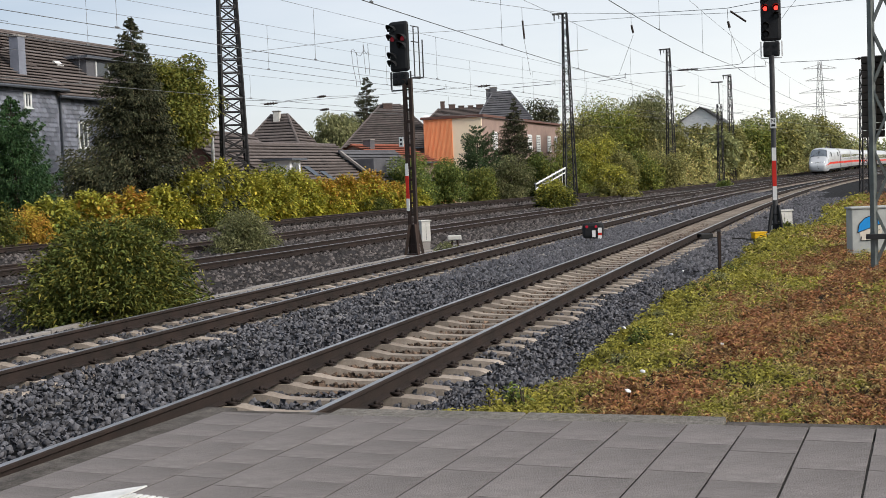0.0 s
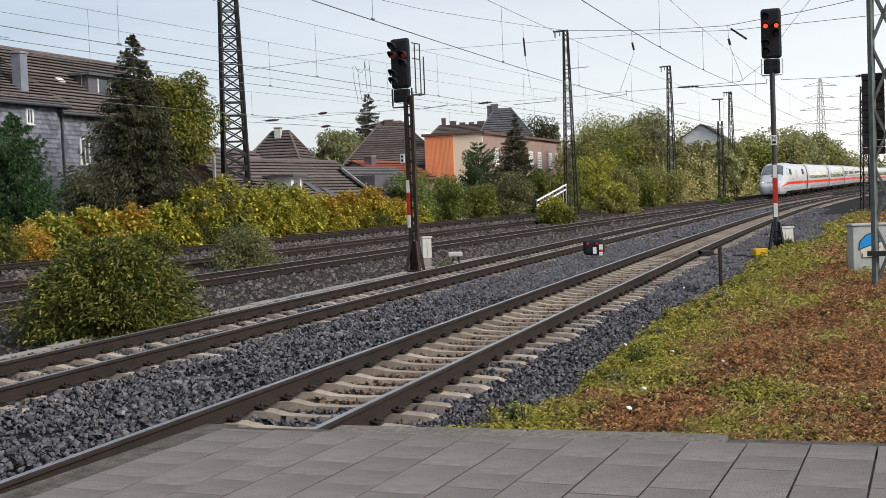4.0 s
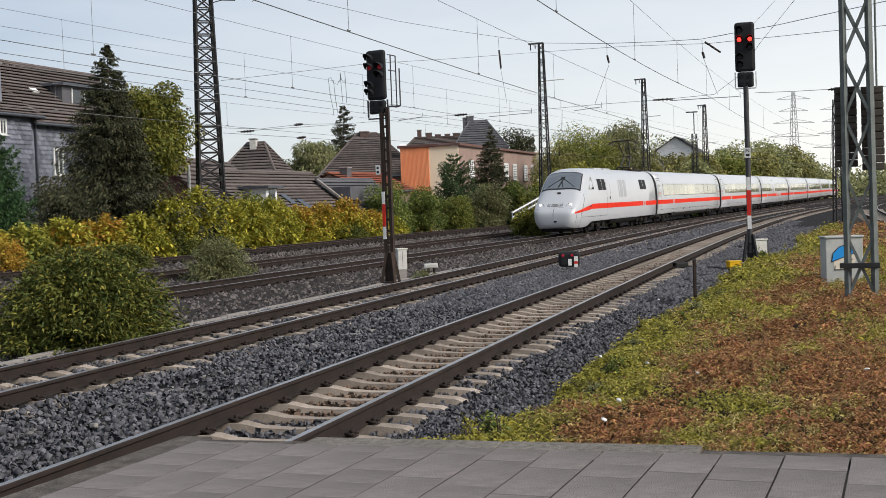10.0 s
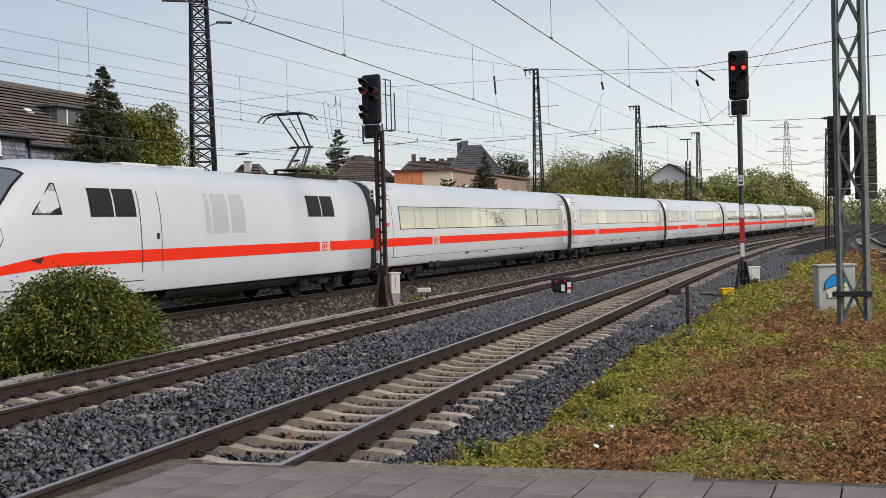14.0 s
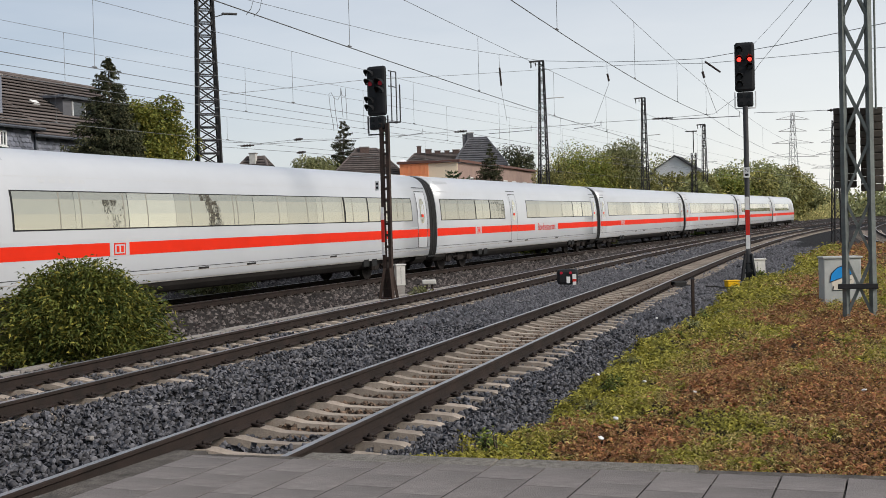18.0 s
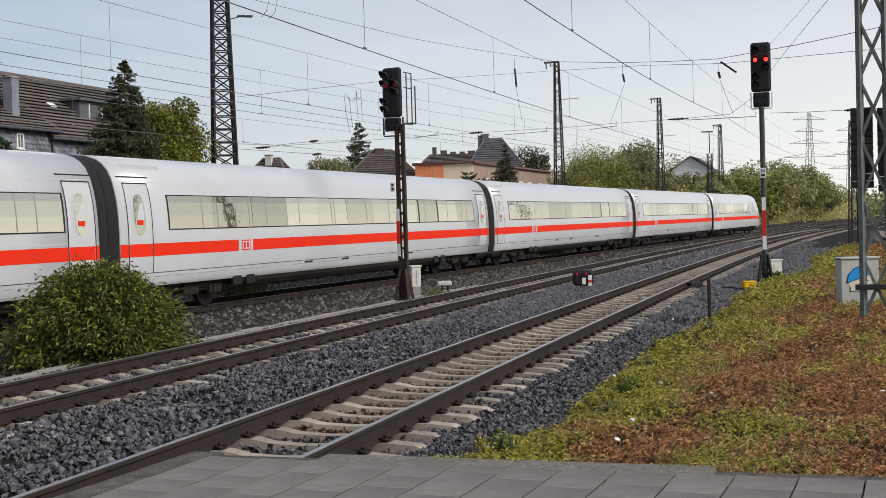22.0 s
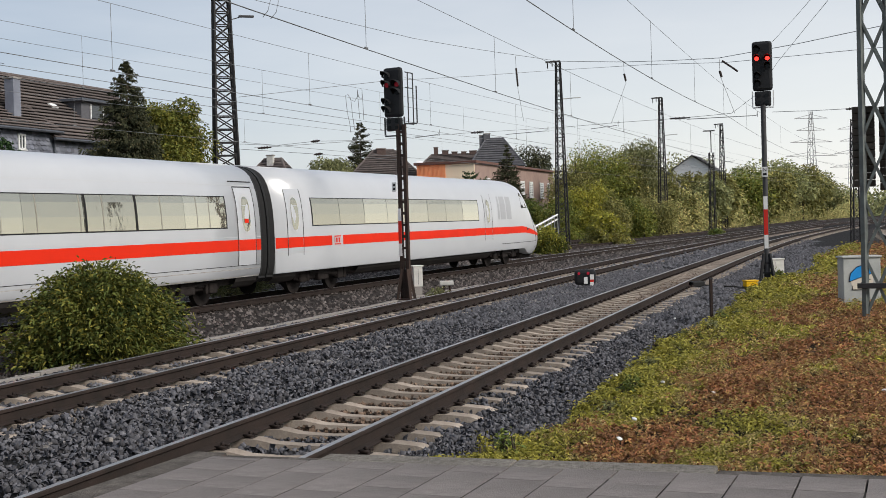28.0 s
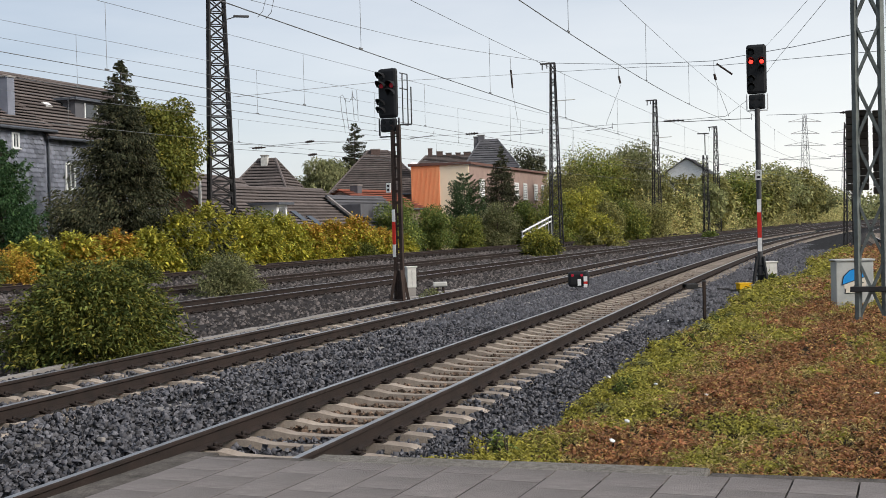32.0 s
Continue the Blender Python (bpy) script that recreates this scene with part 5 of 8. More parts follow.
t_mast = lattice("lattice_mast", q, 0.72, 0.55, 0.4, height_at(1251, 275, 150), 0.7, "mast_dark", "short dark lattice mast with an iron top pole", 15, 0.05, 0.022, "overhead line masts")
hm = height_at(1251, 275, 150)
ht = height_at(1251, 237, 150)
bm = bmesh.new()
add_bar(bm, (0, 0, hm), (0, 0, ht), 0.06)
add_bar(bm, (-1.0, 0, ht), (0.5, 0, ht + 0.05), 0.07, square=True)
part("top_pole", bm, "mast_dark", t_mast, "thin pole with a short cross bar")
q = at_a(91, -5.0, -0.5)
lattice("lattice_mast", q, 0.75, 0.45, 0.5, height_at(1487, 220, 91), 0.7, "mast_dark", "dark ladder-like mast beside the curve", 10, 0.045, 0.02, "overhead line masts")
# near mast in the planted strip, with the tension weights of the overhead line
m0 = at_a(25.0, -5.9, -0.2)
mast_r = thing("lattice_mast", pose(*m0, 0, 0, -19), "grey-green lattice mast with dark tension weights in the planted strip", "mast", "overhead line masts")
for sx in (-1, 1):
    for sy in (-1, 1):
        part("post", bar((sx * 0.25, sy * 0.2, 0), (sx * 0.225, sy * 0.17, 13.0), 0.05, 0.045, square=True), "mast_green", mast_r, "grey-green corner post")
n_x = 11
for sy in (-1, 1):
    for i in range(n_x):
        z0, z1 = 0.1 + 1.16 * i, 0.1 + 1.16 * (i + 1)
        for a, b in ((z0, z1), (z1, z0)):
            part("brace", bar((-0.25, sy * 0.2, a), (0.25, sy * 0.2, b), 0.026, square=True), "mast_green", mast_r)
for sx in (-1, 1):
    for i in range(12):
        part("brace", bar((sx * 0.25, -0.2, 0.6 + 1.0 * i), (sx * 0.25, 0.2, 1.1 + 1.0 * i), 0.02, square=True), "mast_green", mast_r)
part("foot", box(-0.42, -0.36, -0.5, 0.42, 0.36, 0.04, 0.03), "concrete", mast_r, "concrete foot")
for cx, y0_, y1_ in ((-0.24, 338, 197), (0.26, 345, 199)):
    zlo, zhi = height_at(1515, y0_, 25.6, -0.2), height_at(1515, y1_, 25.6, -0.2)
    stack = part("weight_rod", bar((cx + 0.02, 0.45, zlo - 0.15), (cx + 0.02, 0.45, zhi + 3.5), 0.014), "wire", mast_r, "steel rod of the tension weights")
    nw = 11
    for k in range(nw):
        za_, zb_ = zlo + (zhi - zlo) * k / nw, zlo + (zhi - zlo) * (k + 1) / nw
        part("weight", box(cx - 0.19, 0.28, za_ + 0.006, cx + 0.23, 0.64, zb_ - 0.006, 0.015), "weight_iron", stack, "brown iron tension weight")
part("conduit", bar((0.36, -0.1, height_at(1515, 205, 25.6, -0.2)), (0.36, -0.1, 13.0), 0.02), "mast_green", mast_r, "thin conduit")
part("clamp", box(-0.4, -0.32, height_at(1515, 512, 25.6, -0.2), 0.34, -0.22, height_at(1515, 503, 25.6, -0.2), 0.01), "mast_dark", mast_r, "dark steel clamp")


# ---------------------------------------------------------------- signals
def signal(base, yaw, height, pole_top, lattice_pole, label, lit, hx0=0.0, head_h=1.62, low_h=0.50):
    sg = thing("light_signal", pose(*base, 0, 0, yaw), label, "railway signal", "light signals")
    part("foot", box(-0.3, -0.3, -0.3, 0.3, 0.3, 0.05, 0.03), "concrete", sg, "concrete foot")
    if lattice_pole:
        for sx in (-0.1, 0.1):
            part("post", bar((sx * 1.0, 0, 0.2), (sx, 0, pole_top), 0.05, square=True), "rust_steel", sg, "brown steel channel")
        z = 1.2
        while z < pole_top:
            part("rung", box(-0.1, -0.04, z, 0.1, 0.04, z + 0.08), "rust_steel", sg)
            z += 0.34
    else:
        part("post", bar((0, 0, 0.3), (0, 0, pole_top), 0.085, sides=14), "signal_pole", sg, "dark grey steel pole")
    st_mat = "rust_steel" if lattice_pole else "signal_black"
    for sx in (-1, 1):
        for sy in (-1, 1):
            part("stand_leg", bar((sx * 0.22, sy * 0.14, 0.05), (sx * 0.09, sy * 0.05, 0.95), 0.04, square=True), st_mat, sg, "splayed steel leg of the stand")
    part("stand_plate", box(-0.25, -0.17, 0.045, 0.25, 0.17, 0.09), st_mat, sg)
    for z in (0.30, 0.62):
        w = 0.22 - 0.13 * z / 0.95
        part("stand_collar", box(-w, -0.09, z, w, 0.09, z + 0.05), st_mat, sg)
    bm = box(-0.1, -0.03, 0.1, 0.1, 0.03, 0.95)
    part("stand_web", bm, st_mat, sg, "upright steel web of the stand")
    # head
    before_head = set(sg.children)
    hz0, hz1 = height - head_h, height
    hd = part("signal_head", box(-0.32, -0.05, hz0, 0.32, 0.12, hz1, 0.09), "signal_black", sg, "black signal screen with rounded corners")
    k = head_h / 1.54
    lamps = [(-0.17, hz1 - 0.26 * k, 0), (-0.17, hz1 - 0.54 * k, 1), (0.17, hz1 - 0.54 * k, 1), (0.17, hz1 - 0.79 * k, 0), (-0.17, hz1 - 1.09 * k, 0), (-0.17, hz1 - 1.33 * k, 0)]
    for x, z, on_ in lamps:
        hood = bmesh.new()
        r = 0.115
        ring0 = [(x + r * math.cos(a), -0.05, z + r * math.sin(a)) for a in np.linspace(radians(-20), radians(200), 12)]
        ring1 = [(x + r * 1.02 * math.cos(a), -0.05 - 0.30 * (0.35 + 0.65 * max(0.0, math.sin(a))), z + r * 1.02 * math.sin(a)) for a in np.linspace(radians(-20), radians(200), 12)]
        ring2 = [(q[0], q[1], q[2] + 0.012) for q in ring1]
        ring3 = [(q[0], q[1], q[2] + 0.012) for q in ring0]
        hb = loft([ring0, ring1, ring2, ring3])
        lens = part("lens", bar((x, -0.052, z), (x, -0.075, z), 0.068, sides=18), ("red_light" if lit else "red_dim") if on_ else "lens_dark", hd,
                    "lit red lens" if on_ else "dark lens")
        part("hood", hb, "signal_black", hd)
    lower = part("lower_box", box(-0.26, -0.04, hz0 - low_h, 0.26, 0.12, hz0 - 0.01, 0.05), "signal_black", sg, "small lower signal box")
    for x, z in ((-0.12, -0.3 * low_h), (0.12, -0.3 * low_h), (-0.12, -0.76 * low_h), (0.12, -0.76 * low_h)):
        part("lens", bar((x, -0.042, hz0 + z), (x, -0.06, hz0 + z), 0.06, sides=14), "lens_dark", lower)
    bm = bmesh.new()
    for sx in (-1, 1):
        add_bar(bm, (sx * 0.33, 0.05, hz0 - 0.5), (sx * 0.33, 0.05, hz0), 0.02, square=True)
    add_bar(bm, (-0.33, 0.05, hz0 - 0.54), (0.33, 0.05, hz0 - 0.54), 0.02, square=True)
    part("bracket", bm, "white_paint" if lit else "signal_pole", sg, "bracket round the lower box")
    if not lit:
        bm = bmesh.new()
        for y in (0.25, 0.55):
            add_bar(bm, (0.36, y, hz0 - 0.2), (0.36, y, hz1 - 0.15), 0.018)
        for z in (hz0 - 0.2, hz1 - 0.6, hz1 - 0.15):
            add_bar(bm, (0.36, 0.1, z), (0.36, 0.55, z), 0.016)
        add_bar(bm, (0.3, 0.12, hz0 - 0.2), (0.62, 0.3, hz0 - 0.2), 0.025)
        add_bar(bm, (0.62, 0.3, hz0 - 0.2), (0.62, 0.3, hz0 + 0.9), 0.02)
        part("ladder_rail", bm, "signal_pole", sg, "thin rail behind the head")
    for ob in set(sg.children) - before_head:
        ob.location.x += hx0
    return sg


base_a = at_a(33.3, 6.96, -0.3)
SA = 35.4
ha = height_at(700, 120, SA, -0.3)
sig_a = signal(base_a, -28, ha, height_at(700, 222, SA, -0.3), True, "black light signal on a brown lattice post between the tracks", False, -0.24, 1.46, 0.40)
plate = lambda sg, z0, z1, mat, y, w=0.1, dx=-0.02: part("marker_band", box(dx - w / 2, y - 0.02, z0, dx + w / 2, y, z1), mat, sg, "painted marker band")
za = lambda y: height_at(702, y, SA, -0.3)
for y0, y1, mat in ((393, 371, "white_paint"), (433, 393, "red_paint"), (455, 433, "white_paint")):
    plate(sig_a, za(y0), za(y1), mat, -0.07, 0.10, -0.10)
num = part("number_plate", box(-0.28, -0.16, za(341), -0.13, -0.14, za(324), 0.005), "white_paint", sig_a, "white plate with dark bars")
part("plate_bar", box(-0.24, -0.165, za(331), -0.17, -0.162, za(327)), "signal_black", num)
part("plate_bar", box(-0.24, -0.165, za(338), -0.17, -0.162, za(334)), "signal_black", num)

base_b = at_a(41.0, -2.85, -0.3)
SB = 41.0
hb_ = height_at(1338, 79, SB, -0.3)
sig_b = signal(base_b, -16, hb_, height_at(1338, 192, SB, -0.3), False, "black light signal with two lit red lights on a dark pole", True)
zb = lambda y: height_at(1344, y, SB, -0.3)
for y0, y1, mat in ((376, 353, "white_paint"), (421, 376, "red_paint"), (445, 421, "white_paint")):
    plate(sig_b, zb(y0), zb(y1), mat, -0.09, 0.13, 0.0)
num = part("number_plate", box(-0.10, -0.12, zb(319), 0.10, -0.10, zb(301), 0.02), "white_paint", sig_b, "white plate with dark bars")
cu = bpy.data.curves.new("plate_letter", "FONT")
cu.body, cu.size, cu.align_x, cu.align_y, cu.extrude = "N", 0.17, "CENTER", "CENTER", 0.002
tmp = new("plate_letter", cu)
me = bpy.data.meshes.new_from_object(tmp.evaluated_get(bpy.context.evaluated_depsgraph_get()))
bpy.data.objects.remove(tmp)
me.materials.append(M["signal_black"])
letter = new("plate_letter", me)
letter.parent, letter.matrix_basis = num, pose(0.0, -0.125, zb(306.5), 90, 0, 0)
part("plate_bar", box(-0.06, -0.125, zb(316), 0.06, -0.122, zb(312)), "signal_black", num)


def cabinet(name, base, yaw, w, d, h, mat, label, category="cabinet"):
    cb = thing(name, pose(*base, 0, 0, yaw), label, category)
    part("body", box(-w / 2, -d / 2, 0.05, w / 2, d / 2, h, 0.02), mat, cb)
    part("lid", box(-w / 2 - 0.03, -d / 2 - 0.03, h, w / 2 + 0.03, d / 2 + 0.03, h + 0.05, 0.015), mat, cb, "overhanging lid")
    part("plinth", box(-w / 2 + 0.02, -d / 2 + 0.02, -0.25, w / 2 - 0.02, d / 2 - 0.02, 0.05, 0.01), "concrete", cb, "concrete plinth")
    part("door_seam", box(-0.006, -d / 2 - 0.004, 0.1, 0.006, -d / 2 - 0.001, h - 0.06), "gutter", cb)
    return cb


cabinet("cable_box", ground_at(725, 38.0, -0.05), 20, 0.30, 0.25, 0.68, "off_white", "narrow grimy white cable box by the signal foot")
cabinet("cable_box", at_a(41.9, -3.0, -0.25), 15, 0.62, 0.3, 0.66, "off_white", "grimy white cable box behind the signal foot")
box_g = cabinet("switch_cabinet", at_a(30.0, -5.6, -0.3), 0, 0.88, 0.42, 1.16, "box_grey", "light grey trackside cabinet with blue and white graffiti")
gb = bmesh.new()
fy = -0.215
gb.faces.new([gb.verts.new((x, fy, z)) for x, z in ((-0.30, 0.62), (-0.27, 0.80), (-0.14, 0.94), (0.03, 0.985), (0.18, 0.93), (0.26, 0.80))])
part("graffiti", gb, "graffiti_blue", box_g, "blue sprayed shape")
gb = bmesh.new()
gb.faces.new([gb.verts.new((x, fy - 0.001, z)) for x, z in ((-0.26, 0.63), (0.24, 0.80), (0.26, 0.6), (0.12, 0.44), (-0.24, 0.42))])
part("graffiti", gb, "graffiti_skin", box_g, "pale sprayed shape")
gb = bmesh.new()
for a, b in (((-0.31, 0.61), (0.27, 0.81)), ((-0.31, 0.61), (-0.27, 0.81)), ((-0.27, 0.81), (-0.13, 0.95)), ((-0.13, 0.95), (0.03, 1.0)), ((0.03, 1.0), (0.19, 0.94)), ((0.19, 0.94), (0.27, 0.81)),
             ((-0.24, 0.42), (0.12, 0.42)), ((-0.24, 0.42), (-0.22, 0.52)), ((-0.05, 0.52), (0.2, 0.55)), ((-0.05, 0.52), (0.0, 0.62)), ((0.0, 0.62), (0.2, 0.66))):
    add_bar(gb, (a[0], fy - 0.004, a[1]), (b[0], fy - 0.004, b[1]), 0.009)
part("graffiti", gb, "graffiti_black", box_g, "black sprayed outline")

# dwarf signal between the near tracks
dw = thing("dwarf_signal", pose(*at_a(38.0, 2.6, -0.26), 0, 0, -8), "low black dwarf signal with red and white lights between the tracks", "railway signal")
part("housing", box(-0.34, -0.1, 0.12, 0.34, 0.2, 0.62, 0.1), "signal_black", dw)
part("foot", box(-0.12, -0.05, -0.1, 0.12, 0.15, 0.15, 0.01), "signal_pole", dw)
for x in (-0.19, 0.1):
    part("lens", bar((x, -0.10, 0.50), (x, -0.125, 0.50), 0.045, sides=14), "red_dim", dw, "red lens")
part("marker", box(-0.03, -0.125, 0.17, 0.08, -0.105, 0.38), "white_paint", dw, "white plate")
part("marker", box(0.16, -0.125, 0.3, 0.28, -0.105, 0.46), "white_paint", dw, "white plate")
part("marker", box(0.16, -0.125, 0.22, 0.28, -0.105, 0.30), "red_paint", dw, "red plate")
part("marker", box(0.16, -0.125, 0.10, 0.28, -0.105, 0.22), "white_paint", dw, "white plate")

yb = thing("yellow_box", pose(*at_a(38.4, -2.5, -0.28), 0, 0, 10), "small yellow plastic cable box on the ballast edge", "cable box")
part("body", box(-0.2, -0.14, 0.0, 0.2, 0.14, 0.18, 0.03), "yellow", yb)
part("lid", box(-0.22, -0.16, 0.17, 0.22, 0.16, 0.21, 0.02), "yellow", yb)
bb = thing("rail_contact", pose(*at_a(37.4, -0.98, -0.2), 0, 0, 17), "small black rail contact box beside the rail", "rail contact")
part("body", box(-0.22, -0.14, -0.02, 0.22, 0.14, 0.17, 0.04), "train_black", bb)
part("cable", tube([(0.2, 0, 0.05), (0.5, -0.1, 0.0), (0.9, -0.15, -0.02), (1.3, -0.1, -0.04)], 0.02), "train_black", bb)
pk = thing("marker_post", pose(*at_a(25.8, -2.6, -0.3), 0, 0, 10), "thin brown steel marker post at the ballast edge", "post")
part("post", box(-0.03, -0.03, -0.2, 0.03, 0.03, 0.92, 0.008), "rust_steel", pk)
part("cap", box(-0.035, -0.035, 0.92, 0.035, 0.035, 0.95, 0.008), "signal_pole", pk)
st = thing("signal_stub", pose(*at_a(34.5, 6.1, -0.3), 0, 0, 0), "low white-topped steel stub between the tracks", "marker")
part("top", box(-0.21, -0.12, 0.40, 0.21, 0.12, 0.54, 0.03), "off_white", st)
part("leg", bar((-0.13, 0, -0.1), (-0.08, 0, 0.41), 0.035), "rust_steel", st)
part("leg", bar((0.13, 0, -0.1), (0.08, 0, 0.41), 0.035), "rust_steel", st)


# ---------------------------------------------------------------- overhead line
def wire_set(ln, rise, off, a, b, z_contact, z_carrier, drops, label, thick=1.0, climb=0.0016, lift=0.0):
    wt_ = thing("overhead_wire", Matrix.Identity(4), label, "overhead line", "overhead wires")

    def q(s, z):
        x, y = on(ln, s, off)
        return (float(x), float(y), z + float(rise(s)))

    def carrier(s):
        return z_carrier + climb * min(s - 20, 60) if s > 20 else z_carrier + 0.0004 * (s - 20) ** 2
    def contact(s):
        return z_contact + lift * min(max(s - 14, 0), 44) ** 2
    ss = np.arange(a, b + 0.1, 3.0)
    part("contact_wire", tube([q(s, contact(s)) for s in ss], 0.0115 * thick, 4), "wire", wt_)
    part("carrier_wire", tube([q(s, carrier(s)) for s in ss], 0.008 * thick, 4), "wire", wt_)
    for s in drops:
        part("dropper", bar(q(s, contact(s)), q(s, carrier(s)), 0.006, sides=4), "wire", wt_)
        part("clip", bar(q(s - 0.08, contact(s) + 0.03), q(s + 0.08, contact(s) + 0.03), 0.02, sides=5), "wire", wt_)
    return wt_


wire_set(LINE_A, rise_a, 0.0, -40, 240, 5.86, 7.6, (2, 14, 25, 36, 46.5, 57, 68, 79, 90), "dark overhead contact and carrier wire above the near track", climb=0.009, lift=0.0004)
wire_set(LINE_A, rise_a, 4.67, -40, 240, 5.86, 7.5, (4, 14.5, 25, 35.5, 46, 57, 68, 79, 90), "dark overhead contact and carrier wire above the second track", climb=0.006, lift=0.0001)
wire_set(LINE_B, rise_b, 0.0, -60, 240, 5.98, 7.65, (5, 15.5, 26, 36.5, 47, 58, 69, 80), "thin overhead contact and carrier wire above the train's track", 0.8)
wire_set(LINE_B, rise_b, 5.49, -60, 200, 6.5, 8.0, (10, 21, 32, 43, 54, 65, 76, 88), "thin overhead contact and carrier wire above a far track", 0.8, 0.010)
wire_set(LINE_B, rise_b, 5.9, -60, 200, 6.9, 7.58, (), "thin pair of feeder wires beside the far track", 0.8, 0.010)
wire_set(LINE_B, rise_b, 10.6, -60, 200, 6.0, 6.9, (14, 26, 38, 50, 62, 74), "thin overhead wires above the overgrown siding", 0.8, 0.006)


def span(points, r, label, pills=()):
    """A cross wire through places given by bearing, rise and distance, with dark insulators on it."""
    sp = thing("span_wire", Matrix.Identity(4), label, "overhead line", "overhead wires")
    pts = [ray_at(*q) for q in points]
    fine = []
    for a, b in zip(pts, pts[1:]):
        fine += [a.lerp(b, k / 4) for k in range(4)]
    part("cable", tube(fine + [pts[-1]], r, 4), "wire", sp)
    for x, y, d, l_ in pills:
        a = ray_at(x - l_ / 2, y + 1, d)
        b = ray_at(x + l_ / 2, y - 1, d)
        ins = part("insulator", bar(a, b, 0.05 * d / 80, sides=8), "insulator", sp, "dark insulator")
        for k in (0.3, 0.5, 0.7):
            c = a.lerp(b, k)
            dd = (b - a).normalized() * 0.04
            part("insulator_disc", bar(c - dd, c + dd, 0.09 * d / 80, sides=10), "insulator", ins)
    return sp


span([(394, -12, 72), (560, 30, 78), (723, 70, 85), (817, 87, 91), (900, 100, 96), (973, 111, 99)], 0.016, "feeder wire between two lattice masts")
span([(979, 112, 99), (1094, 114, 90), (1180, 112, 82), (1262, 108, 76), (1400, 84, 68), (1607, 41, 60), (1800, -5, 54)], 0.018, "upper cross span wire over the tracks")
span([(413, 172, 72), (672, 145, 80), (817, 138, 90), (973, 128, 99), (1134, 119, 88), (1275, 116, 76), (1606, 86, 60), (1800, 66, 54)], 0.014, "lower cross span wire over the tracks")
span([(440, 262, 70), (640, 250, 85), (816, 238, 95), (983, 229, 99), (1083, 221, 92), (1193, 214, 84), (1284, 206, 78), (1330, 172, 74)], 0.014, "steady span wire over the tracks",
     [(1193, 214, 84, 36), (835, 237, 95, 22), (458, 262, 70, 24)])
span([(410, 255, 72), (480, 258, 71), (548, 251, 70), (620, 250, 84)], 0.012, "short span wire with insulators", [(548, 251, 70, 16)])
span([(398, 263, 72), (553, 274, 70), (700, 285, 88)], 0.012, "short span wire with insulators", [(553, 274, 70, 16)])
span([(1356, 204, 76), (1430, 202, 70), (1512, 198, 66), (1600, 195, 60)], 0.014, "steady span wire to the near mast", [(1497, 199, 66, 22)])
span([(1478, -20, 40), (1420, 50, 52), (1366, 116, 66), (1325, 176, 80)], 0.012, "slanting feeder wire above the curve")
span([(1447, -20, 40), (1400, 34, 50), (1356, 81, 62)], 0.010, "slanting feeder wire above the curve")
for x, y0_, y1_, d, x2, y2_ in ((903, 102, 160, 96, 917, 218), (1094, 113, 152, 90, 1072, 222), (1263, 109, 146, 76, 1290, 206)):
    hg = thing("hanger", Matrix.Identity(4), "dark insulator hanging from the span wire", "insulator", "hanging insulators")
    part("insulator", bar(ray_at(x + 1, y0_ + 22, d), ray_at(x + 4, y1_ - 4, d), 0.075, sides=8), "insulator", hg)
    part("rod", tube([ray_at(x, y0_, d), ray_at(x + 1, y0_ + 24, d), ray_at(x + 4, y1_, d), ray_at(x2, y2_, d)], 0.014, 4), "wire", hg)
hg = thing("hanger", Matrix.Identity(4), "slanting dark insulator on the span wire", "insulator", "hanging insulators")
part("insulator", bar(ray_at(1268, 113, 76), ray_at(1296, 132, 76), 0.06, sides=8), "insulator", hg)
for x0, x1, y, d in ((885, 960, 233, 97), (1036, 1084, 224, 92), (1205, 1330, 208, 78), (725, 768, 238, 90)):
    sa = thing("steady_arm", Matrix.Identity(4), "thin steel steady arm holding the contact wire", "steady arm", "steady arms")
    part("arm", tube([ray_at(x0, y + 8, d), ray_at(x1 - 2, y + 2, d), ray_at(x1, y - 6, d), ray_at(x1, y + 4, d)], 0.025, 5), "wire", sa)
# loose loops at the far mast
for pts in (((602, 171), (605, 200), (610, 225), (611, 236)), ((602, 171), (606, 168), (611, 178), (618, 181), (623, 172), (623, 160)), ((611, 174), (614, 205), (618, 232)),
            ((623, 160), (625, 172), (629, 177), (632, 172), (631, 160)), ((631, 160), (633, 190), (634, 214)), ((623, 162), (625, 190), (627, 212))):
    lp = thing("wire_loop", Matrix.Identity(4), "hanging loop of thin wire", "wire", "wire loops")
    part("loop", tube([ray_at(x, y, 100) for x, y in pts], 0.02, 4), "wire", lp)
bmx = thing("curved_hanger", Matrix.Identity(4), "pair of bowed wires beside the tall mast", "wire", "wire loops")
part("loop", tube([ray_at(460, -20, 58), ray_at(470, 0, 58), ray_at(465, 20, 58), ray_at(456, 31, 58)], 0.016, 4), "wire", bmx)
part("loop", tube([ray_at(472, -20, 58), ray_at(484, 2, 58), ray_at(480, 22, 58), ray_at(470, 34, 58)], 0.016, 4), "wire", bmx)

# ---------------------------------------------------------------- plants
RNG = np.random.default_rng(7)


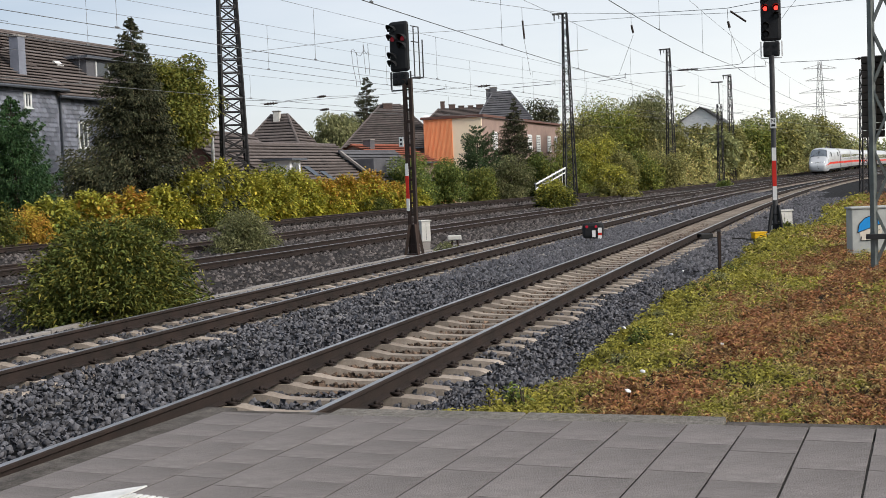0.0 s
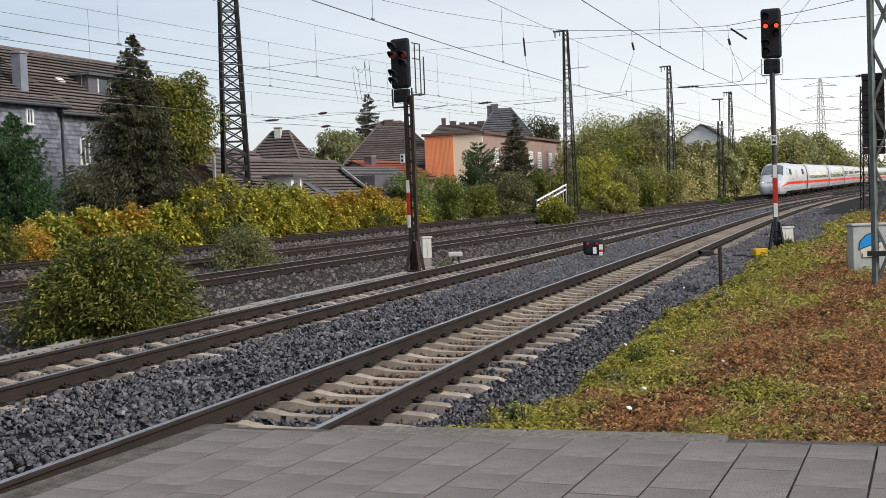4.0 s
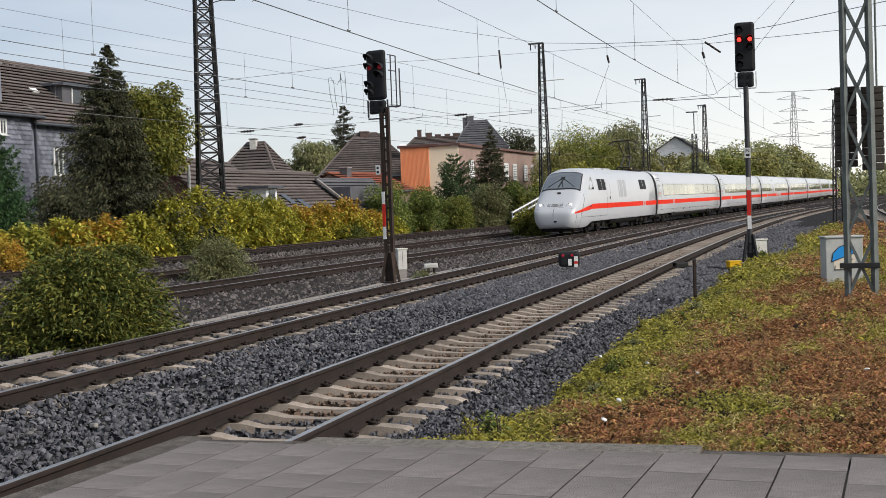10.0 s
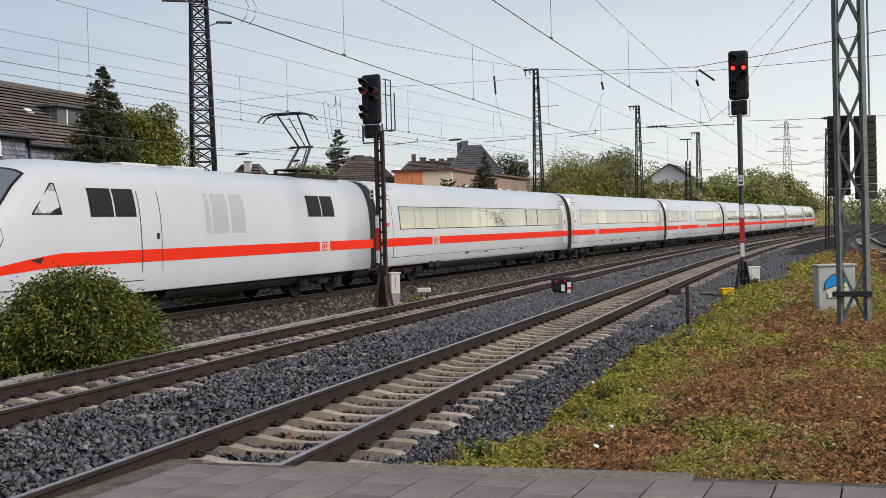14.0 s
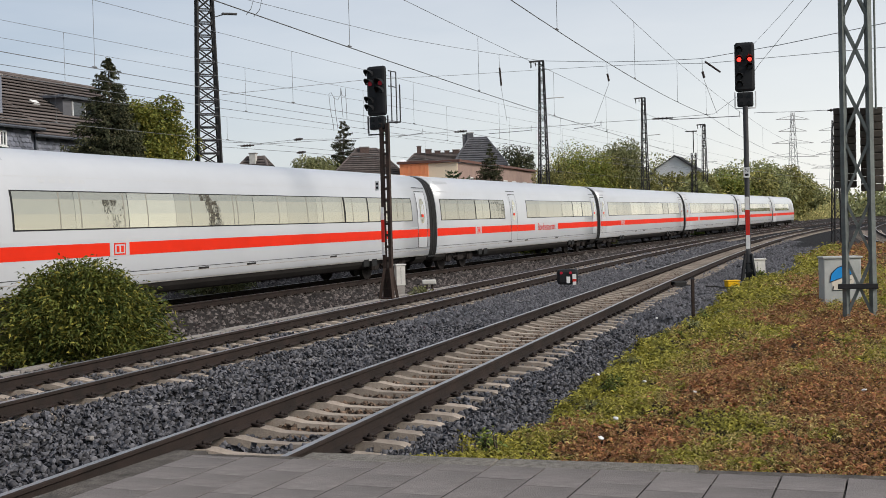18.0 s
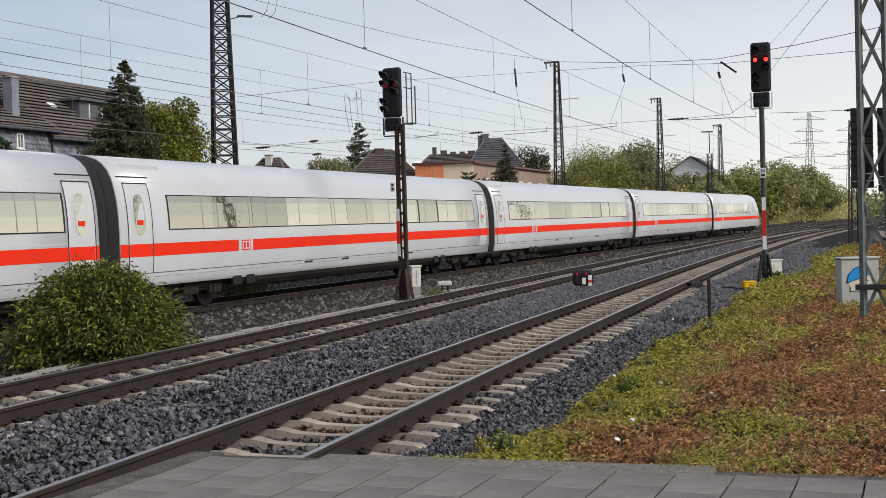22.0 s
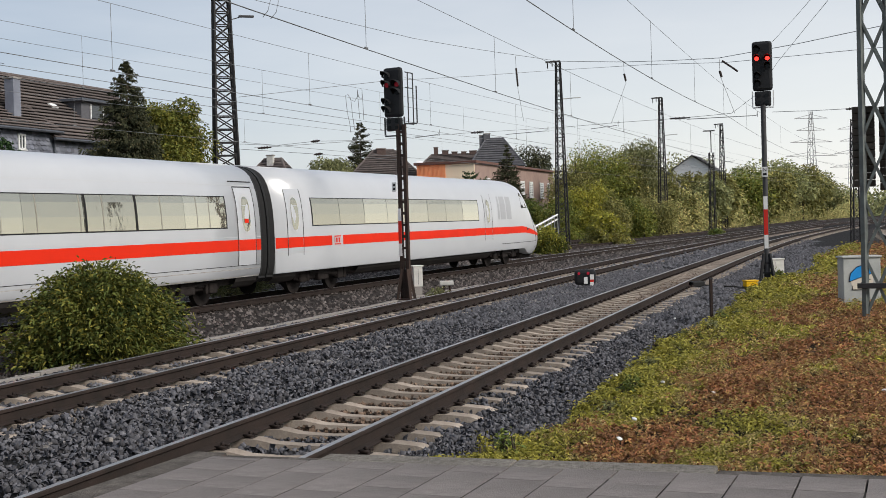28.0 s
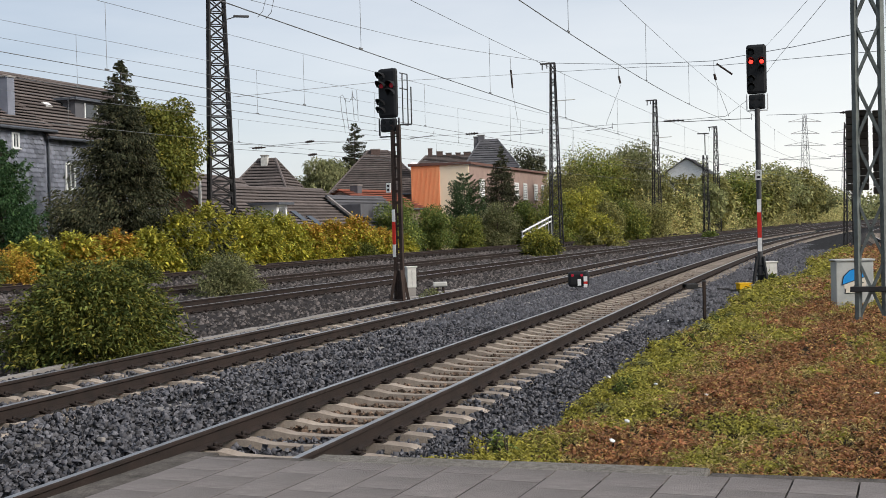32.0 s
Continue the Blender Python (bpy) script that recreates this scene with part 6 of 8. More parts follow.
def leaf_mesh(name, P, D, length, width, mat, parent=None, label="", droop=0.25, flat=0.0, plain=False):
    """Leaves as bent rhombs: bases P, directions D, lengths and widths; flat: how far they turn their upper sides to the sky."""
    n = len(P)
    D = D / np.maximum(np.linalg.norm(D, axis=1), 1e-6)[:, None]
    A = RNG.normal(size=(n, 3)) * (1 - flat) + np.array([0.0, 0.0, 2.0 * flat])
    S = np.cross(D, A)
    S /= np.maximum(np.linalg.norm(S, axis=1), 1e-6)[:, None]
    length = np.broadcast_to(length, (n,)) * RNG.uniform(0.7, 1.3, n)
    width = np.broadcast_to(width, (n,)) * RNG.uniform(0.7, 1.3, n)
    mid = P + D * (0.45 * length)[:, None]
    tip = P + D * length[:, None]
    tip[:, 2] -= droop * length
    if plain:
        V = np.stack([P + S * (0.45 * width)[:, None], tip, P - S * (0.45 * width)[:, None]], axis=1).reshape(-1, 3)
        return raw(name, V, np.arange(3 * n).reshape(n, 3), mat, parent, label)
    V = np.stack([P, mid + S * (width / 2)[:, None], tip, mid - S * (width / 2)[:, None]], axis=1).reshape(-1, 3)
    F = np.arange(4 * n).reshape(n, 4)
    return raw(name, V, F, mat, parent, label)


def sphere_dirs(n, up=-1.0):
    d = RNG.normal(size=(n * 3, 3))
    d /= np.linalg.norm(d, axis=1)[:, None]
    d = d[d[:, 2] > up][:n]
    return d if len(d) == n else np.concatenate([d, d[:n - len(d)]]) if len(d) >= n / 2 else sphere_dirs(n, up)


def limbs(bm, base, top, r, spread, n, seed):
    """A tapered trunk and limbs."""
    rnd = random.Random(seed)
    a, b = Vector(base), Vector(top)
    add_bar(bm, a, a.lerp(b, 0.55), r, r * 0.65, 8)
    add_bar(bm, a.lerp(b, 0.54), b, r * 0.65, r * 0.15, 6)
    for i in range(n):
        t = 0.3 + 0.6 * i / n
        p = a.lerp(b, t)
        ang = rnd.uniform(0, 6.28)
        q = p + Vector((math.cos(ang), math.sin(ang), rnd.uniform(0.25, 0.9))) * spread * rnd.uniform(0.5, 0.9) * (1.15 - t)
        add_bar(bm, p, q, r * 0.35 * (1.1 - t), r * 0.08, 5)
        for _ in range(2):
            ang += rnd.uniform(-1.2, 1.2)
            add_bar(bm, p.lerp(q, 0.6), q + Vector((math.cos(ang), math.sin(ang), 0.6)) * spread * 0.3, r * 0.15, r * 0.04, 4)


def tree(name, base, height, width, mat, label, leaves=7000, leaf=0.22, low=0.25, clumps=26, seed=1, bark="bark", droop=0.3, fill=0.55, category="tree", hang=0.0, group="trees"):
    """A broad-leaved tree: trunk with limbs and a crown of leaf clumps with gaps between them."""
    tr = thing(name, Matrix.Translation(base), label, category, group)
    bm = bmesh.new()
    limbs(bm, (0, 0, -0.2), (0.1, 0.05, height * 0.9), max(0.08, height * 0.018), width * 0.55, 9, seed)
    part("trunk", bm, bark, tr, "brown trunk with limbs")
    g = np.random.default_rng(seed)
    C = []
    zc, hz = height * (1 + low) / 2, height * (1 - low) / 2
    while len(C) < clumps:
        d = g.normal(size=3)
        d /= np.linalg.norm(d)
        rr = g.uniform(0.35, 0.86)
        c = np.array([d[0] * rr * width / 2, d[1] * rr * width / 2, zc + d[2] * rr * hz])
        C.append((c, g.uniform(0.16, 0.30) * min(width, height * (1 - low))))
    P, D = [], []
    per = leaves // clumps
    for c, r in C:
        d = sphere_dirs(per)
        rad = r * (1 - fill * RNG.random(per) ** 1.6)
        q = c + d * rad[:, None] * np.array([1, 1, 0.8])
        P.append(q)
        D.append(d + RNG.normal(size=(per, 3)) * 0.7 + np.array([0, 0, -hang]))
    leaf_mesh("crown", np.concatenate(P), np.concatenate(D), leaf, leaf * 0.75, mat, tr, "", droop, 0.45, base[1] > 85)
    return tr


def conifer(name, base, height, width, mat, label, levels=44, per=11, twigs=34, seed=1, low=0.06, sparse=0.0, category="tree", power=0.85, droop=0.3):
    """A spruce or fir: straight trunk, uneven whorls of drooping branches, each hung with many short needle twigs."""
    tr = thing(name, Matrix.Translation(base), label, category, "trees")
    part("trunk", bar((0, 0, -0.2), (0, 0, height * 0.985), height * 0.016, 0.015, 8), "bark", tr, "straight brown trunk")
    g = np.random.default_rng(seed)
    ph = g.uniform(0, 6.283, 6)
    P, D, Ls = [], [], []
    bm = bmesh.new()
    for i in range(levels):
        t = low + (1 - low) * (i + g.uniform(-0.35, 0.35)) / levels
        z = height * min(t, 0.985)
        reach = width / 2 * max(0.02, (1 - t)) ** power
        for k in range(per if t < 0.8 else max(5, per // 2)):
            if g.random() < sparse:
                continue
            a = g.uniform(0, 6.283)
            z = height * min(t + g.uniform(-0.6, 0.6) * (1 - low) / levels, 0.985)
            wob = 1 + 0.22 * math.sin(3 * a + ph[0] + 5 * t) + 0.16 * math.sin(2 * a + ph[1] - 9 * t) + 0.1 * math.sin(17 * t + ph[2])
            r = reach * g.uniform(0.62, 1.08) * wob
            n = max(5, int(twigs * (0.35 + 0.65 * r / (width / 2))))
            u = g.uniform(0.1, 1.0, n) ** 0.75
            dx, dy = math.cos(a), math.sin(a)
            zz = z + r * (0.25 * u - droop * 1.6 * u * u + 0.28 * u ** 4)
            side = g.normal(size=n) * 0.16 * r * (1.15 - u) + g.normal(size=n) * 0.03
            q = np.c_[dx * r * u - dy * side, dy * r * u + dx * side, zz - np.abs(g.normal(size=n)) * 0.06 * (0.4 + r)]
            P.append(q)
            D.append(np.c_[np.full(n, dx), np.full(n, dy), np.full(n, -0.35)] + g.normal(size=(n, 3)) * 0.5)
            Ls.append(np.full(n, 0.11 + 0.018 * r + 0.003 * height))
            if k % 3 == 0 and r > 0.4:
                add_bar(bm, (0, 0, z), (dx * r * 0.8, dy * r * 0.8, z + r * (0.2 - droop)), 0.03, 0.008, 4)
    part("inner_wood", bm, "bark", tr, "bare inner branches")["kind"] = "stuff"
    Ls = np.concatenate(Ls)
    leaf_mesh("crown", np.concatenate(P), np.concatenate(D), Ls, Ls * 0.34, mat, tr, "", 0.25)
    return tr


def shrub(name, base, width, depth, height, mat, label, shoots=220, per=34, leaf=0.12, seed=1, arch=0.55, slim=0.3, group="shrubs", mat2=None, yaw=0.0, droop=0.35, loose=1.0, flat=0.3):
    """A many-stemmed shrub: arching shoots from the base with leaves all along them."""
    sh = thing(name, pose(*base, 0, 0, yaw), label, "shrub", group)
    g = np.random.default_rng(seed)
    bm = bmesh.new()
    for i in range(14):
        a, r = g.uniform(0, 6.283), g.uniform(0.3, 0.8)
        add_bar(bm, (0.1 * math.cos(a), 0.1 * math.sin(a), -0.15), (r * width * 0.4 * math.cos(a), r * depth * 0.4 * math.sin(a), height * g.uniform(0.5, 0.8)), 0.02, 0.006, 5)
    part("woody_base", bm, "bark", sh, "brown woody stems")["kind"] = "stuff"
    P, D = [], []
    for i in range(shoots):
        a = g.uniform(0, 6.283)
        el = g.uniform(0.02, 1.0) ** 0.8
        reach = math.cos(el * 1.45) * g.uniform(0.75, 1.08)
        up_ = math.sin(el * 1.5) * g.uniform(0.8, 1.08)
        tip = np.array([math.cos(a) * reach * width / 2, math.sin(a) * reach * depth / 2, max(0.12, up_) * height])
        u = g.uniform(0.35, 1.0, per)
        q = np.c_[tip[0] * u, tip[1] * u, tip[2] * (u * (1 + arch) - arch * u * u)]
        q += g.normal(size=q.shape) * np.array([0.06, 0.06, 0.05]) * (width / 3 + 0.35) * loose
        P.append(q)
        d = np.array([tip[0], tip[1], 0.25 * height])
        D.append(d / (np.linalg.norm(d) + 1e-6) + g.normal(size=(per, 3)) * 0.75)
    P, D = np.concatenate(P), np.concatenate(D)
    P[:, 2] = np.maximum(P[:, 2], 0.03)
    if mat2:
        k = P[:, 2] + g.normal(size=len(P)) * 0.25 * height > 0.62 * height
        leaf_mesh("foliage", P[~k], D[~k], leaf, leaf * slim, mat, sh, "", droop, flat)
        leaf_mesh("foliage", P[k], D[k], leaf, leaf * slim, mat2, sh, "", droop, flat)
    else:
        leaf_mesh("foliage", P, D, leaf, leaf * slim, mat, sh, "", droop, flat)
    return sh


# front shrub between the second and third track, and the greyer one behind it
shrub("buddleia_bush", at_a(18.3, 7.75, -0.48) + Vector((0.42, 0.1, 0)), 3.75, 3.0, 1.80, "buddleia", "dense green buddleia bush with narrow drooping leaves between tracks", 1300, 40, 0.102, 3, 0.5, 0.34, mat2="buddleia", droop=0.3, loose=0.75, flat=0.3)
shrub("roadside_bush", at_a(36.2, 14.2, -0.45), 2.9, 2.2, 1.55, "willow", "grey-green bush beside the far track", 330, 34, 0.12, 4, 0.4, 0.3)
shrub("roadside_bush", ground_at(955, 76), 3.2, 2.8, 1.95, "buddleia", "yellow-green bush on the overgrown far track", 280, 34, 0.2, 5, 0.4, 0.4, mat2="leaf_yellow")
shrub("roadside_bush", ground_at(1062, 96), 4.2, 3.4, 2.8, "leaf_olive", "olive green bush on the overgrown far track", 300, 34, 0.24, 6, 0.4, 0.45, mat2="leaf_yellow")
shrub("weed_clump", ground_at(1258, 128), 2.4, 1.6, 1.0, "shrub", "bright green weed clump beside the rails", 90, 24, 0.25, 7, 0.4, 0.5)
shrub("weed_clump", at_a(34.0, 6.2, -0.4), 0.9, 0.6, 0.45, "willow", "small weed tuft by the signal foot", 60, 22, 0.09, 8, 0.3, 0.3)
shrub("weed_clump", at_a(41.3, -3.1, -0.35), 0.9, 0.7, 0.42, "shrub", "green weeds round the signal foot", 60, 24, 0.09, 9, 0.3, 0.4)
shrub("weed_clump", at_a(50.0, 10.0, -0.45), 0.8, 0.5, 0.3, "leaf_yellow", "small yellow weed tuft in the ballast", 40, 22, 0.1, 10, 0.3, 0.3)

# the hedge of knotweed along the siding
HEDGE = [(60, 53, 2.3, 3.0), (135, 55, 2.3, 3.2), (200, 57, 2.2, 3.2), (262, 60, 2.55, 3.2), (318, 62, 3.2, 3.4), (365, 64, 3.45, 3.6), (410, 67, 3.4, 3.8), (455, 71, 3.05, 3.8), (500, 75, 2.95, 3.8),
         (545, 79, 2.8, 3.8), (588, 83, 2.8, 3.8), (630, 86, 2.9, 3.8), (668, 89, 2.4, 3.6), (700, 92, 1.9, 3.2)]
for i, (x, d, h, w) in enumerate(HEDGE):
    red = i in (1,)
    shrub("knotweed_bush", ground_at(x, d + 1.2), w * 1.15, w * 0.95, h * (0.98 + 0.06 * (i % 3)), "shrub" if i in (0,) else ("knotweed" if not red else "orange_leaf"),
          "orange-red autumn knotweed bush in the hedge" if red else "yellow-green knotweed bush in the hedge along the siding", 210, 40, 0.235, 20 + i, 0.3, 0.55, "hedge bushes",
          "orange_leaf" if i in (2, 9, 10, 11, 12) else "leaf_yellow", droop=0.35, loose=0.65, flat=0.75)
for i, (x, d, h, w) in enumerate(((235, 54, 1.3, 3.0), (345, 62, 1.4, 3.0), (470, 73, 1.5, 3.4), (640, 84, 1.3, 3.4), (20, 53, 1.9, 2.8), (-40, 52, 2.2, 3.0))):
    shrub("low_hedge_bush", ground_at(x, d), w, w * 0.7, h, "buddleia" if i != 4 else "orange_leaf", "low green bush at the hedge's foot" if i != 4 else "orange-red bush in front of the house", 240, 28, 0.13, 60 + i, 0.3, 0.4, "hedge bushes")

# garden and street trees
conifer("spruce_tree", ground_at(222, 65), height_at(215, 103, 65), 9.7, "spruce", "tall dark spruce tree before the grey house", 58, 16, 135, 11, power=0.95)
conifer("cypress_tree", ground_at(2, 60), height_at(5, 240, 60), 5.0, "thuja", "dense dark green conifer beside the house", 48, 15, 80, 12, power=0.6, droop=0.1)
tree("maple_tree", ground_at(286, 71), height_at(290, 163, 71), 4.9, "maple_leaf", "green and yellow leafy tree behind the spruce", 26000, 0.17, 0.40, 34, 13)
tree("garden_tree", ground_at(462, 82), 3.9, 3.0, "leaf_green", "small green garden tree before the roofs", 3500, 0.2, 0.2, 16, 14)
tree("poplar_tree", ground_at(580, 150), height_at(580, 276, 150), 8.2, "willow", "pale willow tree behind the roofs", 34000, 0.28, 0.05, 70, 15, hang=1.4)
conifer("fir_tree", ground_at(632, 154), height_at(632, 215, 154), 8.6, "spruce", "open dark fir tree behind the roofs", 38, 14, 150, 16, 0.2, 0.05, power=0.7)
tree("round_shrub_tree", ground_at(705, 99), height_at(705, 352, 99), 4.8, "shrub", "round dark green shrub by the siding", 15000, 0.16, 0.02, 30, 17)
tree("round_shrub_tree", ground_at(768, 102), height_at(768, 362, 102), 4.6, "shrub", "round green shrub by the siding", 13000, 0.16, 0.02, 28, 18)
tree("round_shrub_tree", ground_at(825, 104), height_at(825, 372, 104), 3.8, "leaf_green", "grey-green scrub by the siding", 9000, 0.17, 0.02, 30, 19)
tree("round_shrub_tree", ground_at(880, 106), height_at(880, 362, 106), 4.0, "willow", "grey-green scrub by the siding", 10000, 0.17, 0.02, 24, 20)
tree("round_shrub_tree", ground_at(925, 110), height_at(925, 352, 110), 3.6, "shrub", "green scrub by the siding", 9000, 0.18, 0.02, 24, 21)
conifer("spruce_tree", ground_at(890, 112), height_at(890, 257, 112), 6.4, "spruce", "dark young spruce before the brick building", 42, 15, 90, 22)
conifer("yew_tree", ground_at(824, 109), height_at(824, 306, 109), 5.6, "yew", "dark bushy yew with uneven branches before the cream wall", 34, 15, 100, 23, 0.03, 0.25, power=0.45, droop=0.05)
tree("dark_pine", ground_at(935, 165), height_at(935, 254, 165), 7.5, "spruce", "dark pine crown behind the flat roof", 6000, 0.35, 0.45, 26, 24)
for i, (x, y, d, w, mt, lb) in enumerate(((1010, 272, 135, 6.5, "leaf_olive", "olive autumn tree by the line"), (1052, 255, 138, 7.5, "leaf_green", "tall green tree by the line"),
                                          (1090, 258, 140, 7.0, "leaf_olive", "olive green tree by the line"), (1128, 246, 142, 6.0, "willow", "pale weeping birch by the line"),
                                          (1160, 300, 150, 5.5, "leaf_olive", "olive green tree by the line"))):
    tree("line_tree", ground_at(x, d), height_at(x, y, d), w, mt, lb, 17000, 0.24, 0.1, 46, 30 + i, hang=0.9 if mt == "willow" else 0.1)
for i, (x, y, d, w, mt) in enumerate(((990, 345, 113, 4.0, "leaf_green"), (1030, 325, 115, 4.8, "leaf_yellow"), (1070, 342, 117, 4.2, "leaf_olive"), (1105, 352, 120, 4.5, "leaf_green"),
                                      (1145, 350, 126, 5.0, "leaf_olive"), (965, 365, 108, 3.5, "leaf_green"))):
    tree("scrub_bush", ground_at(x, d), height_at(x, y, d), w, mt, "yellowing scrub bush beside the line" if mt == "leaf_yellow" else "green scrub bush beside the line", 9000, 0.2, 0.02, 34, 40 + i)
for i, (x, y, d, w, mt) in enumerate(((1208, 278, 235, 11, "far_leaf"), (1325, 285, 225, 12, "far_leaf"), (1370, 288, 230, 13, "far_leaf"), (1410, 296, 240, 12, "leaf_olive"), (1440, 312, 260, 10, "far_leaf"),
                                      (1350, 302, 205, 9, "leaf_olive"), (1240, 300, 215, 8, "far_leaf"), (1208, 313, 168, 7, "leaf_olive"), (1236, 318, 166, 6, "far_leaf"), (1190, 345, 150, 5, "leaf_olive"), (1260, 312, 170, 6, "leaf_olive"), (1305, 312, 195, 8, "leaf_green"))):
    tree("bank_tree", ground_at(x, d), height_at(x, y, d), w, mt, "leafy tree on the bank beyond the curve", 7000, 0.55, 0.15, 32, 50 + i)
conifer("blue_spruce", ground_at(1292, 205), height_at(1292, 298, 205), 6.0, "thuja", "dark conifer on the bank", 26, 10, 26, 58)

# scrub on the bank beyond the siding and the far woods, too many to count
g = np.random.default_rng(21)


def scrub(name, spots, mat, label, leaf, per, category="scrub"):
    P, D = [], []
    for x, y, z0, w, h in spots:
        d = sphere_dirs(per, -0.2)
        rad = 1 - 0.6 * g.random(per) ** 1.5
        P.append(np.array([x, y, z0]) + d * rad[:, None] * np.array([w / 2, w / 2, h]))
        D.append(d + g.normal(size=(per, 3)) * 0.8)
    ob = leaf_mesh(name, np.concatenate(P), np.concatenate(D), leaf, leaf * 0.75, mat, None, "", 0.2, 0.3, True)
    return tagged(ob, label, category, kind="stuff")


spots = []
for i in range(190):
    x = g.uniform(1085, 1500)
    d = float(np.interp(x, [1085, 1200, 1330, 1420, 1500], [122, 150, 200, 250, 300])) * g.uniform(0.98, 1.25)
    q = ground_at(x, d)
    top = float(np.interp(x, [1085, 1200, 1320, 1450, 1500], [372, 352, 352, 352, 358])) + g.uniform(-14, 22)
    spots.append((q.x, q.y, -0.5, g.uniform(3, 6) * d / 150, max(0.8, height_at(x, top, d))))
for i in range(150):
    x = g.uniform(1120, 1490)
    d = float(np.interp(x, [1085, 1200, 1330, 1420, 1500], [130, 152, 205, 255, 305])) * g.uniform(0.99, 1.07)
    q = ground_at(x, d)
    top = float(np.interp(x, [1120, 1180, 1260, 1330, 1450, 1500], [340, 325, 312, 316, 336, 350])) + g.uniform(-8, 24)
    spots.append((q.x, q.y, -0.5, g.uniform(4, 6.5) * d / 170, max(0.8, height_at(x, top, d))))
scrub("bank_scrub", spots, "bank_leaf", "mixed autumn scrub and brambles on the bank", 0.34, 420)
spots = []
for i in range(150):
    x = g.uniform(1380, 1850)
    d = g.uniform(330, 620)
    q = ground_at(x, d)
    top = 336 + 12 * math.sin(x * 0.03) + g.uniform(-12, 14)
    spots.append((q.x, q.y, -0.5, g.uniform(10, 18), max(2.0, height_at(x, top, d))))
scrub("far_wood", spots, "far_leaf", "hazy line of far trees", 1.2, 160, "woods")
spots = []
for i in range(120):
    x = g.uniform(-160, 1110)
    d = float(np.interp(x, [-160, 100, 400, 700, 1110], [50, 54, 71, 91, 120])) * g.uniform(0.97, 1.03)
    q = ground_at(x, d)
    spots.append((q.x, q.y, -0.5, g.uniform(0.8, 2.2), g.uniform(0.2, 0.55)))
scrub("verge_weeds", spots, "bank_leaf", "low weeds along the rusty siding", 0.2, 130, "weeds")


# ---------------------------------------------------------------- houses
def roof_slope(parent, a, b, c, d, courses, mat, name="roof", label=""):
    """A tiled slope of overlapping courses between the eaves a-b and the ridge d-c."""
    a, b, c, d = (Vector(q) for q in (a, b, c, d))
    nrm = (b - a).cross(d - a).normalized()
    V, F = [a, b, c, d], [(0, 1, 2, 3)]
    for i in range(courses):
        t0, t1 = i / courses, (i + 1.15) / courses
        t1 = min(t1, 1.0)
        p0, p1, p2, p3 = a.lerp(d, t0), b.lerp(c, t0), b.lerp(c, t1), a.lerp(d, t1)
        k = len(V)
        wob = 0.02 * math.sin(7.3 * i + 1.7 * courses)
        V += [p0 + nrm * (0.16 + wob), p1 + nrm * 0.16, p2 + nrm * 0.01, p3 + nrm * 0.01, p0 + nrm * 0.11, p1 + nrm * 0.11]
        F += [(k, k + 1, k + 2, k + 3), (k + 4, k + 5, k + 1, k)]
    ob = raw(name, [tuple(v) for v in V], F, mat, parent, label)
    ob["kind"] = "stuff"
    return ob


def window(parent, m, w, h, shutter=False):
    """A window in a wall: frame bars round a dark pane, with a sill."""
    win = part("window", box(-w / 2, -0.02, 0, w / 2, 0.03, h), "pane", parent, "window with a pale frame")
    win.matrix_basis = m
    bm = bmesh.new()
    for x0, z0, x1, z1 in ((-w / 2 - 0.05, -0.02, -w / 2 + 0.06, h + 0.04), (w / 2 - 0.06, -0.02, w / 2 + 0.05, h + 0.04), (-w / 2, h - 0.06, w / 2, h + 0.04), (-w / 2, -0.02, w / 2, 0.06), (-0.03, 0, 0.03, h)):
        add_box(bm, x0, -0.07, z0, x1, 0.02, z1)
    part("frame", bm, "window_frame", win)
    part("sill", box(-w / 2 - 0.1, -0.14, -0.08, w / 2 + 0.1, 0.0, -0.02), "window_frame", win)
    if shutter:
        bm = bmesh.new()
        for i in range(9):
            add_box(bm, -w / 2 + 0.06, -0.05, h * i / 9 + 0.02, w / 2 - 0.06, -0.03, h * (i + 0.72) / 9)
        part("blind", bm, "window_frame", win, "closed pale roller blind")
    return win


def chimney(parent, x, y, z0, z1, w, mat):
    ch = part("chimney", box(x - w / 2, y - w / 2, z0, x + w / 2, y + w / 2, z1, 0.02), mat, parent, "square chimney")
    part("cap", box(x - w / 2 - 0.06, y - w / 2 - 0.06, z1, x + w / 2 + 0.06, y + w / 2 + 0.06, z1 + 0.1, 0.02), "concrete", ch)
    return ch


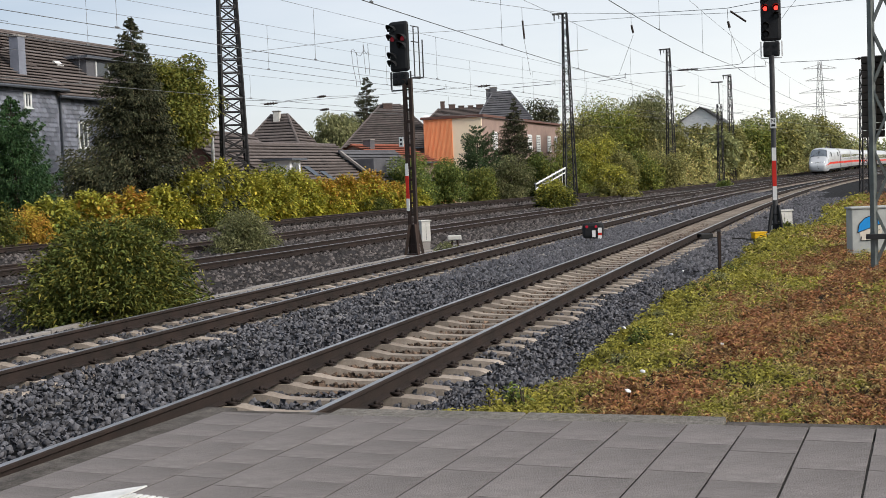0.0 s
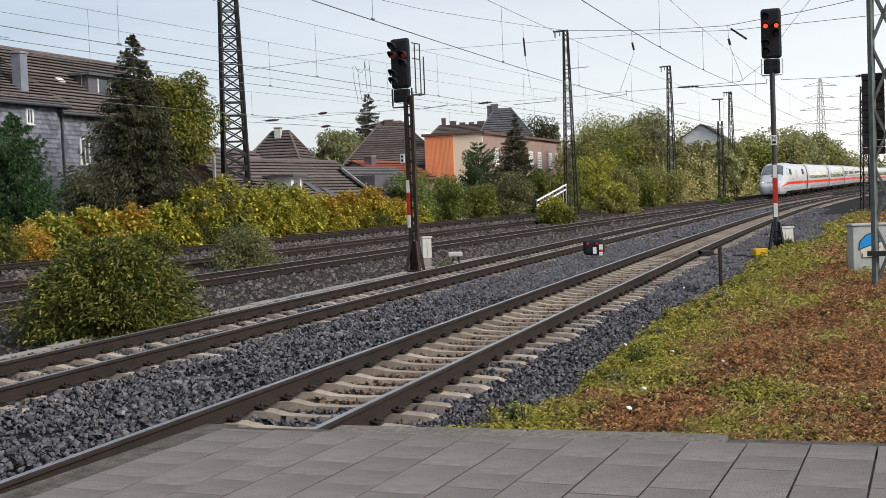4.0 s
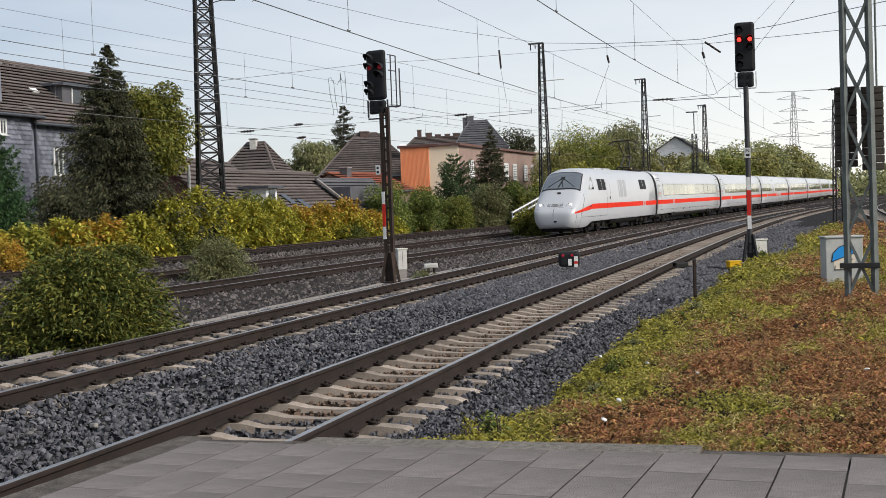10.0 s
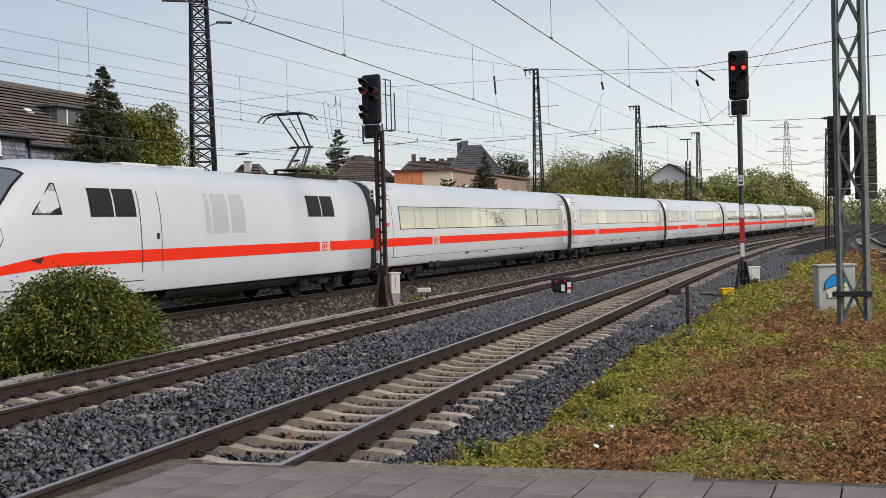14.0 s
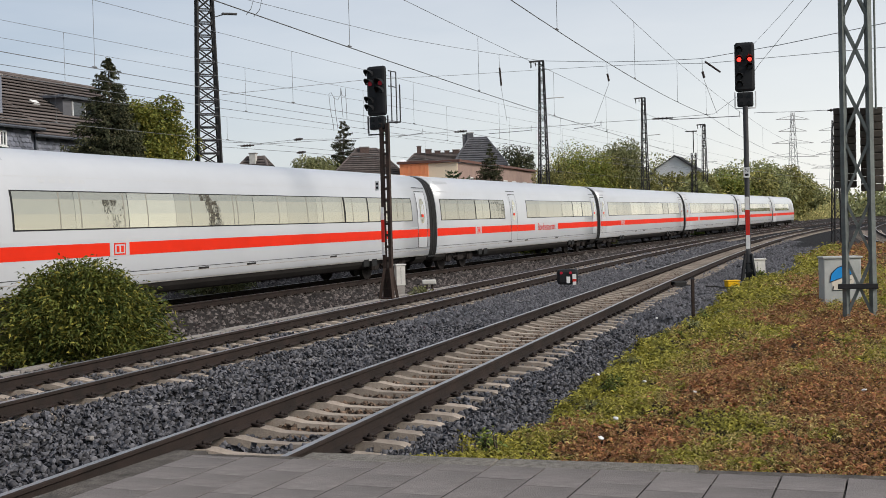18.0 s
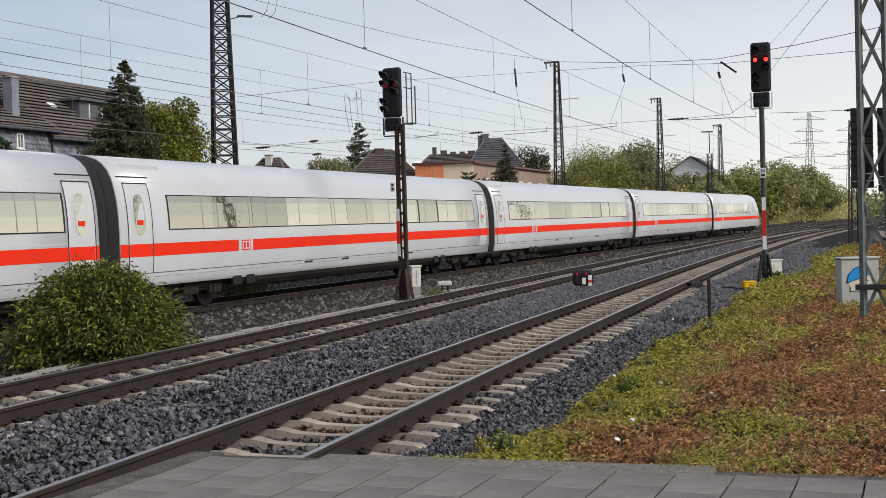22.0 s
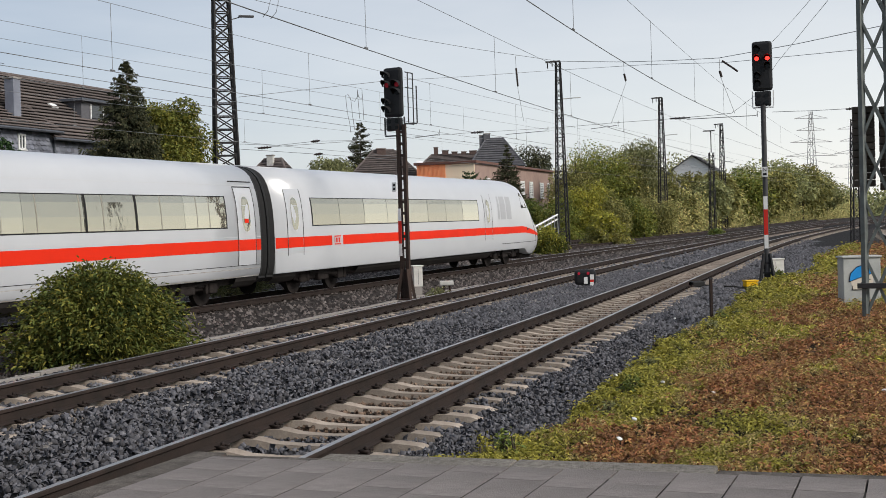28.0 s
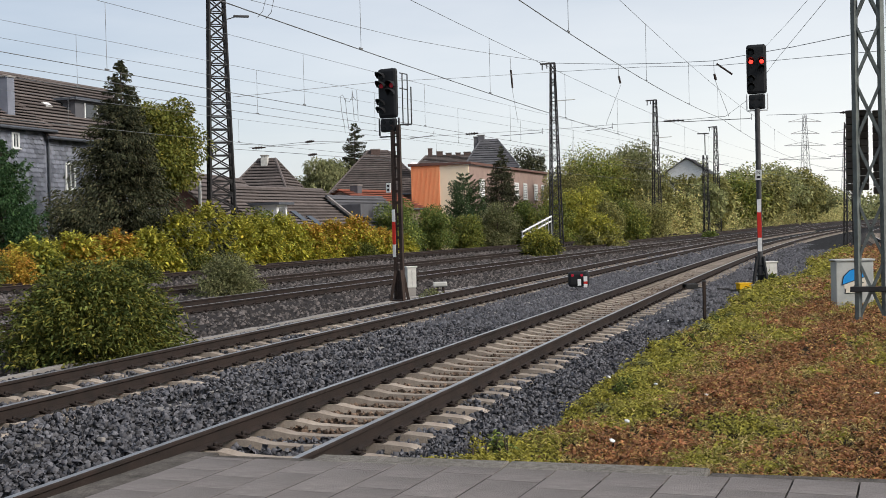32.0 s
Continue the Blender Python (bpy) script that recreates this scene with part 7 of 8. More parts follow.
def house(name, base, yaw, length, depth, eaves, ridge, wall, roof, label, courses=16, hip=0.0, category="house"):
    """A house whose front runs along local x at y = 0, with depth behind it and its ridge along x."""
    hs = thing(name, pose(*base, 0, 0, yaw), label, category, "houses")
    bm = bmesh.new()
    add_box(bm, 0, 0, -0.3, length, depth, eaves)
    part("wall", bm, wall, hs)
    bm = bmesh.new()
    h2 = hip * length
    if hip == 0:
        bm.free()
        for x in (0.02, length - 0.02):
            bm = bmesh.new()
            bm.faces.new([bm.verts.new(q) for q in ((x, 0, eaves), (x, depth, eaves), (x, depth / 2, ridge - 0.05))])
            part("gable", bm, wall, hs)
    else:
        bm.free()
    o = 0.4
    zo = eaves - o * (ridge - eaves) / (depth / 2)
    roof_slope(hs, (-o, -o, zo), (length + o, -o, zo), (length + o - h2 - (o if hip else 0), depth / 2, ridge), (-o + h2 + (o if hip else 0), depth / 2, ridge), courses, roof, "roof_slope", "tiled roof slope")
    roof_slope(hs, (length + o, depth + o, zo), (-o, depth + o, zo), (-o + h2 + (o if hip else 0), depth / 2, ridge), (length + o - h2 - (o if hip else 0), depth / 2, ridge), courses, roof, "roof_slope", "tiled roof slope")
    if hip:
        roof_slope(hs, (-o, depth + o, zo), (-o, -o, zo), (h2, depth / 2, ridge), (h2, depth / 2 + 0.01, ridge), courses, roof, "roof_slope", "hipped roof end")
        roof_slope(hs, (length + o, -o, zo), (length + o, depth + o, zo), (length - h2, depth / 2 + 0.01, ridge), (length - h2, depth / 2, ridge), courses, roof, "roof_slope", "hipped roof end")
    if hip:
        for ex, ey, rx_ in ((-o, -o, h2), (-o, depth + o, h2), (length + o, -o, length - h2), (length + o, depth + o, length - h2)):
            part("hip_ridge", bar((ex, ey, zo + 0.06), (rx_, depth / 2, ridge + 0.06), 0.13, sides=6), roof, hs, "hip tiles")
    part("ridge", bar((h2 if hip else -o, depth / 2, ridge + 0.03), (length - h2 if hip else length + o, depth / 2, ridge + 0.03), 0.12, sides=8), roof, hs, "ridge tiles")
    part("gutter", bar((-o, -o - 0.06, zo - 0.02), (length + o, -o - 0.06, zo - 0.02), 0.09, sides=8), "gutter", hs, "dark gutter")
    return hs


TH = heading(LINE_A, 50.0)      # the street runs along the tracks


def meet(x, off):
    """Where the bearing of x meets the line off metres beside the near track."""
    d = ray_at(x, 420, 1.0)
    a, b = at_a(50, off), at_a(51, off)
    w = (b - a)
    t = (a.x * w.y - a.y * w.x) / (d.x * w.y - d.y * w.x)
    return Vector((d.x * t, d.y * t, -0.5)), math.hypot(d.x * t, d.y * t)


# grey slate house with a dormer
p1, r1 = meet(88, 37.0)
pl, rl = meet(-150, 37.0)
pr_, rr_ = meet(300, 37.0)
e1 = height_at(88, 234, r1)
len1 = (pr_ - p1).length
rg1 = height_at(110, 147, meet(110, 41.75)[1])
house1 = house("slate_house", p1, TH, len1, 9.5, e1, rg1, "slate", "roof_brown", "grey slate-clad house with a brown tiled roof", 18)
zl = height_at(88, 224, r1)
rg0 = height_at(0, 137, meet(0, 41.9)[1])
house0 = house("slate_house", pl, TH, (p1 - pl).length - 0.05, 9.8, zl, rg0, "slate", "roof_brown", "grey slate-clad house wing with a brown roof", 18)
# slate shingles on both fronts
for hs, ln_, ez in ((house1, len1, e1), (house0, (p1 - pl).length, zl)):
    V, F = [], []
    rnd = random.Random(3)
    row, z = 0, 0.2
    x_from = 0.0 if hs is house1 else max(0.0, ln_ - 9.0)
    while z < ez - 0.2:
        x = x_from + (0.17 if row % 2 else 0.0)
        while x < ln_ - 0.35:
            k = len(V)
            t = rnd.uniform(0.0, 0.012)
            V += [(x + 0.01, -0.06 - t, z + 0.06), (x + 0.17, -0.075 - t, z), (x + 0.33, -0.06 - t, z + 0.06), (x + 0.33, -0.008, z + 0.33), (x + 0.01, -0.008, z + 0.33)]
            F.append((k, k + 1, k + 2, k + 3, k + 4))
            x += 0.34
        z += 0.26
        row += 1
    raw("shingles", V, F, "slate", hs, "rows of grey slate shingles")["kind"] = "stuff"
part("downpipe", bar((0.0, -0.12, 0.0), (0.0, -0.12, e1), 0.06, sides=8), "gutter", house1, "dark downpipe")


def hx(hs, x, off=37.0):
    """Local x on a house front by bearing."""
    return (hs.matrix_world.inverted() @ meet(x, off)[0]).x


for hs, x, y0, y1, w in ((house1, 126, 335, 290, 0.8), (house1, 178, 325, 296, 0.7), (house0, 31, 262, 236, 0.5)):
    q, r = meet(x, 37.0)
    window(hs, Matrix.Translation((hx(hs, x), -0.05, height_at(x, y0, r))), w, height_at(x, y1, r) - height_at(x, y0, r))
# dormer and chimney
d0_, d1_ = hx(house1, 128, 39.0), hx(house1, 192, 39.0)
dz = height_at(165, 222, meet(165, 38.6)[1])
dt = height_at(165, 181, meet(165, 38.6)[1])
dm = part("dormer", box(d0_, 1.5, dz, d1_, 4.6, dt, 0.02), "roof_slate", house1, "dark box dormer")
part("dormer_roof", box(d0_ - 0.3, 1.2, dt - 0.02, d1_ + 0.3, 4.6, dt + 0.16, 0.02), "gutter", dm)
for k in range(2):
    wx = d0_ + 0.95 + (d1_ - d0_ - 1.2) * 0.5 * k
    w = part("dormer_window", box(wx, 1.46, dz + 0.45, wx + (d1_ - d0_) * 0.3, 1.5, dt - 0.2), "pane", dm)
    part("frame", box(wx - 0.08, 1.43, dz + 0.38, wx, 1.49, dt - 0.13), "window_frame", w)
part("side_window", box(d1_, 1.9, dz + 0.4, d1_ + 0.04, 2.7, dt - 0.25), "window_frame", dm)
cx_ = hx(house0, 20, 37.9)
chm = chimney(house0, cx_, 0.9, zl - 0.3, height_at(20, 138, meet(20, 37.9)[1]), 0.6, "slate")
k = part("skylight", box(-0.3, -0.22, 0, 0.3, 0.22, 0.09, 0.01), "window_frame", house1, "small pale roof window")
k.matrix_basis = pose(hx(house1, 90, 39.3), 2.3, e1 + (rg1 - e1) * 2.3 / 4.75 + 0.06, math.degrees(math.atan2(rg1 - e1, 4.75)), 0, 0)
bm = bmesh.new()
ax_ = hx(house0, 15) + 0.8
add_bar(bm, (ax_, 2.0, rg0 - 0.6), (ax_, 2.0, rg0 + 2.6), 0.025)
for k, w in enumerate((1.3, 0.5, 0.5)):
    add_bar(bm, (ax_ - w, 2.0, rg0 + 0.3 + 0.8 * k), (ax_ + w, 2.0, rg0 + 0.3 + 0.8 * k), 0.014)
part("aerial", bm, "gutter", house0, "thin roof aerial")

# the terrace of low brown roofs beyond the hedge
def roof_at(x0, x1, d, y_ridge, y_eaves, depth, wall, roof, label, yaw=TH, hip=0.0, courses=14, name="row_house"):
    a, b = ground_at(x0, d), ground_at(x1, d)
    L_ = (b - a).length
    ez, rz = height_at((x0 + x1) / 2, y_eaves, d), height_at((x0 + x1) / 2, y_ridge, d + depth / 2)
    return house(name, a, yaw, L_, depth, ez, rz, wall, roof, label, courses, hip)


def house_ridge(x1, y1, d1, x2, y2, d2, depth, drop, wall, roof, label, courses=14, hip=0.0, name="row_house"):
    """A house by the two ends of its ridge, which are given by bearing, rise and distance."""
    a, b = ray_at(x1, y1, d1), ray_at(x2, y2, d2)
    yaw = math.atan2(b.y - a.y, b.x - a.x)
    rz = (a.z + b.z) / 2 + 0.5
    base = Vector((a.x + math.sin(yaw) * depth / 2, a.y - math.cos(yaw) * depth / 2, -0.5))
    return house(name, base, math.degrees(yaw), math.hypot(b.x - a.x, b.y - a.y), depth, rz - drop, rz, wall, roof, label, courses, hip)


r3 = house_ridge(372, 328, 88, 566, 339, 102, 11.0, 3.9, "render_white", "roof_brown", "row house with a long brown tiled roof and skylights", 17)
def on_roof(hs, x, y, d, lift=0.0):
    """Local place on a house by bearing, rise and distance."""
    q = hs.matrix_world.inverted() @ ray_at(x, y, d)
    return q.x, q.y, q.z + lift


q = on_roof(r3, 500, 398, 88)
d3 = part("dormer", box(q[0] - 0.75, q[1], q[2], q[0] + 0.75, q[1] + 2.6, q[2] + 1.5, 0.02), "render_white", r3, "small pale dormer")
part("dormer_window", box(q[0] - 0.4, q[1] - 0.06, q[2] + 0.25, q[0] + 0.4, q[1] + 0.02, q[2] + 1.25), "pane", d3)
part("dormer_roof", box(q[0] - 1.1, q[1] - 0.4, q[2] + 1.45, q[0] + 1.1, q[1] + 2.9, q[2] + 1.62), "gutter", d3)
sl3 = math.degrees(math.atan2(3.9, 5.5))
for x, y, d in ((528, 375, 92), (556, 376, 93)):
    q = on_roof(r3, x, y, d)
    zr = 0.0
    k = part("skylight", box(-0.4, -0.65, 0, 0.4, 0.65, 0.1, 0.01), "pane", r3, "roof window")
    ez = [c for c in r3.children if c.name.startswith("wall")][0].dimensions.z - 0.3
    k.matrix_basis = pose(q[0], q[1], ez + 3.9 * q[1] / 5.5 + 0.1, sl3, 0, 0)
r4 = house_ridge(582, 346, 100, 672, 353, 107, 9.0, 3.2, "render_white", "roof_slate", "row house with a grey roof and white verge boards", 12)
vg_ = part("verge", box(-0.14, -0.3, -0.06, 0.12, 5.8, 0.12), "concrete", r4, "broad pale verge board")
vg_.matrix_basis = pose(-0.42, -0.35, [c for c in r4.children if c.name.startswith("wall")][0].dimensions.z - 0.3 - 0.2, math.degrees(math.atan2(3.2, 4.5)), 0, 0)
q = on_roof(r4, 650, 385, 99)
part("dormer", box(q[0] - 1.0, q[1], q[2], q[0] + 1.0, q[1] + 2.8, q[2] + 1.1, 0.02), "roof_slate", r4, "grey box dormer")
r5 = roof_at(402, 512, 112, 284, 345, 8.0, "render_white", "roof_brown", "house with a brown hipped roof and a tall pale chimney", -8, 0.36, 13)
chimney(r5, 2.75, 3.4, height_at(455, 320, 112), height_at(455, 274, 112), 0.6, "off_white")
chimney(r5, 4.2, 5.5, height_at(515, 335, 112) - 1, height_at(515, 316, 112), 0.8, "brick_red")
r6 = roof_at(588, 764, 128, 268, 338, 9.0, "brick", "roof_brown", "large house with a steep dark brown roof and chimneys", 6, 0.40, 20)
chimney(r6, 5.0, 4.4, height_at(672, 300, 130), height_at(672, 263, 130), 1.0, "brick_dark")
chimney(r6, 6.9, 4.6, height_at(716, 320, 130), height_at(716, 266, 130), 0.7, "brick_dark")
bm = box(6.4, 0.6, height_at(700, 342, 128), 7.9, 2.5, height_at(700, 322, 128), 0.02)
part("dormer", bm, "roof_brown", r6, "dormer with two windows")
for k in range(2):
    part("dormer_window", box(6.5 + 0.75 * k, 0.55, height_at(700, 339, 128), 7.05 + 0.75 * k, 0.62, height_at(700, 326, 128)), "pane", r6)
bmd = bmesh.new()
bmesh.ops.create_cone(bmd, cap_ends=True, segments=18, radius1=0.55, radius2=0.1, depth=0.2)
dish = part("satellite_dish", bmd, "render_white", r6, "white satellite dish")
dish.matrix_basis = pose(9.0, 0.9, height_at(738, 293, 128), 75, 0, 20)
r7 = house_ridge(296, 300, 82, 424, 322, 98, 9.0, 4.2, "red_fascia", "roof_brown", "low house with a brown roof behind the mast", 14)
vp = thing("vent_pole", Matrix.Translation(ground_at(356, 74)), "white steel vent pole behind the hedge", "pole")
part("pole", bar((0, 0, 0), (0, 0, height_at(357, 320, 74)), 0.10), "white_paint", vp)
r8 = house_ridge(602, 333, 112, 690, 344, 120, 7.0, 1.6, "brick", "roof_red", "low house with a red tiled roof", 9)
chimney(r8, 2.0, 3.0, height_at(637, 350, 112), height_at(637, 328, 112), 0.8, "roof_slate")

# orange and brown flat-roofed building
cc = ground_at(833, 118)
ocl = thing("flat_roof_building", pose(*cc, 0, 0, TH), "flat-roofed brown brick building with an orange and cream end wall", "building", "houses")
HB = height_at(833, 290, 118)
LB = (ground_at(972, 149) - cc).length
part("wall", box(0, 0, -0.3, LB, 5.95, HB, 0.02), "brick", ocl, "brown brick long wall")
part("end_wall", box(-0.12, 0.0, 0.0, -0.003, 5.9, HB - 0.05), "cream", ocl, "cream end wall")
w0 = 3.0
part("end_cladding_base", box(-0.16, w0, 0.0, -0.125, 6.0, HB - 0.05), "orange", ocl, "orange cladding sheet")
bm = bmesh.new()
for i in range(22):
    y = w0 + 0.02 + i * 0.135
    add_box(bm, -0.2, y, 0.0, -0.15, y + 0.07, HB - 0.06)
part("end_cladding", bm, "orange", ocl, "orange corrugated cladding ribs")["kind"] = "stuff"
part("fascia", box(-0.35, -0.3, HB - 0.05, LB + 0.3, 6.25, HB + 0.20, 0.02), "red_fascia", ocl, "red-brown roof edge")
for i, x in enumerate((854, 916, 931, 950, 963)):
    t = (x - 833) / 139.0
    dd = 118 + 31 * t
    lx_ = (Matrix(ocl.matrix_world).inverted() @ ground_at(x, 118 / (1 - t * (1 - 118 / 149)))).x
    window(ocl, Matrix.Translation((lx_, -0.06, HB - 3.2)), 1.5, 1.75, shutter=i != 4)
b7 = roof_at(744, 850, 165, 276, 292, 9.0, "brick", "roof_brown", "house roof with chimneys behind the flat building", 0, 0.12, 8)
for k in range(5):
    chimney(b7, 1.6 + 1.3 * k, 4.5, height_at(790, 280, 168), height_at(790, (262, 268, 271, 271, 270)[k], 168), (0.6, 0.9, 0.8, 0.7, 1.0)[k], "brick_dark")
b8 = roof_at(828, 916, 158, 248, 292, 9.0, "roof_slate", "roof_slate", "house with a steep dark slate roof and a chimney", 0, 0.33, 12)
chimney(b8, 2.2, 4.5, height_at(850, 262, 160), height_at(850, 238, 160), 0.9, "roof_slate")
chimney(b8, 1.5, 4.5, height_at(838, 280, 160), height_at(838, 241, 160), 0.6, "roof_slate")
b9 = house("row_house", ground_at(1250, 186), 70, 9.0, 5.6, height_at(1225, 302, 186), height_at(1225, 281, 188), "render_white", "roof_slate", "white gabled house on the slope", 8)
b10 = house("row_house", ground_at(1196, 160), 100, 7.0, 2.8, height_at(1180, 332, 160), height_at(1180, 311, 160), "render_white", "roof_slate", "small white house with a grey roof on the slope", 8)

# stair railing in the bushes
ra, rb = ray_at(924, 411, 86), ray_at(976, 383, 90)
rl_ = thing("stair_railing", Matrix.Translation(ground_at(950, 88)), "pale metal stair railing going down in the bushes", "railing")
o_ = ground_at(950, 88)
ra, rb = ra - o_, rb - o_
for k in range(10):
    q = ra.lerp(rb, k / 9)
    part("baluster", bar((q.x, q.y, 0.2), (q.x, q.y, q.z), 0.035), "box_grey", rl_)
for dy, dz in ((0.0, 0.0), (0.1, -0.35)):
    part("handrail", bar((ra.x, ra.y + dy, ra.z + dz), (rb.x, rb.y + dy, rb.z + dz), 0.06), "window_frame", rl_)
for k in range(7):
    q = ra.lerp(rb, (k + 0.5) / 7)
    part("tread", box(q.x - 0.17, q.y + 0.1, q.z - 0.08, q.x + 0.17, q.y + 1.5, q.z + 0.02, 0.01), "box_grey", rl_, "pale grating tread")

# far pylons
def pylon(x, d, ytop):
    h = height_at(x, ytop, d)
    py = lattice("power_pylon", ground_at(x, d), 4.6, 1.0, 4.6, h, 3.4, "pylon", "tall grey power pylon far behind the trees", 8, 0.10, 0.05, "power pylons")
    for w, drop in ((7.2, 2.9), (6.2, 7.8), (9.0, 12.7), (11.2, 18.3)):
        z = h - drop * d / 520
        bm = bmesh.new()
        add_bar(bm, (-w, 0, z), (w, 0, z), 0.13)
        add_bar(bm, (-w, 0, z), (0, 0, z + 1.6), 0.09)
        add_bar(bm, (w, 0, z), (0, 0, z + 1.6), 0.09)
        part("cross_arm", bm, "pylon", py)
    return py


pylon(1428, 520, 203)
pylon(1500, 600, 222)

# ---------------------------------------------------------------- loose ballast
def stones(name, P, size, mat, label, parent=None):
    """Angular stones: jittered, turned blocks; where they lie far off, four-cornered shards."""
    n = len(P)
    if size > 0.06:
        C = np.array([(-0.6, -0.45, -0.3), (0.62, -0.4, -0.3), (0.0, 0.65, -0.3), (0.0, -0.05, 0.42)]) + RNG.normal(size=(n, 4, 3)) * 0.13
        a = RNG.uniform(0, 6.283, n)
        ca, sa = np.cos(a)[:, None], np.sin(a)[:, None]
        C = np.stack([C[:, :, 0] * ca - C[:, :, 1] * sa, C[:, :, 0] * sa + C[:, :, 1] * ca, C[:, :, 2]], -1)
        C = C * (size * RNG.uniform(0.7, 1.4, n))[:, None, None] + P[:, None, :]
        F = (np.array([(0, 1, 3), (1, 2, 3), (2, 0, 3)])[None] + 4 * np.arange(n)[:, None, None]).reshape(-1, 3)
        return tagged(raw(name, C.reshape(-1, 3), F, mat, parent), label, "ballast", kind="stuff")
    base = np.array([(-1, -1, -1), (1, -1, -1), (1, 1, -1), (-1, 1, -1), (-1, -1, 1), (1, -1, 1), (1, 1, 1), (-1, 1, 1)], dtype=float) * 0.5
    V = np.repeat(base[None], n, 0) * RNG.uniform(0.5, 1.3, (n, 1, 3)) + RNG.normal(size=(n, 8, 3)) * 0.12
    V[:, :, 2] *= 0.6
    V[:, 4:, :2] *= RNG.uniform(0.3, 0.8, (n, 1, 1))
    q = RNG.normal(size=(n, 4))
    q[:, 0] += 1.7
    q /= np.linalg.norm(q, axis=1)[:, None]
    w, x, y, z = q.T
    Rm = np.stack([np.stack([1 - 2 * (y * y + z * z), 2 * (x * y - z * w), 2 * (x * z + y * w)], -1), np.stack([2 * (x * y + z * w), 1 - 2 * (x * x + z * z), 2 * (y * z - x * w)], -1),
                   np.stack([2 * (x * z - y * w), 2 * (y * z + x * w), 1 - 2 * (x * x + y * y)], -1)], 1)
    V = np.einsum("nij,nkj->nki", Rm, V) * (np.broadcast_to(size, (n,)) * RNG.uniform(0.6, 1.35, n))[:, None, None] + P[:, None, :]
    f = np.array([(4, 5, 6, 7), (0, 1, 5, 4), (1, 2, 6, 5), (2, 3, 7, 6), (3, 0, 4, 7)])
    F = (f[None] + 8 * np.arange(n)[:, None, None]).reshape(-1, 4)
    ob = raw(name, V.reshape(-1, 3), F, mat, parent)
    return tagged(ob, label, "ballast", kind="stuff")


def ballast_field(ln, rise, s0, s1, o0, o1, per_m2, size, mat, label, top, keep=None):
    n = int((s1 - s0) * (o1 - o0) * per_m2)
    s, o = RNG.uniform(s0, s1, n), RNG.uniform(o0, o1, n)
    z = top(s, o)
    if keep is not None:
        k = keep(s, o)
        s, o, z = s[k], o[k], z[k]
    x, y = on(ln, s, o)
    P = np.c_[x, y, rise(s) + z + size * RNG.uniform(-1.0, 0.55, len(s))]
    return stones("ballast_stones", P, size, mat, label)


def strip_edge(s):
    return np.interp(s, [6.9, 9.5, 11.5, 13.0, 19.5, 26, 37, 41, 45, 56, 60, 64, 80, 95], [-1.35, -1.45, -1.75, -2.15, -2.15, -2.6, -2.55, -2.9, -4.0, -4.1, -3.5, -4.2, -5.0, -5.6])


def top_a(s, o):
    """Height of the ballast beside and between the near tracks."""
    z = np.interp(o, [-3.0, -2.1, -1.5, -1.25, -0.9, 0, 0.9, 1.3, 1.9, 2.3, 3.2, 3.55, 3.72, 5.8, 6.2, 7.0, 8.4], [-0.50, -0.32, -0.22, -0.235, -0.24, -0.262, -0.24, -0.22, -0.18, -0.20, -0.20, -0.195, -0.25, -0.25, -0.22, -0.32, -0.50])
    return z + 0.035 * np.sin(s * 2.1 + o * 3.0) * np.sin(s * 0.9 - o * 1.7)


def clear_a(s, o):
    """Off the rails and, between the rails, off the sleepers."""
    rail = (np.abs(np.abs(o) - 0.7525) > 0.11) & (np.abs(np.abs(o - 4.67) - 0.7525) > 0.11)
    dev = (o > -1.5) & (o < 1.3)
    ph = ((s - 6.9) / 0.6047) % 1.0
    sl = (ph > 0.24) & (ph < 0.76)
    inside = np.abs(o) < 1.22
    strip = ~((o > 2.45) & (o < 3.0) & (RNG.random(len(o)) < 0.45))
    thin = ~(inside & (s > 11.5) & (np.abs(o) < 0.66))
    return rail & (~inside | sl) & strip & thin


ballast_field(LINE_A, rise_a, 2.0, 15, -1.25, 8.2, 380, 0.049, "stone", "dark blue-grey crushed ballast stones round the near tracks", top_a, clear_a)
ballast_field(LINE_A, rise_a, 15, 24, -1.25, 8.2, 330, 0.051, "stone", "dark blue-grey crushed ballast stones round the near tracks", top_a, clear_a)
ballast_field(LINE_A, rise_a, 6.6, 24, -2.7, -1.25, 640, 0.038, "stone", "fine dark grey ballast stones along the planted strip", top_a, clear_a)
ballast_field(LINE_A, rise_a, 24, 50, -2.7, 8.2, 170, 0.066, "stone", "dark grey crushed ballast stones further along the tracks", top_a, clear_a)
ballast_field(LINE_A, rise_a, 50, 95, -2.7, 8.2, 28, 0.12, "stone", "dark grey crushed ballast stones far along the tracks", top_a, clear_a)


ballast_field(LINE_A, rise_a, 11.5, 48, -0.64, 0.64, 420, 0.044, "stone_rust", "rust-brown ballast stones between the near rails", lambda s, o: np.full(len(s), -0.268), lambda s, o: np.abs(((s - 6.9) / 0.6047) % 1.0 - 0.5) < 0.22)

ballast_field(LINE_A, rise_a, 38, 80, -4.3, -2.3, 34, 0.10, "stone", "dark grey stones on the gravel shoulder", lambda s, o: np.full(len(s), -0.27), lambda s, o: o > strip_edge(s) + 0.1)


def top_b(s, o):
    return np.interp(o, [-6.0, -4.0, -2.2, -1.5, 1.5, 2.6, 4.2, 7.0, 8.5], [-0.58, -0.41, -0.29, -0.20, -0.20, -0.26, -0.20, -0.20, -0.30])


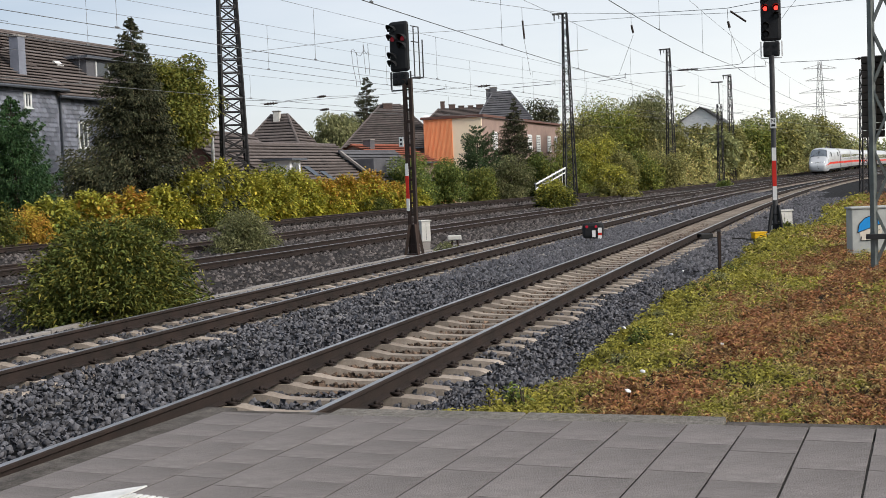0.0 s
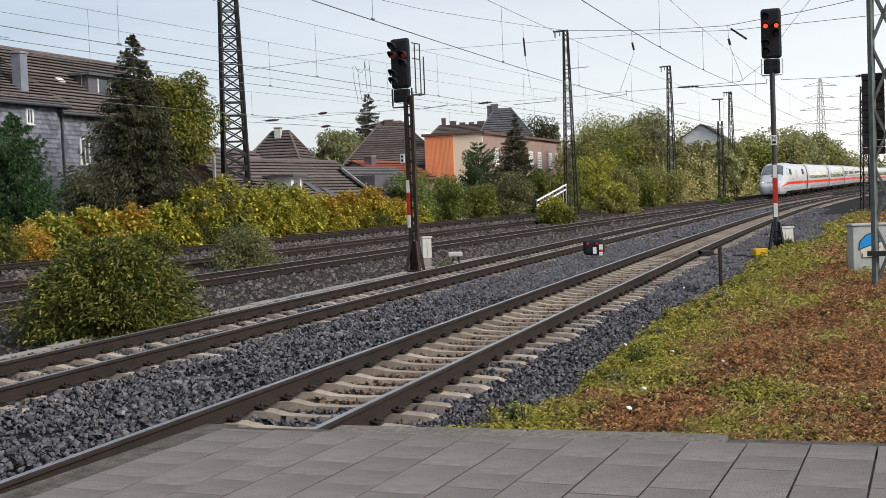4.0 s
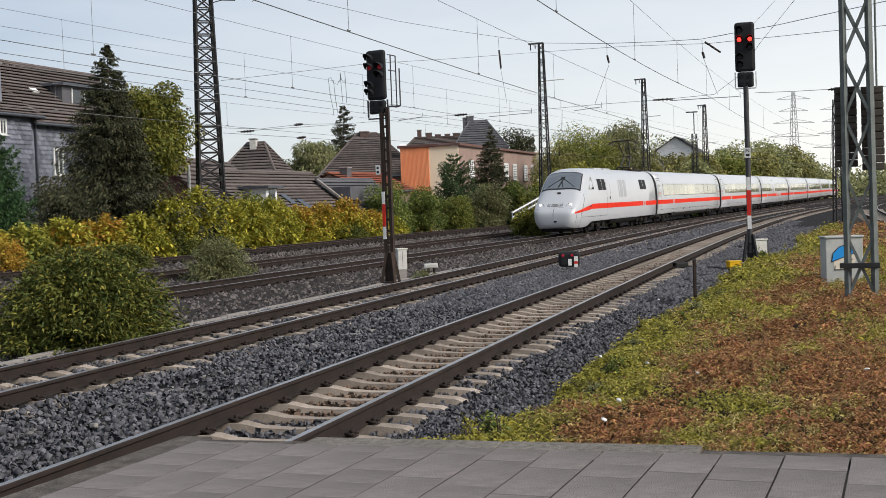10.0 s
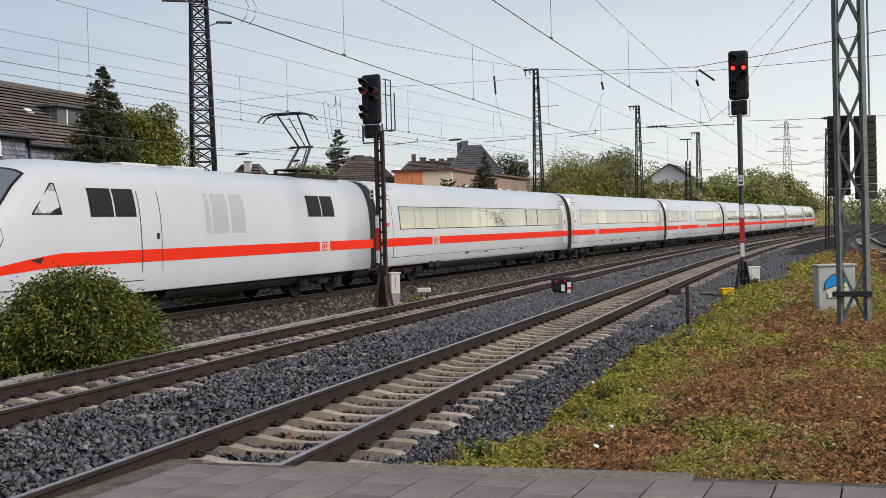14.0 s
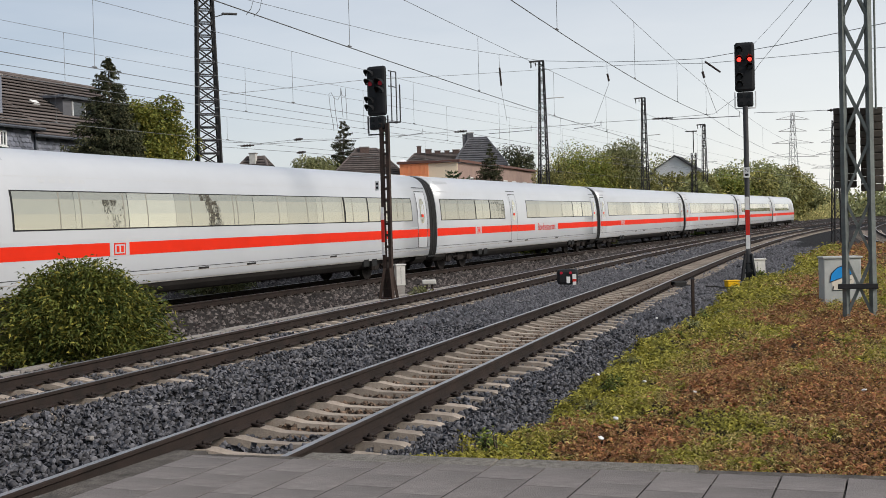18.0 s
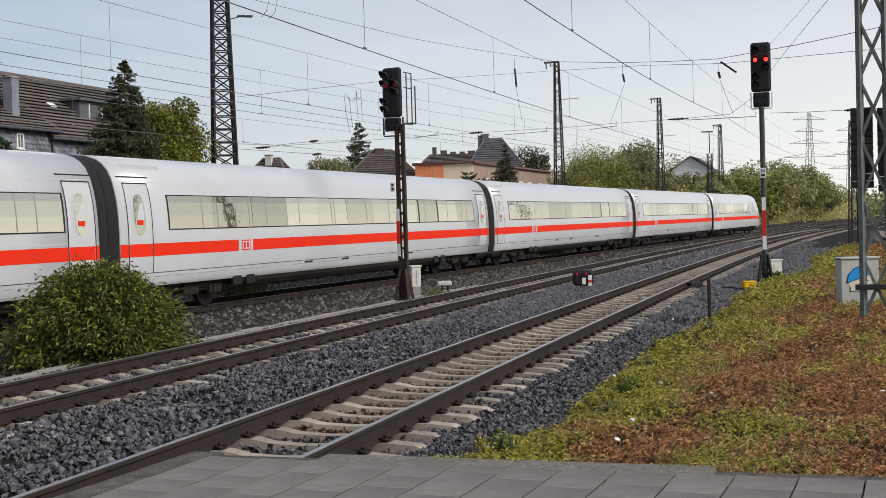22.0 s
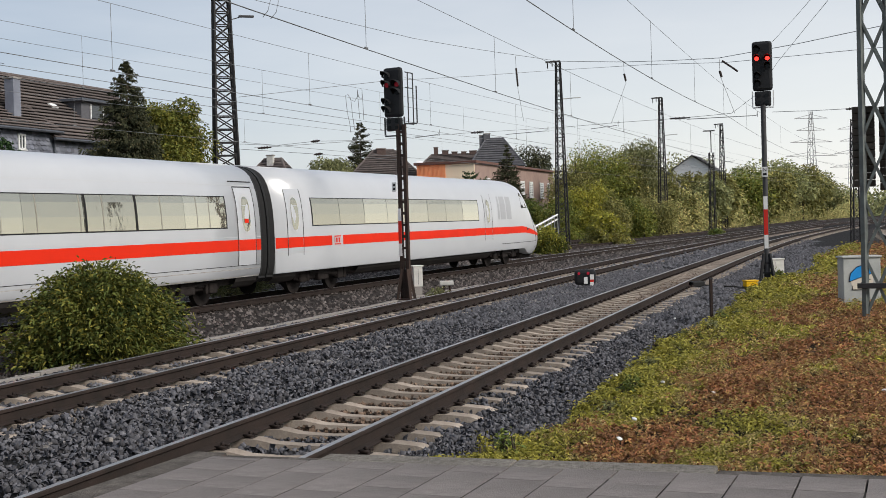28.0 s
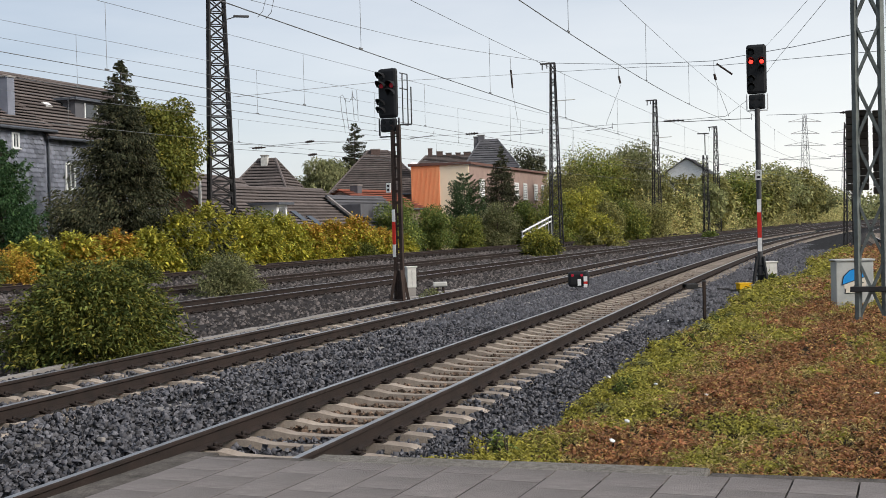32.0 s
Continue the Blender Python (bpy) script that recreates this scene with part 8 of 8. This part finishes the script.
def clear_b(s, o):
    return (np.abs(np.abs(o) - 0.7525) > 0.12) & (np.abs(np.abs(o - 5.49) - 0.7525) > 0.12)


ballast_field(LINE_B, rise_b, 58, 110, -5.0, 8.0, 20, 0.13, "stone_brown", "brownish ballast stones far along the far tracks", top_b, clear_b)
ballast_field(LINE_B, rise_b, 16, 95, 8.0, 18.5, 22, 0.12, "stone_brown", "brownish gravel along the overgrown siding", lambda s, o: np.interp(o, [8, 8.5, 12, 16.5, 19], [-0.26, -0.28, -0.30, -0.30, -0.58]))
ballast_field(LINE_B, rise_b, 14, 58, -5.0, 8.0, 62, 0.085, "stone_brown", "brownish ballast stones between and beside the far tracks", top_b, clear_b)

# cable duct lids between the near tracks, and the low kerb beyond the second track
duct = thing("cable_duct", Matrix.Identity(4), "line of weathered concrete cable duct lids between tracks", "cable duct")
lid = box(-0.49, -0.18, -0.06, 0.49, 0.18, 0.0, 0.01)
lid_ob = part("lid", lid, "concrete", duct)
lid_me, first = lid_ob.data, True
rnd = random.Random(12)
for i in range(48):
    s = 6.0 + i * 1.0
    q = at_a(s, 2.74 + rnd.uniform(-0.02, 0.02), -0.232 + rnd.uniform(-0.03, 0.012))
    m = pose(q.x, q.y, q.z, rnd.uniform(-1.5, 1.5), rnd.uniform(-1, 1), heading(LINE_A, s) + rnd.uniform(-1.2, 1.2))
    if first:
        lid_ob.matrix_basis, first = m, False
    else:
        share("lid", lid_me, duct, m)
kerb2 = thing("low_kerb", Matrix.Identity(4), "low concrete kerb line beside the second track", "kerb")
ks = part("kerb_stone", box(-0.49, -0.07, -0.15, 0.49, 0.07, 0.02, 0.012), "concrete", kerb2)
ks_me, first = ks.data, True
for i in range(34):
    s = 8.0 + i * 1.0
    q = at_a(s, 7.22, -0.27 + rnd.uniform(-0.015, 0.015))
    m = pose(q.x, q.y, q.z, 0, 0, heading(LINE_A, s) + rnd.uniform(-0.6, 0.6))
    if first:
        ks.matrix_basis, first = m, False
    else:
        share("kerb_stone", ks_me, kerb2, m)

# ---------------------------------------------------------------- planted strip beside the near track
def strip_z(s, o):
    return -0.20 + 0.05 * np.sin(s * 0.55 + o * 0.8) * np.sin(o * 1.1 - s * 0.21) + 0.04 * np.sin(o * 2.7 + s * 1.3) - 0.18 * np.exp(-np.maximum(0, strip_edge(s) - o) * 4.0)


rows = []
for s in np.arange(6.9, 82, 0.9):
    e = float(strip_edge(s))
    reach = float(np.interp(s, [6.9, 40, 56, 82], [14.0, 11.0, 5.0, 2.5]))
    row = []
    for k in range(26):
        o = e - 0.02 - reach * (k / 25.0) ** 1.7
        x, y = on(LINE_A, s, o)
        row.append((float(x), float(y), float(strip_z(s, o) + rise_a(s)) - 0.02))
    rows.append(row)
bed = part("planted_strip", loft(rows), "bed_soil", smooth=True)
tagged(bed, "planted strip of low groundcover between ballast and cabinet", "planting bed", kind="structure")


def groundcover(s0, s1, tufts, per, leaf, width=5.6):
    """Tufts of leaves that spread from their middles, in patches: red-brown mats, straw, and green towards the ballast."""
    n = int((s1 - s0) * width * tufts)
    s = RNG.uniform(s0, s1, n)
    o = strip_edge(s) + 0.12 * RNG.normal(size=n) * (RNG.random(n) < 0.4) - RNG.random(n) * width
    f = np.sin(o * 1.9 + 0.8 * np.sin(s * 0.7)) * np.sin(s * 0.62 + 1.1 * np.sin(o * 1.3)) + 0.6 * np.sin(s * 1.9 + o * 2.3) * np.sin(o * 3.1 - s * 1.1) + 0.45 * np.sin(s * 5.3 + 2.1 * o) * np.sin(o * 6.1 - 1.7 * s) + RNG.normal(size=n) * 0.3
    far_in = strip_edge(s) - o
    red = 0.75 * f + np.clip(far_in - 1.0, -1.2, 1.0) * 0.95 - np.clip((s - 19) / 14, 0, 1.0) * 0.45 + np.clip((s - 44) / 10, 0, 1.0) * 0.6 - 0.12
    kind = np.where(red > 0.5, 1, np.where(red > 0.15, 2, 0))
    kind[s < 7.25] = 0
    tall = leaf * RNG.uniform(0.3, 1.5, n) + 0.05 * (np.sin(s * 2.3 + 1.3 * o) * np.sin(o * 2.9 - 0.6 * s) > 0.25)
    x, y = on(LINE_A, s, o)
    base = np.c_[x, y, strip_z(s, o) + rise_a(s) + tall * 0.5]
    P = np.repeat(base, per, 0)
    a = RNG.uniform(0, 6.283, n * per)
    up_ = RNG.normal(size=n * per) * 0.35 + 0.3
    D = np.c_[np.cos(a), np.sin(a), up_]
    P = P + D * (leaf * RNG.uniform(0.0, 0.5, n * per))[:, None] + np.c_[np.zeros((n * per, 2)), RNG.uniform(-0.5, 0.5, n * per) * np.repeat(tall, per)]
    return P, D, np.repeat(kind, per)


for s0, s1, d_, pr, lf in ((6.95, 11, 270, 12, 0.058), (11, 18, 150, 12, 0.07), (18, 30, 60, 12, 0.10), (30, 46, 22, 11, 0.14), (46, 76, 6, 11, 0.22)):
    P, D, kind = groundcover(s0, s1, d_, pr, lf, 5.6 if s0 < 40 else 3.6)
    for k, mt, lb in ((0, "bed_green", "yellow-green groundcover leaves"), (1, "bed_red", "red-brown groundcover leaves"), (2, "bed_straw", "straw-coloured dry groundcover")):
        ob = leaf_mesh("groundcover", P[kind == k], D[kind == k], lf, lf * (0.34 if k != 2 else 0.2), mt, bed, lb, 0.45, 0.5)
        ob["kind"] = "stuff"
# taller weeds by the platform's end and along the ballast
rnd = random.Random(31)
for i in range(46):
    s, far_in = (rnd.uniform(7.1, 7.7), rnd.uniform(0.0, 4.2)) if i < 18 else (rnd.uniform(8, 26), rnd.uniform(-0.25, 0.7))
    o = float(strip_edge(s)) - far_in
    q = at_a(s, o, float(strip_z(s, o)))
    big = rnd.uniform(0.25, 0.5) * (1.0 if i < 18 else 0.7)
    shrub("weed", q, big, big, big * rnd.uniform(0.35, 0.8), rnd.choice(["bed_green", "bed_green", "shrub", "willow"]), "small green weed at the edge of the planted strip", 18, 12, 0.055, 300 + i, 0.3, 0.42, "edge weeds")
# dock with broad leaves at the kerb
dock = thing("dock_plant", Matrix.Translation(at_a(7.3, -4.75, -0.1)), "broad-leaved green dock plant at the kerb", "plant")
P = np.c_[RNG.normal(size=60) * 0.16, RNG.normal(size=60) * 0.1, RNG.uniform(0.02, 0.16, 60)]
leaf_mesh("leaves", P, np.c_[RNG.normal(size=60), RNG.normal(size=60), RNG.uniform(0.2, 0.9, 60)], 0.15, 0.12, "shrub", dock)

# litter and bits of broken slab
for i, (x, y) in enumerate(((1083, 793), (1251, 709), (1078, 677), (1160, 690), (1551, 707), (1436, 494), (1402, 512), (1182, 574), (1110, 757))):
    d_ = ray_at(x, y, 1.0)
    t = (EYE[2] + 0.14) / (EYE[2] - d_.z)
    q = Vector((d_.x * t, d_.y * t, -0.13))
    if i in (5, 6):
        ob = part("broken_brick", box(-0.11, -0.08, -0.08, 0.11, 0.08, 0.09, 0.02), "roof_brown")
        ob.matrix_world = pose(q.x, q.y, q.z + 0.02, 8, 12, 30 * i)
        tagged(ob, "piece of broken brown brick lying in the groundcover", "rubble", "litter")
    else:
        bm = bmesh.new()
        bmesh.ops.create_icosphere(bm, subdivisions=2, radius=0.028)
        for v in bm.verts:
            v.co = Vector((v.co.x * 1.3, v.co.y, v.co.z * 0.6)) * (0.8 + 0.5 * noise.noise(v.co * 30 + Vector((i, 0, 0))))
        ob = part("crumpled_paper", bm, "paper")
        ob.matrix_world = pose(q.x, q.y, q.z + 0.06, 20, 10, 40 * i)
        tagged(ob, "small crumpled piece of white paper litter", "litter", "litter")
for i, (s, o) in enumerate(((8.6, 3.9), (13.0, 5.9), (17.0, 8.0), (10.5, 1.9))):
    ob = part("pale_stone", box(-0.035, -0.025, -0.02, 0.04, 0.03, 0.03, 0.012), "concrete")
    q = at_a(s, o, float(top_a(np.array([s]), np.array([o]))[0]) + 0.05)
    ob.matrix_world = pose(q.x, q.y, q.z, 15, 8, 50 * i)
    tagged(ob, "single pale stone lying on the ballast", "stone", "litter")

# moss and small weeds in the joint along the platform's edge
n_ = 420
al, rt = RNG.uniform(4.2, 6.35, n_), -4.075 + RNG.normal(size=n_) * 0.025
hd_ = radians(21.4)
P = np.c_[al * math.sin(hd_) + rt * math.cos(hd_), al * math.cos(hd_) - rt * math.sin(hd_), np.full(n_, Z_P - 0.012)]
P = P[np.sin(al * 5.0) + np.sin(al * 13.0) > -0.3]
moss = leaf_mesh("joint_moss", P, np.c_[RNG.normal(size=(len(P), 2)), RNG.uniform(0.2, 1.0, len(P))], 0.03, 0.016, "bed_straw", platform, "dry moss and small weeds in the joint")
moss["kind"] = "stuff"


motions()
